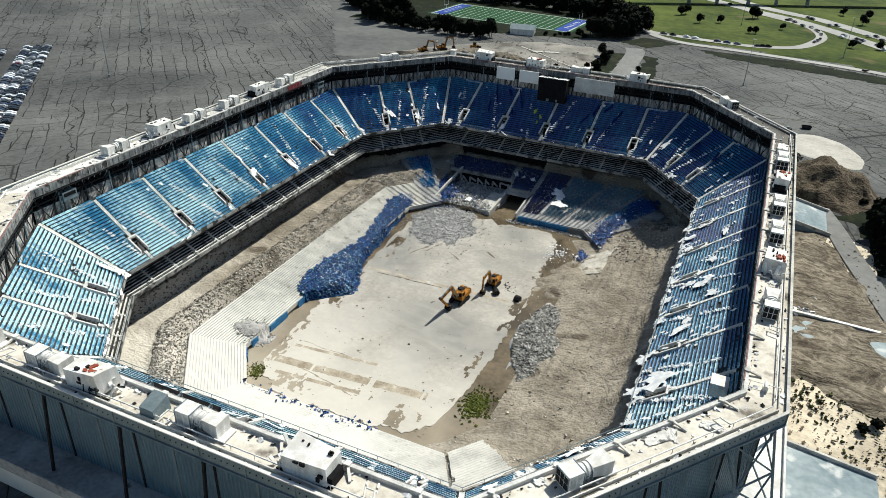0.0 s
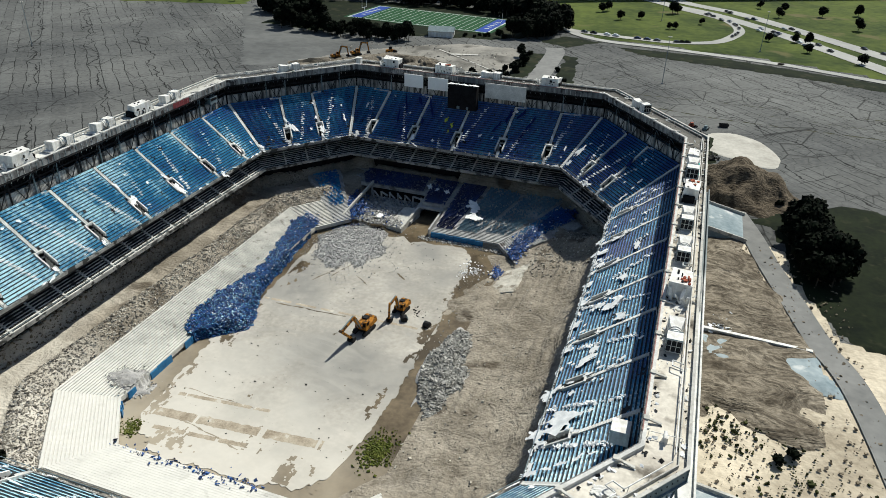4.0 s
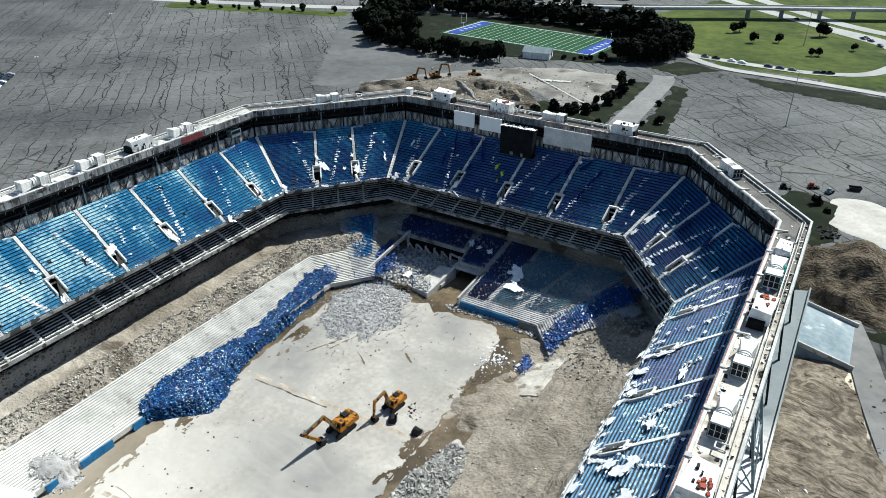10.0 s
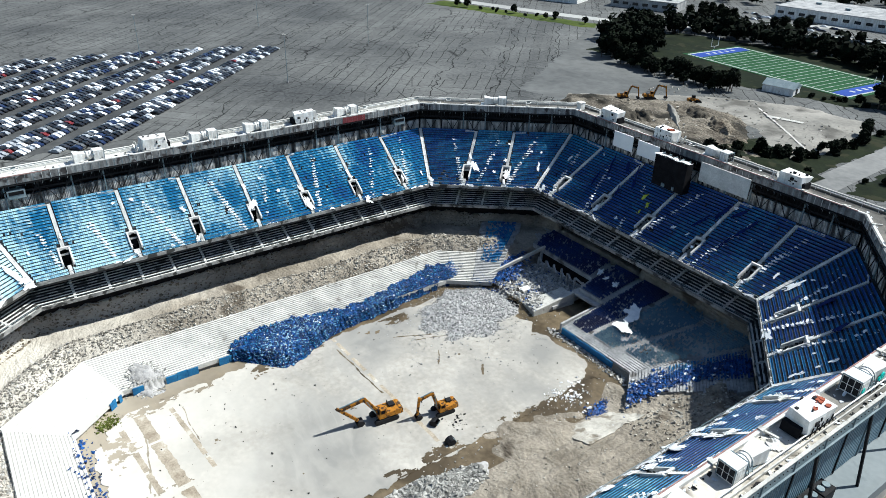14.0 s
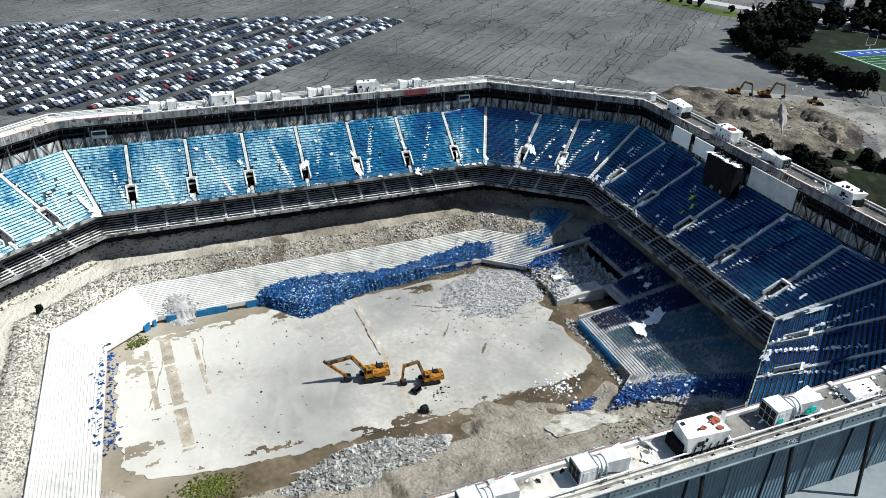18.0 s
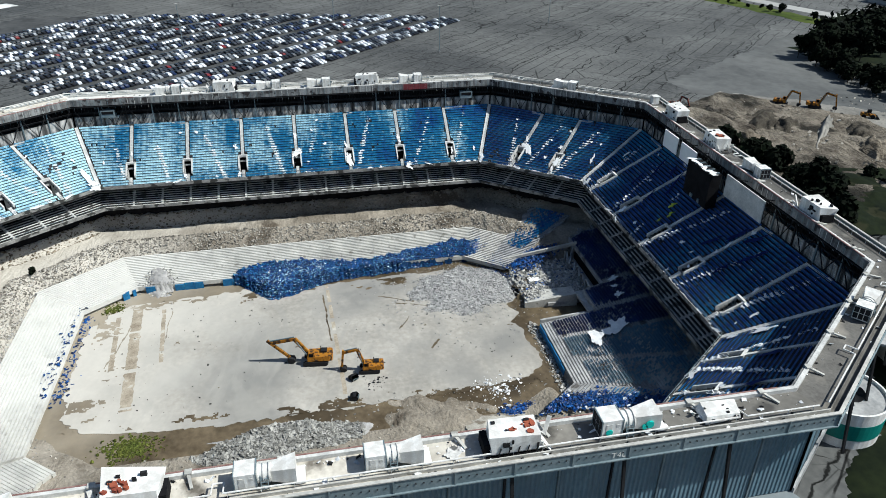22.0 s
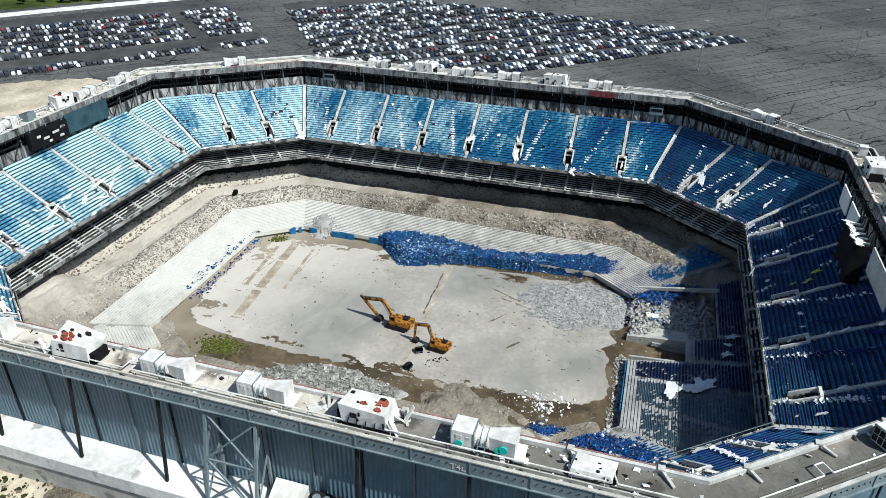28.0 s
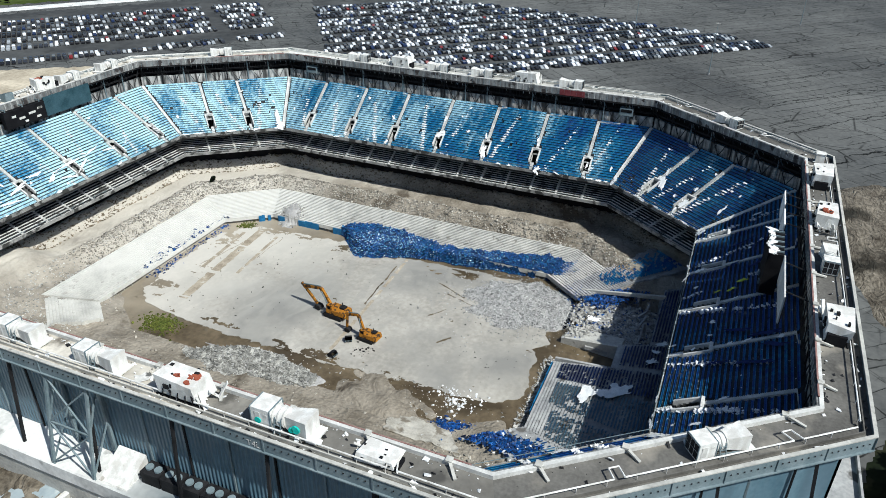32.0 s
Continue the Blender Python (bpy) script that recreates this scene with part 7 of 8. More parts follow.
def grove(poly_line, width, count, ks=(0.9, 1.5), kinds=(0, 1, 2, 3)):
    segs = list(zip(poly_line, poly_line[1:]))
    lens = [math.dist(a, b) for a, b in segs]
    for _ in range(count):
        a, b = r.choices(segs, lens)[0]
        t = r.random()
        x, y = a[0] + (b[0] - a[0]) * t + r.uniform(-width, width), a[1] + (b[1] - a[1]) * t + r.uniform(-width, width)
        plant(r.choice(kinds), x, y, r.uniform(*ks))


grove([(-178, 292), (-200, 330), (-232, 390)], 14, 50)
grove([(-172, 290), (-142, 284), (-116, 281), (-94, 290)], 7, 46, (0.7, 1.1))
grove([(-228, 402), (-170, 418), (-90, 414), (-20, 405)], 9, 38)
grove([(-250, 470), (-200, 480), (-150, 468), (-60, 440)], 14, 22, (0.8, 1.3))
grove([(-26, 330), (-14, 352), (-18, 392)], 13, 56, (0.9, 1.4))
grove([(-70, 318), (-38, 322)], 3, 8, (0.5, 0.8), (4, 2))
grove([(132, 80), (134, 60), (137, 40)], 5.5, 58, (0.75, 1.05))
for x, y, k in ((11, 457, 0.8), (14, 462, 0.9), (29, 429, 0.8), (44, 439, 0.7), (66, 476, 1.0), (70, 480, 0.9), (90, 439, 0.6), (68, 409, 0.6), (72, 411, 0.6), (137, 397, 0.7), (155, 402, 0.7), (163, 399, 0.9), (137, 539, 0.8), (157, 536, 0.8), (150, 500, 1.0), (185, 520, 1.0), (205, 470, 1.0), (215, 540, 1.1), (160, 370, 0.8), (190, 350, 0.9), (230, 420, 1.0)):
    plant(r.choice((0, 2)), x, y, k)
for x, y in ((126, 96), (122, 100), (-6, 236), (-8, 262), (16, 216), (14, 250), (-10, 282), (118, -40), (121, -37), (96, 162), (100, 156), (-2, 205), (22, 222)):
    plant(4, x, y, r.uniform(0.5, 1.0))
grove([(-400, 318), (-330, 342), (-280, 356)], 5, 14, (0.5, 0.9), (2, 4))
grove([(-130, -440), (-210, -408), (-310, -330)], 9, 26, (0.6, 1.1))
grove([(-62, 160), (-44, 174), (-26, 172), (-4, 164)], 6.5, 46, (0.8, 1.4), (4, 4, 2))
grove([(-34, 200), (-14, 212), (-12, 240), (-10, 282)], 4, 30, (0.5, 0.9), (4, 4, 2))
# bushes added to keep the chamfer ground near black
grove([(34, 148), (52, 142), (70, 134), (84, 124)], 6.5, 42, (0.8, 1.4), (4, 4, 2))
plant(4, -46, -85, 0.55, bank_z(-46, -85))
far = Soup()
for line, wide, count in (([(-236, 420), (-150, 428), (-60, 420), (-30, 412)], 13, 90), ([(-226, 330), (-250, 400)], 10, 40), ([(-700, 420), (-420, 520), (-260, 640), (-60, 760), (200, 860), (500, 840)], 40, 170), ([(-700, 420), (-650, 150), (-640, -200), (-560, -500)], 25, 90)):
    segs = list(zip(line, line[1:]))
    for _ in range(count):
        a, b = r.choice(segs)
        t = r.random()
        x, y, h = a[0] + (b[0] - a[0]) * t + r.uniform(-wide, wide), a[1] + (b[1] - a[1]) * t + r.uniform(-wide, wide), r.uniform(9, 16)
        for _ in range(46):
            v = Vector((r.gauss(0, 1), r.gauss(0, 1), r.gauss(0, 1))).normalized() * r.uniform(0.5, 1)
            p = Vector((x + v.x * h * 0.45, y + v.y * h * 0.45, OUT_Z + h * 0.55 + v.z * h * 0.45))
            e = Vector((r.gauss(0, 1), r.gauss(0, 1), r.gauss(0, 0.6))).normalized() * 2.4
            g = e.cross(v).normalized() * 1.8
            far.quad(p - e, p + g, p + e, p - g)
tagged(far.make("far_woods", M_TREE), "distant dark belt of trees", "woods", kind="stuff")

# ---- far buildings ----
for nm, x, y, w, d, h, a, m in (("factory", -165, 575, 130, 60, 9, 8, M_WHITE), ("office_building", -95, 610, 50, 40, 12, 8, M_CLAD), ("warehouse", -395, 420, 80, 26, 9, 22, M_WHITE), ("warehouse", -310, 470, 60, 30, 8, 22, M_CONC), ("factory", -480, 360, 90, 30, 8, 22, M_WHITE)):
    t = thing(nm, "long low flat-roofed pale building beyond the lot", "building", group="far buildings", at=pose(x, y, OUT_Z, 0, 0, a))
    s = Soup()
    s.box((0, 0, h / 2), (w, d, h))
    s.make("wall", m, t)
    s = Soup()
    s.box((0, 0, h + 0.2), (w + 1, d + 1, 0.5))
    s.make("roof", M_CONC, t)
    for i in range(int(w / 9)):
        s = Soup()
        s.box((-w / 2 + 5 + i * 9, -d / 2 - 0.05, h * 0.5), (5, 0.2, 2.4))
        s.make("window", M_GLASS, t)
    for i in range(4):
        s = Soup()
        s.box((-w / 3 + i * w / 4.5, d * 0.1 * (-1) ** i, h + 1.2), (4, 3, 1.6))
        s.make("roof_unit", M_STEEL, t)

# ---- parked cars in slanting rows ----
M_CAR = bpy.data.materials.new("car_paint")
M_CAR.use_nodes = True
_n, _l = M_CAR.node_tree.nodes, M_CAR.node_tree.links
_g, _r = _n.new("ShaderNodeNewGeometry"), _n.new("ShaderNodeValToRGB")
_r.color_ramp.interpolation = "CONSTANT"
for i, (q, c) in enumerate(((0.0, (0.012, 0.012, 0.014)), (0.3, (0.03, 0.032, 0.04)), (0.46, (0.1, 0.105, 0.11)), (0.6, (0.3, 0.32, 0.345)), (0.72, (0.68, 0.7, 0.73)), (0.91, (0.014, 0.025, 0.07)), (0.985, (0.16, 0.02, 0.02)))):
    e = _r.color_ramp.elements[i] if i < 2 else _r.color_ramp.elements.new(q)
    e.position, e.color = q, (*c, 1)
_l.new(_g.outputs["Random Per Island"], _r.inputs[0])
_l.new(_r.outputs[0], _n["Principled BSDF"].inputs["Base Color"])
_n["Principled BSDF"].inputs["Roughness"].default_value = 0.25
CAR = [(-2.45, 0.3), (-2.5, 0.9), (-1.8, 1.05), (-1.3, 1.6), (0.6, 1.6), (1.25, 1.08), (2.4, 0.9), (2.48, 0.3)]


def add_car(body, glass, x, y, a, z=None):
    z = OUT_Z if z is None else z
    c, q = math.cos(a), math.sin(a)
    put = lambda u, v, w: (x + u * c - v * q, y + u * q + v * c, z + w)
    k = len(body.v)
    for v in (-0.92, 0.92):
        body.v += [put(u, v * (0.82 if w > 1.2 else 1), w) for u, w in CAR]
    body.f += [tuple(k + i for i in reversed(range(8))), tuple(k + 8 + i for i in range(8))] + [(k + i, k + i + 1, k + i + 9, k + i + 8) for i in range(7)]
    for u0, w0, u1, w1 in ((-1.74, 1.02, -1.24, 1.48), (0.56, 1.49, 1.13, 1.06)):
        glass.quad(put(u0 - 0.02, -0.75, w0 + 0.03), put(u1, -0.7, w1 + 0.03), put(u1, 0.7, w1 + 0.03), put(u0 - 0.02, 0.75, w0 + 0.03))
    for v in (-1, 1):
        glass.quad(put(-1.5, v * 0.92, 1.08), put(0.9, v * 0.92, 1.08), put(0.45, v * 0.78, 1.44), put(-1.15, v * 0.78, 1.44))


def in_poly(x, y, poly):
    c = False
    for (ax, ay), (bx, by) in zip(poly, poly[1:] + poly[:1]):
        if (ay > y) != (by > y) and x < (bx - ax) * (y - ay) / (by - ay) + ax:
            c = not c
    return c


LOT_A = [(-317, 116), (-183, -22), (-186, -118), (-212, -134), (-322, -212), (-374, -178), (-358, -40), (-346, 30), (-334, 84)]
LOT_B = [(-211, -160), (-90, -254), (-60, -300), (-90, -390), (-185, -372), (-292, -290), (-298, -244)]
GAP = (Vector((-188, -182)), Vector((-258, -258)))
r = random.Random(15)
body, glass = Soup(), Soup()


def park(poly, start, u, n, rows, gap=None):
    """Cars side by side in rows along u; rows are offsets along n."""
    for k, off in enumerate(rows):
        for i in range(-140, 160):
            p = start + n * off + u * (i * 2.72)
            if not in_poly(p.x, p.y, poly) or noise.noise(Vector((p.x * 0.02, p.y * 0.02, k * 0.5))) < -0.66 or r.random() > 0.97:
                continue
            if gap:
                e = (gap[1] - gap[0]).normalized()
                if abs((p - gap[0]).cross(e)) < 4.0:
                    continue
            add_car(body, glass, p.x + r.uniform(-0.15, 0.15), p.y + r.uniform(-0.2, 0.2), math.atan2(n.y, n.x) + (math.pi if r.random() < 0.5 else 0) + r.uniform(-0.03, 0.03))


M_CARLOT = mat("car_lot_asphalt", (0.036, 0.038, 0.04), (0.088, 0.09, 0.09), 0.03, 0.9, 0.1, spots=(0.028, 0.028, 0.028), spot_scale=0.08, spot_cut=0.58, spot_soft=0.15)
outline_patch("car_lot", "darker worn asphalt under the parked cars", LOT_A, M_CARLOT, 0.035, 0.02, 0.05, 4.0)
outline_patch("car_lot", "darker worn asphalt under the parked cars", LOT_B, M_CARLOT, 0.035, 0.02, 0.05, 4.0)
UA, NA = Vector((-0.69, 0.724)), Vector((-0.724, -0.69))
park(LOT_A, Vector((-190, -14)), UA, NA, [9.3 + 23 * k + h for k in range(-1, 9) for h in (-5.4, 0, 5.4)])
UB, NB = Vector((-0.774, 0.633)), Vector((-0.633, -0.774))
park(LOT_B, Vector((-95, -258)), UB, NB, [o + h for o in (3, 36, 54, 72, 90, 108) for h in (-2.65, 2.65)], GAP)
cars = tagged(body.make("parked_cars", M_CAR), "rows of parked cars, mostly dark and white", "cars", kind="stuff")
tagged(glass.make("car_windows", M_GLASS, cars), kind="stuff")
body, glass = Soup(), Soup()
for i in range(26):
    p = RAMP[min(len(RAMP) - 2, int(r.random() * len(RAMP)))]
    j = RAMP.index(p)
    q = RAMP[min(len(RAMP) - 1, j + 1)] - p
    add_car(body, glass, p.x, p.y, math.atan2(q.y, q.x), OUT_Z + 0.42)
for i in range(24):
    t = r.random()
    off = r.choice((-4, 3, 20, 26))
    a, b = Vector((69, 512)), Vector((165, 399))
    p = a.lerp(b, t * 1.3)
    w = (b - a).normalized()
    p += Vector((-w.y, w.x)) * off * 1.0
    add_car(body, glass, p.x, p.y, math.atan2(w.y, w.x), OUT_Z + 0.46)
for i in range(40):
    add_car(body, glass, -250 + r.uniform(0, 90), 480 + r.uniform(0, 50), 0.2)
cars = tagged(body.make("moving_cars", M_CAR), "cars on the distant roads", "cars", kind="stuff")
tagged(glass.make("car_windows", M_GLASS, cars), kind="stuff")

# ---- light poles ----
for x, y, h in ((74, 250, 26), (-236, 84, 26), (-264, -60, 26), (-300, 172, 26), (-390, 130, 26), (60, 440, 26), (130, 360, 26), (-330, 30, 26), (-190, 300, 18)):
    t = thing("light_pole", "tall thin grey lamp pole", "lamp pole", group="light poles", at=pose(x, y, OUT_Z))
    s = Soup()
    s.tube((0, 0, 0), (0, 0, h), 0.22, 6, 0.12)
    s.make("mast", M_STEEL, t)
    s = Soup()
    for k in range(4):
        a = k * math.pi / 2
        s.box((math.cos(a) * 0.8, math.sin(a) * 0.8, h), (0.6, 0.6, 0.3))
    s.make("lamp_head", M_PALE, t)
    s = Soup()
    s.tube((0, 0, 0), (0, 0, 0.9), 0.5, 8)
    s.make("footing", M_CONC, t)

# ---- heaps, walls and structures close round the stadium ----
mound("earth_pile", "large ridged brown earth pile beside the stadium", 113, 108, 18, 23, 20, 10, M_PILE, OUT_Z, 0.5, 3, 70, "earth pile")
M_SANDW = mat("washed_sand", (0.33, 0.315, 0.28), (0.5, 0.48, 0.435), 0.1, 0.95, 0.4)
outline_patch("white_sand", "pale washed sand spread on the lot", [tuple(p) for p in curve([(100, 148), (101, 170), (113, 175), (124, 165), (130, 147), (125, 136), (112, 141), (100, 148)], 5)][:-1], M_SANDW, 0.15, 0.4, 0.08, 0.8, edge=1.2)
w = thing("low_wall", "long low pale concrete retaining wall", "wall")
s = Soup()
s.beam((98, 4.4, 23.0), (128.5, 3.4, 22.8), 0.7, 2.6)
s.make("body", M_PALE, w)
s = Soup()
s.beam((98, 4.4, 24.4), (128.5, 3.4, 24.2), 1.0, 0.25)
s.make("coping", M_WHITE, w)
w = thing("loading_ramp", "pale blue-grey concrete loading ramp", "ramp")
s = Soup()
s.hexa([Vector(p) for p in ((100, 62, 22), (114, 62, 22), (114, 83, 22), (100, 83, 22), (100, 62, 26.5), (114, 62, 23.4), (114, 83, 23.4), (100, 83, 26.5))])
s.make("slab", M_RAMPC, w)
for y in (62, 83):
    s = Soup()
    s.beam((100, y, 26.8), (114.2, y, 23.8), 0.4, 1.2)
    s.make("kerb", M_PALE, w)
w = thing("entry_roof", "large flat pale blue-grey entry roof", "roof")
s = Soup()
s.hexa([Vector(p) for p in ((86, -100, 27.2), (118, -104, 27.2), (118, -60, 27.2), (99, -57, 27.2), (86, -100, 28.0), (118, -104, 28.0), (118, -60, 28.0), (99, -57, 28.0))])
s.make("slab", M_RAMPC, w)
s = Soup()
s.beam((99, -57, 28.3), (118, -60, 28.3), 0.6, 1.0)
s.make("edge", M_PALE, w)
for x, y in ((102, -62), (115, -63), (115, -98), (100, -97)):
    s = Soup()
    s.box((x, y, 25), (0.8, 0.8, 4.6))
    s.make("post", M_CONC, w)
# truss towers on the east ledge and the chamfers
for side, v in ((0, 7.0), (7, None)):
    f = along(side, v) if v is not None else 0.9
    run = (octo(24)[side] - octo(24)[(side + 1) % 8]).length
    t = thing("truss_tower", "grey braced steel tower under the ring", "truss", group="truss towers")
    P = lambda df, d, z: pt(side, f + df / run, d, z)
    L = {}
    for a in (-4.5, 4.5):
        for d0, d1 in ((24.4, 24.4), (30.0, 26.4)):
            s = Soup()
            s.beam(P(a, d0, 30.0), P(a, d1, 47.8), 0.45)
            s.make("leg", M_STEEL, t)
    for z0, z1 in ((30.4, 38.5), (38.5, 47)):
        s = Soup()
        d0, d1 = 30.0 - 3.6 * (z0 - 30) / 18, 30.0 - 3.6 * (z1 - 30) / 18
        s.beam(P(-4.5, d0, z0), P(4.5, d1, z1), 0.28)
        s.beam(P(4.5, d0, z0), P(-4.5, d1, z1), 0.28)
        s.beam(P(-4.5, d1, z1), P(4.5, d1, z1), 0.28)
        for a in (-4.5, 4.5):
            s.beam(P(a, d0, z0), P(a, 24.4, z1), 0.24)
        s.make("brace", M_STEEL, t)
t = thing("stair_tower_box", "pale slanted concrete stair enclosure", "enclosure")
s = Soup()
s.hexa([Vector(p) for p in ((94.2, 12.5, 23), (102.0, 12.5, 23), (102.0, 18.5, 23), (94.2, 18.5, 23), (94.2, 12.5, 33.2), (99.6, 12.5, 30.2), (99.6, 18.5, 30.2), (94.2, 18.5, 33.2))])
s.make("body", M_WHITE, t)
t = thing("roof_machines", "row of dark grey cooling machines on the ledge", "machines")
for i in range(5):
    s = Soup()
    s.box((95.7, 21.5 + i * 4.2, 31.3), (2.8, 3.8, 2.6))
    b = s.make("unit", M_DSTEEL, t)
    s = Soup()
    for k in (-0.9, 0.9):
        s.tube((95.7, 21.5 + i * 4.2 + k, 32.6), (95.7, 21.5 + i * 4.2 + k, 32.9), 0.7, 12)
    s.make("fan_ring", M_STEEL, b)
scatter("wall_scrap", "tangle of pale scrap metal on the sand", lambda r: (106 + r.gauss(0, 1.8), 10 + r.gauss(0, 2.6), OUT_Z + 0.6), 160, 0.3, 1.8, M_SCRAP, 71, 0.25)
# round stair drum at the northeast chamfer
t = thing("stair_drum", "white round concrete stair drum with a green band", "stair tower")
cx, cy = 74.3, 107.0
s = Soup()
s.tube((cx, cy, OUT_Z - 0.5), (cx, cy, 31.0), 7.8, 48)
s.make("body", M_WHITE, t)
s = Soup()
s.tube((cx, cy, 25.2), (cx, cy, 28.9), 7.86, 48)
s.make("band", M_TEAL, t)
s = Soup()
s.tube((cx, cy, 31.0), (cx, cy, 31.06), 7.4, 48)
s.make("roof", M_CONC, t)
s = Soup()
for i in range(48):
    a, b = 2 * math.pi * i / 48, 2 * math.pi * (i + 1) / 48
    s.hexa([Vector((cx + q * math.cos(k), cy + q * math.sin(k), z)) for z in (31.0, 31.7) for q, k in ((7.4, a), (7.8, a), (7.8, b), (7.4, b))])
s.make("parapet", M_WHITE, t)
dish = thing("satellite_dish", "black mesh satellite dish on a short mast", "dish")
s = Soup()
s.tube((cx + 2.5, cy - 0.6, 31.0), (cx + 2.5, cy - 0.6, 32.4), 0.12, 6)
s.make("mast", M_DSTEEL, dish)
s = Soup()
dm = Matrix.Translation((cx + 2.5, cy - 0.6, 32.9)) @ Euler((radians(55), 0, radians(60))).to_matrix().to_4x4()
K = 20
s.v = [tuple(dm @ Vector((0, 0, 0)))]
for q, z in ((0.6, 0.08), (1.2, 0.34), (1.6, 0.6)):
    s.v += [tuple(dm @ Vector((q * math.cos(2 * math.pi * i / K), q * math.sin(2 * math.pi * i / K), z))) for i in range(K)]
s.f = [(0, 1 + i, 1 + (i + 1) % K) for i in range(K)] + [(1 + o + i, 1 + o + K + i, 1 + o + K + (i + 1) % K, 1 + o + (i + 1) % K) for o in (0, K) for i in range(K)]
s.make("bowl", M_DSTEEL, dish)
# painted letters on the east fascia
txt = bpy.data.curves.new("fascia_text", "FONT")
txt.body, txt.size, txt.extrude = "T4L", 1.5, 0.01
txt.materials.append(M_WHITE)
lab = new("painted_letters", txt)
lab.matrix_basis = Matrix.Translation((96.9, 43.6, 48.3)) @ Euler((radians(90), 0, radians(90))).to_matrix().to_4x4()
tagged(lab, "white sprayed letters on the steel fascia", "letters")

M_YARDWEED = mat("scrub", (0.012, 0.018, 0.006), (0.05, 0.055, 0.02), 0.8, 0.95, 0.2, island=0.4)
# weedy joint lines, machines and rubble on the north lots
M_WEEDLINE = mat("weedy_joint", (0.02, 0.022, 0.012), (0.06, 0.06, 0.035), 0.4, 0.95, 0.4)
r = random.Random(88)
for i, (line, w) in enumerate((([(58, 222), (103, 225), (158, 226), (300, 228)], 0.9), ([(73, 202), (104, 196), (155, 195), (300, 192)], 1.1), ([(74, 201), (84, 188)], 0.6), ([(60, 222), (66, 208)], 0.6), ([(40, 246), (62, 262), (70, 258)], 0.5), ([(95, 250), (120, 262), (160, 264)], 0.4), ([(120, 212), (180, 208)], 0.5))):
    s = Soup()
    for a, b in zip(line, line[1:]):
        a, b = Vector((*a, OUT_Z + 0.012)), Vector((*b, OUT_Z + 0.012))
        e = (b - a).normalized()
        o = Vector((-e.y, e.x, 0))
        K = max(2, int((b - a).length / 1.3))
        rim = []
        for k in range(K + 1):
            c = a.lerp(b, k / K)
            h = w * max(0.04, 0.3 + 0.9 * noise.noise(Vector((c.x * 0.25, c.y * 0.25, i))))
            rim.append((c - o * h, c + o * h))
        for p, q in zip(rim, rim[1:]):
            s.quad(p[0], q[0], q[1], p[1])
    tagged(s.make("weed_line", M_WEEDLINE), "dark weedy joint line across the old lot", "weeds", kind="structure")
for i, (nm, lab, x, y, rx, ry, a, h, m) in enumerate((("earth_heap", "dark ridge of dug earth and rubble", -88, 206, 13, 5, -42, 3.4, M_DARKEARTH), ("earth_heap", "dark ridge of dug earth and rubble", -74, 232, 16, 5.5, -38, 3.0, M_DARKEARTH), ("earth_heap", "brown heap of dug earth", -57, 224, 12, 6.5, -30, 4.4, M_TRACK), ("earth_heap", "steep pale brown heap of dug earth", -68, 176, 17, 8, -32, 6.0, M_TRACK), ("earth_heap", "brown heap of dug earth", -38, 210, 8, 5, 10, 3.4, M_TRACK), ("earth_heap", "long brown ridge of dug earth", -106, 186, 15, 5, 32, 3.6, M_RIDGE), ("earth_heap", "dark slope of dug earth", -94, 199, 19, 7, -40, 3.2, M_DARKEARTH), ("haul_track", "pale packed earth track across the yard", -82, 221, 25, 2.8, -43, 3.0, M_YARDGREY))):
    mound(nm, lab, x, y, rx, ry, a, h, m, OUT_Z + 0.3, 0.7, 61 + i, 40, "earth")
strip("yard_kerb", "long pale concrete kerb left in the ground", [(-67, 271), (-40, 250), (-11, 226)], 1.0, M_PALE, 0.6, category="kerb")
strip("slab_remnant", "broken pale slab left in the washed ground", [(-56, 262), (-40, 267)], 3.2, M_PALE, 0.65, category="slab")
t = thing("wheel_loader", "old dark yellow wheel loader on the yard", "loader", at=pose(-92, 250, OUT_Z + 0.3, 0, 0, 60))
s = Soup()
s.hexa([Vector(p) for p in ((-3.4, -1.1, 0.9), (0.4, -1.1, 0.9), (0.4, 1.1, 0.9), (-3.4, 1.1, 0.9), (-3.2, -1.0, 2.2), (0.2, -1.0, 2.5), (0.2, 1.0, 2.5), (-3.2, 1.0, 2.2))])
s.box((1.4, 0, 1.2), (2.2, 1.2, 0.8))
s.make("body", M_YELLOW, t)
s = Soup()
s.box((-0.2, 0, 3.0), (1.5, 1.5, 1.3))
s.box((-0.2, 0, 3.7), (1.8, 1.8, 0.12))
s.make("cab", M_DSTEEL, t)
for px in (-2.2, 1.5):
    for py in (-1.25, 1.25):
        s = Soup()
        s.tube((px, py - 0.3, 0.85), (px, py + 0.3, 0.85), 0.85, 16)
        s.make("wheel", M_BLACK, t)
s = Soup()
for py in (-0.7, 0.7):
    s.beam((0.8, py, 2.1), (3.4, py, 0.9), 0.22)
s.make("arm", M_YELLOW, t)
s = Soup()
s.hexa([Vector(p) for p in ((3.2, -1.5, 0.1), (4.4, -1.5, 0.1), (4.4, 1.5, 0.1), (3.2, 1.5, 0.1), (3.1, -1.5, 1.3), (3.5, -1.5, 1.3), (3.5, 1.5, 1.3), (3.1, 1.5, 1.3))])
s.make("bucket", M_DSTEEL, t)
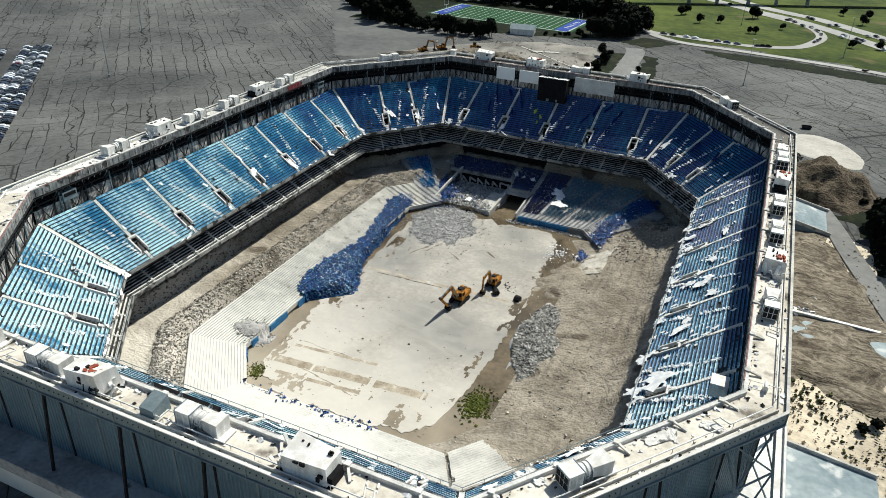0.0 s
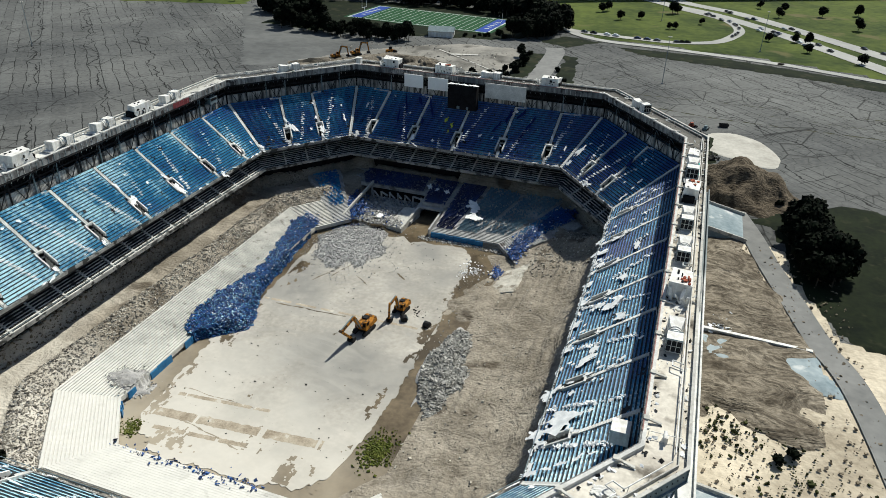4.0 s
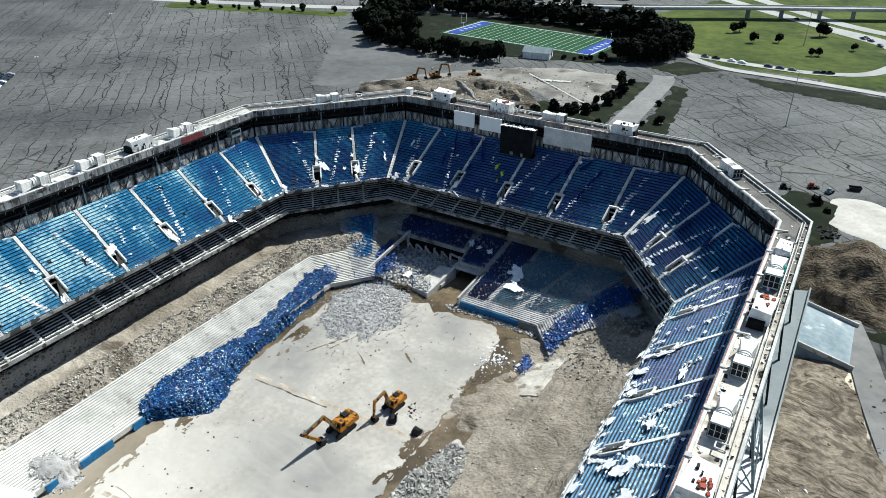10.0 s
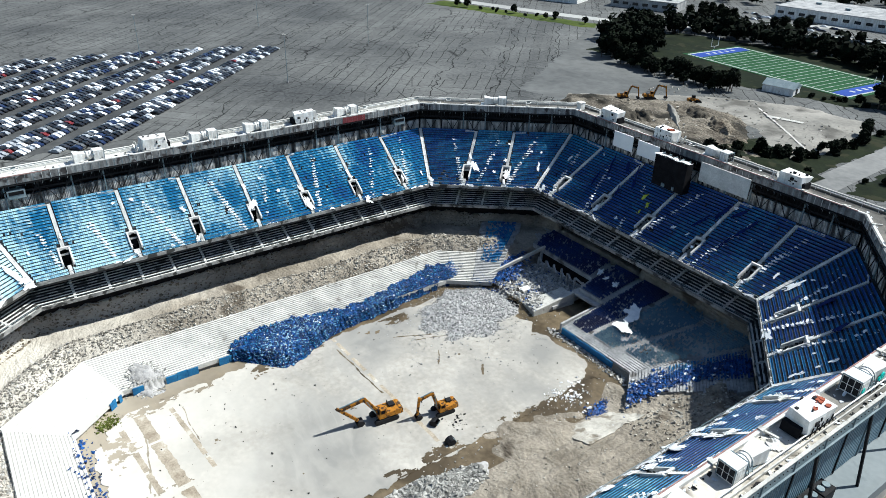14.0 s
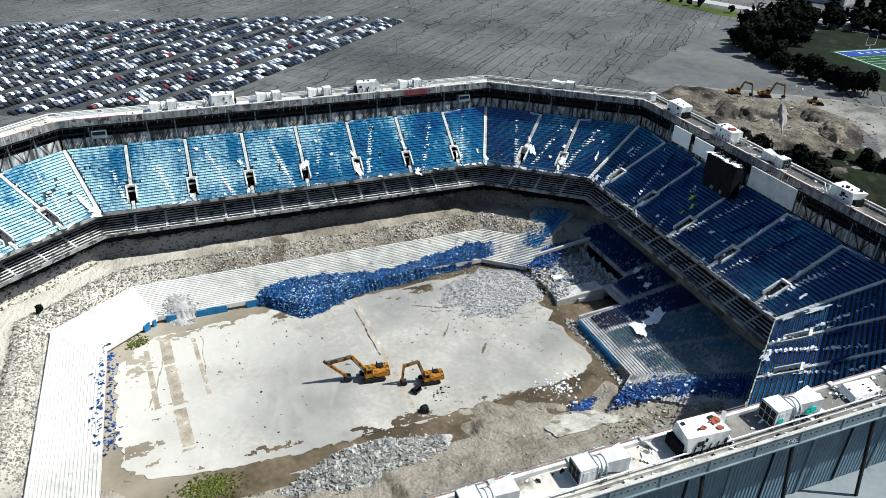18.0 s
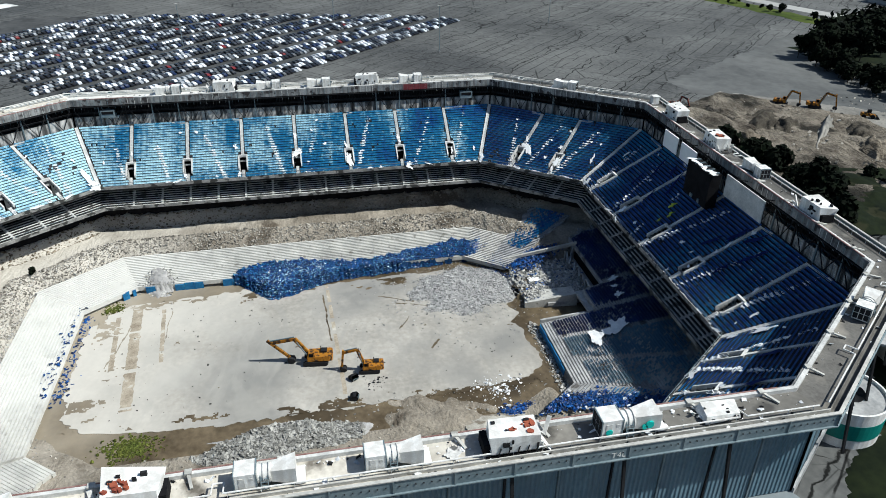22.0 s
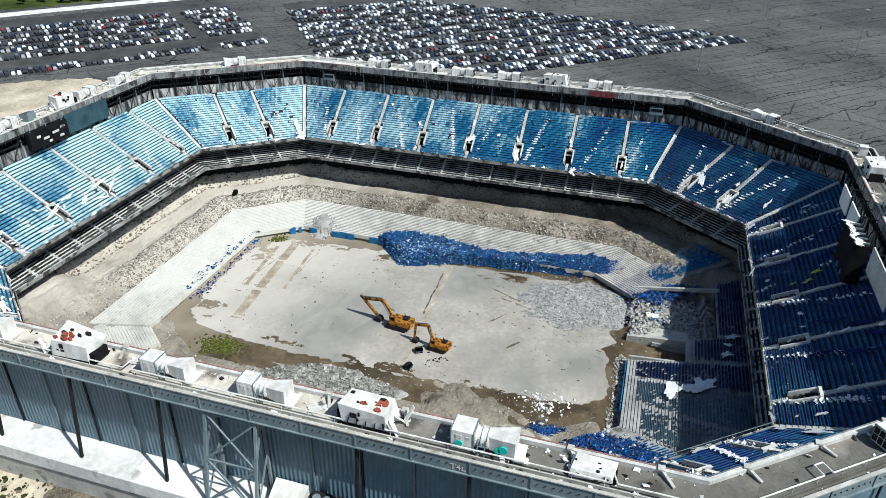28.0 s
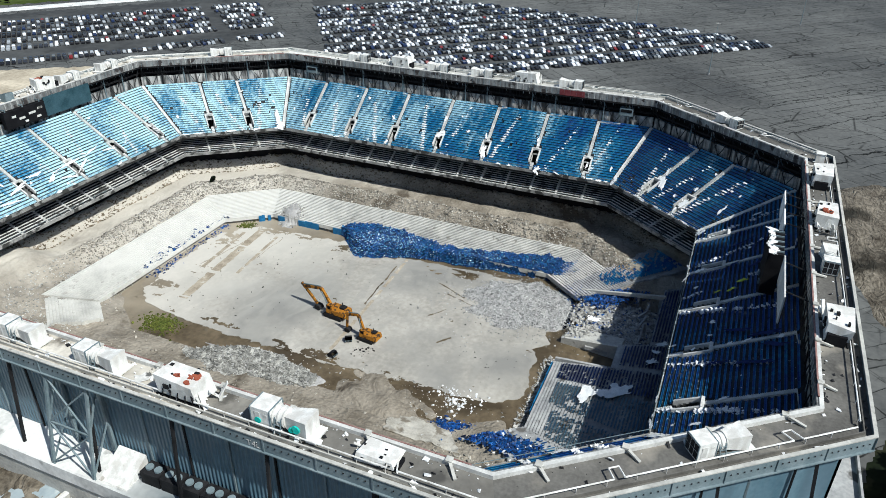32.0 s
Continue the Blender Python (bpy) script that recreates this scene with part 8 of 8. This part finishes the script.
scatter("yard_rubble", "broken concrete lumps on the torn earth", lambda r: (r.uniform(-120, -15), r.uniform(170, 275), OUT_Z + 1.6), 500, 0.25, 1.2, M_RIDGEBITS, 91, 0.5)
scatter("drum_scrap", "dark scrap at the foot of the pile", lambda r: (102 + r.gauss(0, 1.6), 138 + r.gauss(0, 2.0), OUT_Z + 0.5), 120, 0.3, 1.6, M_DARKC, 92, 0.3)
for x, y, a, m, lab in ((93, 178, 20, M_RED, "small red skid loader parked on the lot"), (99, 176, 70, M_STEEL, "small grey skid loader parked on the lot"), (84, 172, 10, M_DSTEEL, "small dark skid loader parked on the lot")):
    t = thing("skid_loader", lab, "loader", group="small loaders", at=pose(x, y, OUT_Z, 0, 0, a))
    s = Soup()
    s.hexa([Vector(p) for p in ((-1.6, -0.9, 0.4), (1.0, -0.9, 0.4), (1.0, 0.9, 0.4), (-1.6, 0.9, 0.4), (-1.5, -0.9, 1.3), (0.6, -0.9, 1.2), (0.6, 0.9, 1.2), (-1.5, 0.9, 1.3))])
    s.box((-0.4, 0, 1.7), (1.3, 1.2, 1.0))
    s.make("body", m, t)
    for px in (-1.0, 0.6):
        for py in (-1.0, 1.0):
            s = Soup()
            s.tube((px, py - 0.15, 0.45), (px, py + 0.15, 0.45), 0.45, 12)
            s.make("wheel", M_BLACK, t)
    s = Soup()
    for py in (-0.95, 0.95):
        s.beam((-1.4, py, 1.5), (1.5, py, 0.7), 0.18)
    s.box((1.9, 0, 0.5), (0.8, 2.0, 0.6))
    s.make("bucket_arm", M_DSTEEL, t)
t = thing("skip", "open dark steel skip on the lot", "skip", at=pose(107, 184, OUT_Z, 0, 0, 15))
s = Soup()
for y in (-1.2, 1.2):
    s.hexa([Vector(p) for p in ((-1.6, y - 0.06, 0), (1.6, y - 0.06, 0), (1.6, y + 0.06, 0), (-1.6, y + 0.06, 0), (-2.2, y - 0.06, 1.5), (2.2, y - 0.06, 1.5), (2.2, y + 0.06, 1.5), (-2.2, y + 0.06, 1.5))])
s.box((0, 0, 0.1), (3.2, 2.4, 0.2))
s.hexa([Vector(p) for p in ((-1.6, -1.2, 0), (-1.5, -1.2, 0), (-1.5, 1.2, 0), (-1.6, 1.2, 0), (-2.2, -1.2, 1.5), (-2.1, -1.2, 1.5), (-2.1, 1.2, 1.5), (-2.2, 1.2, 1.5))])
s.hexa([Vector(p) for p in ((1.5, -1.2, 0), (1.6, -1.2, 0), (1.6, 1.2, 0), (1.5, 1.2, 0), (2.1, -1.2, 1.5), (2.2, -1.2, 1.5), (2.2, 1.2, 1.5), (2.1, 1.2, 1.5))])
s.make("shell", M_DSTEEL, t)

for i, (x, y, w, h, n) in enumerate(((110, -34, 4, 4, 700), (120, -48, 5, 6, 900), (107, -58, 4, 5, 600), (104, -36, 2, 6, 400), (132, -62, 6, 12, 1200))):
    scatter("yard_weeds", "dark scrubby weeds on the sandy yard", lambda r: (x + r.gauss(0, w), y + r.gauss(0, h), OUT_Z + 0.4), n // 5, 0.15, 0.8, M_YARDWEED, 120 + i, 0.8, "weeds")
scatter("yard_lumps", "clods and stones on the sandy yard", lambda r: (r.uniform(99, 140), r.uniform(-100, 60), OUT_Z + 0.45), 1500, 0.15, 0.8, M_BROWNBITS, 131)
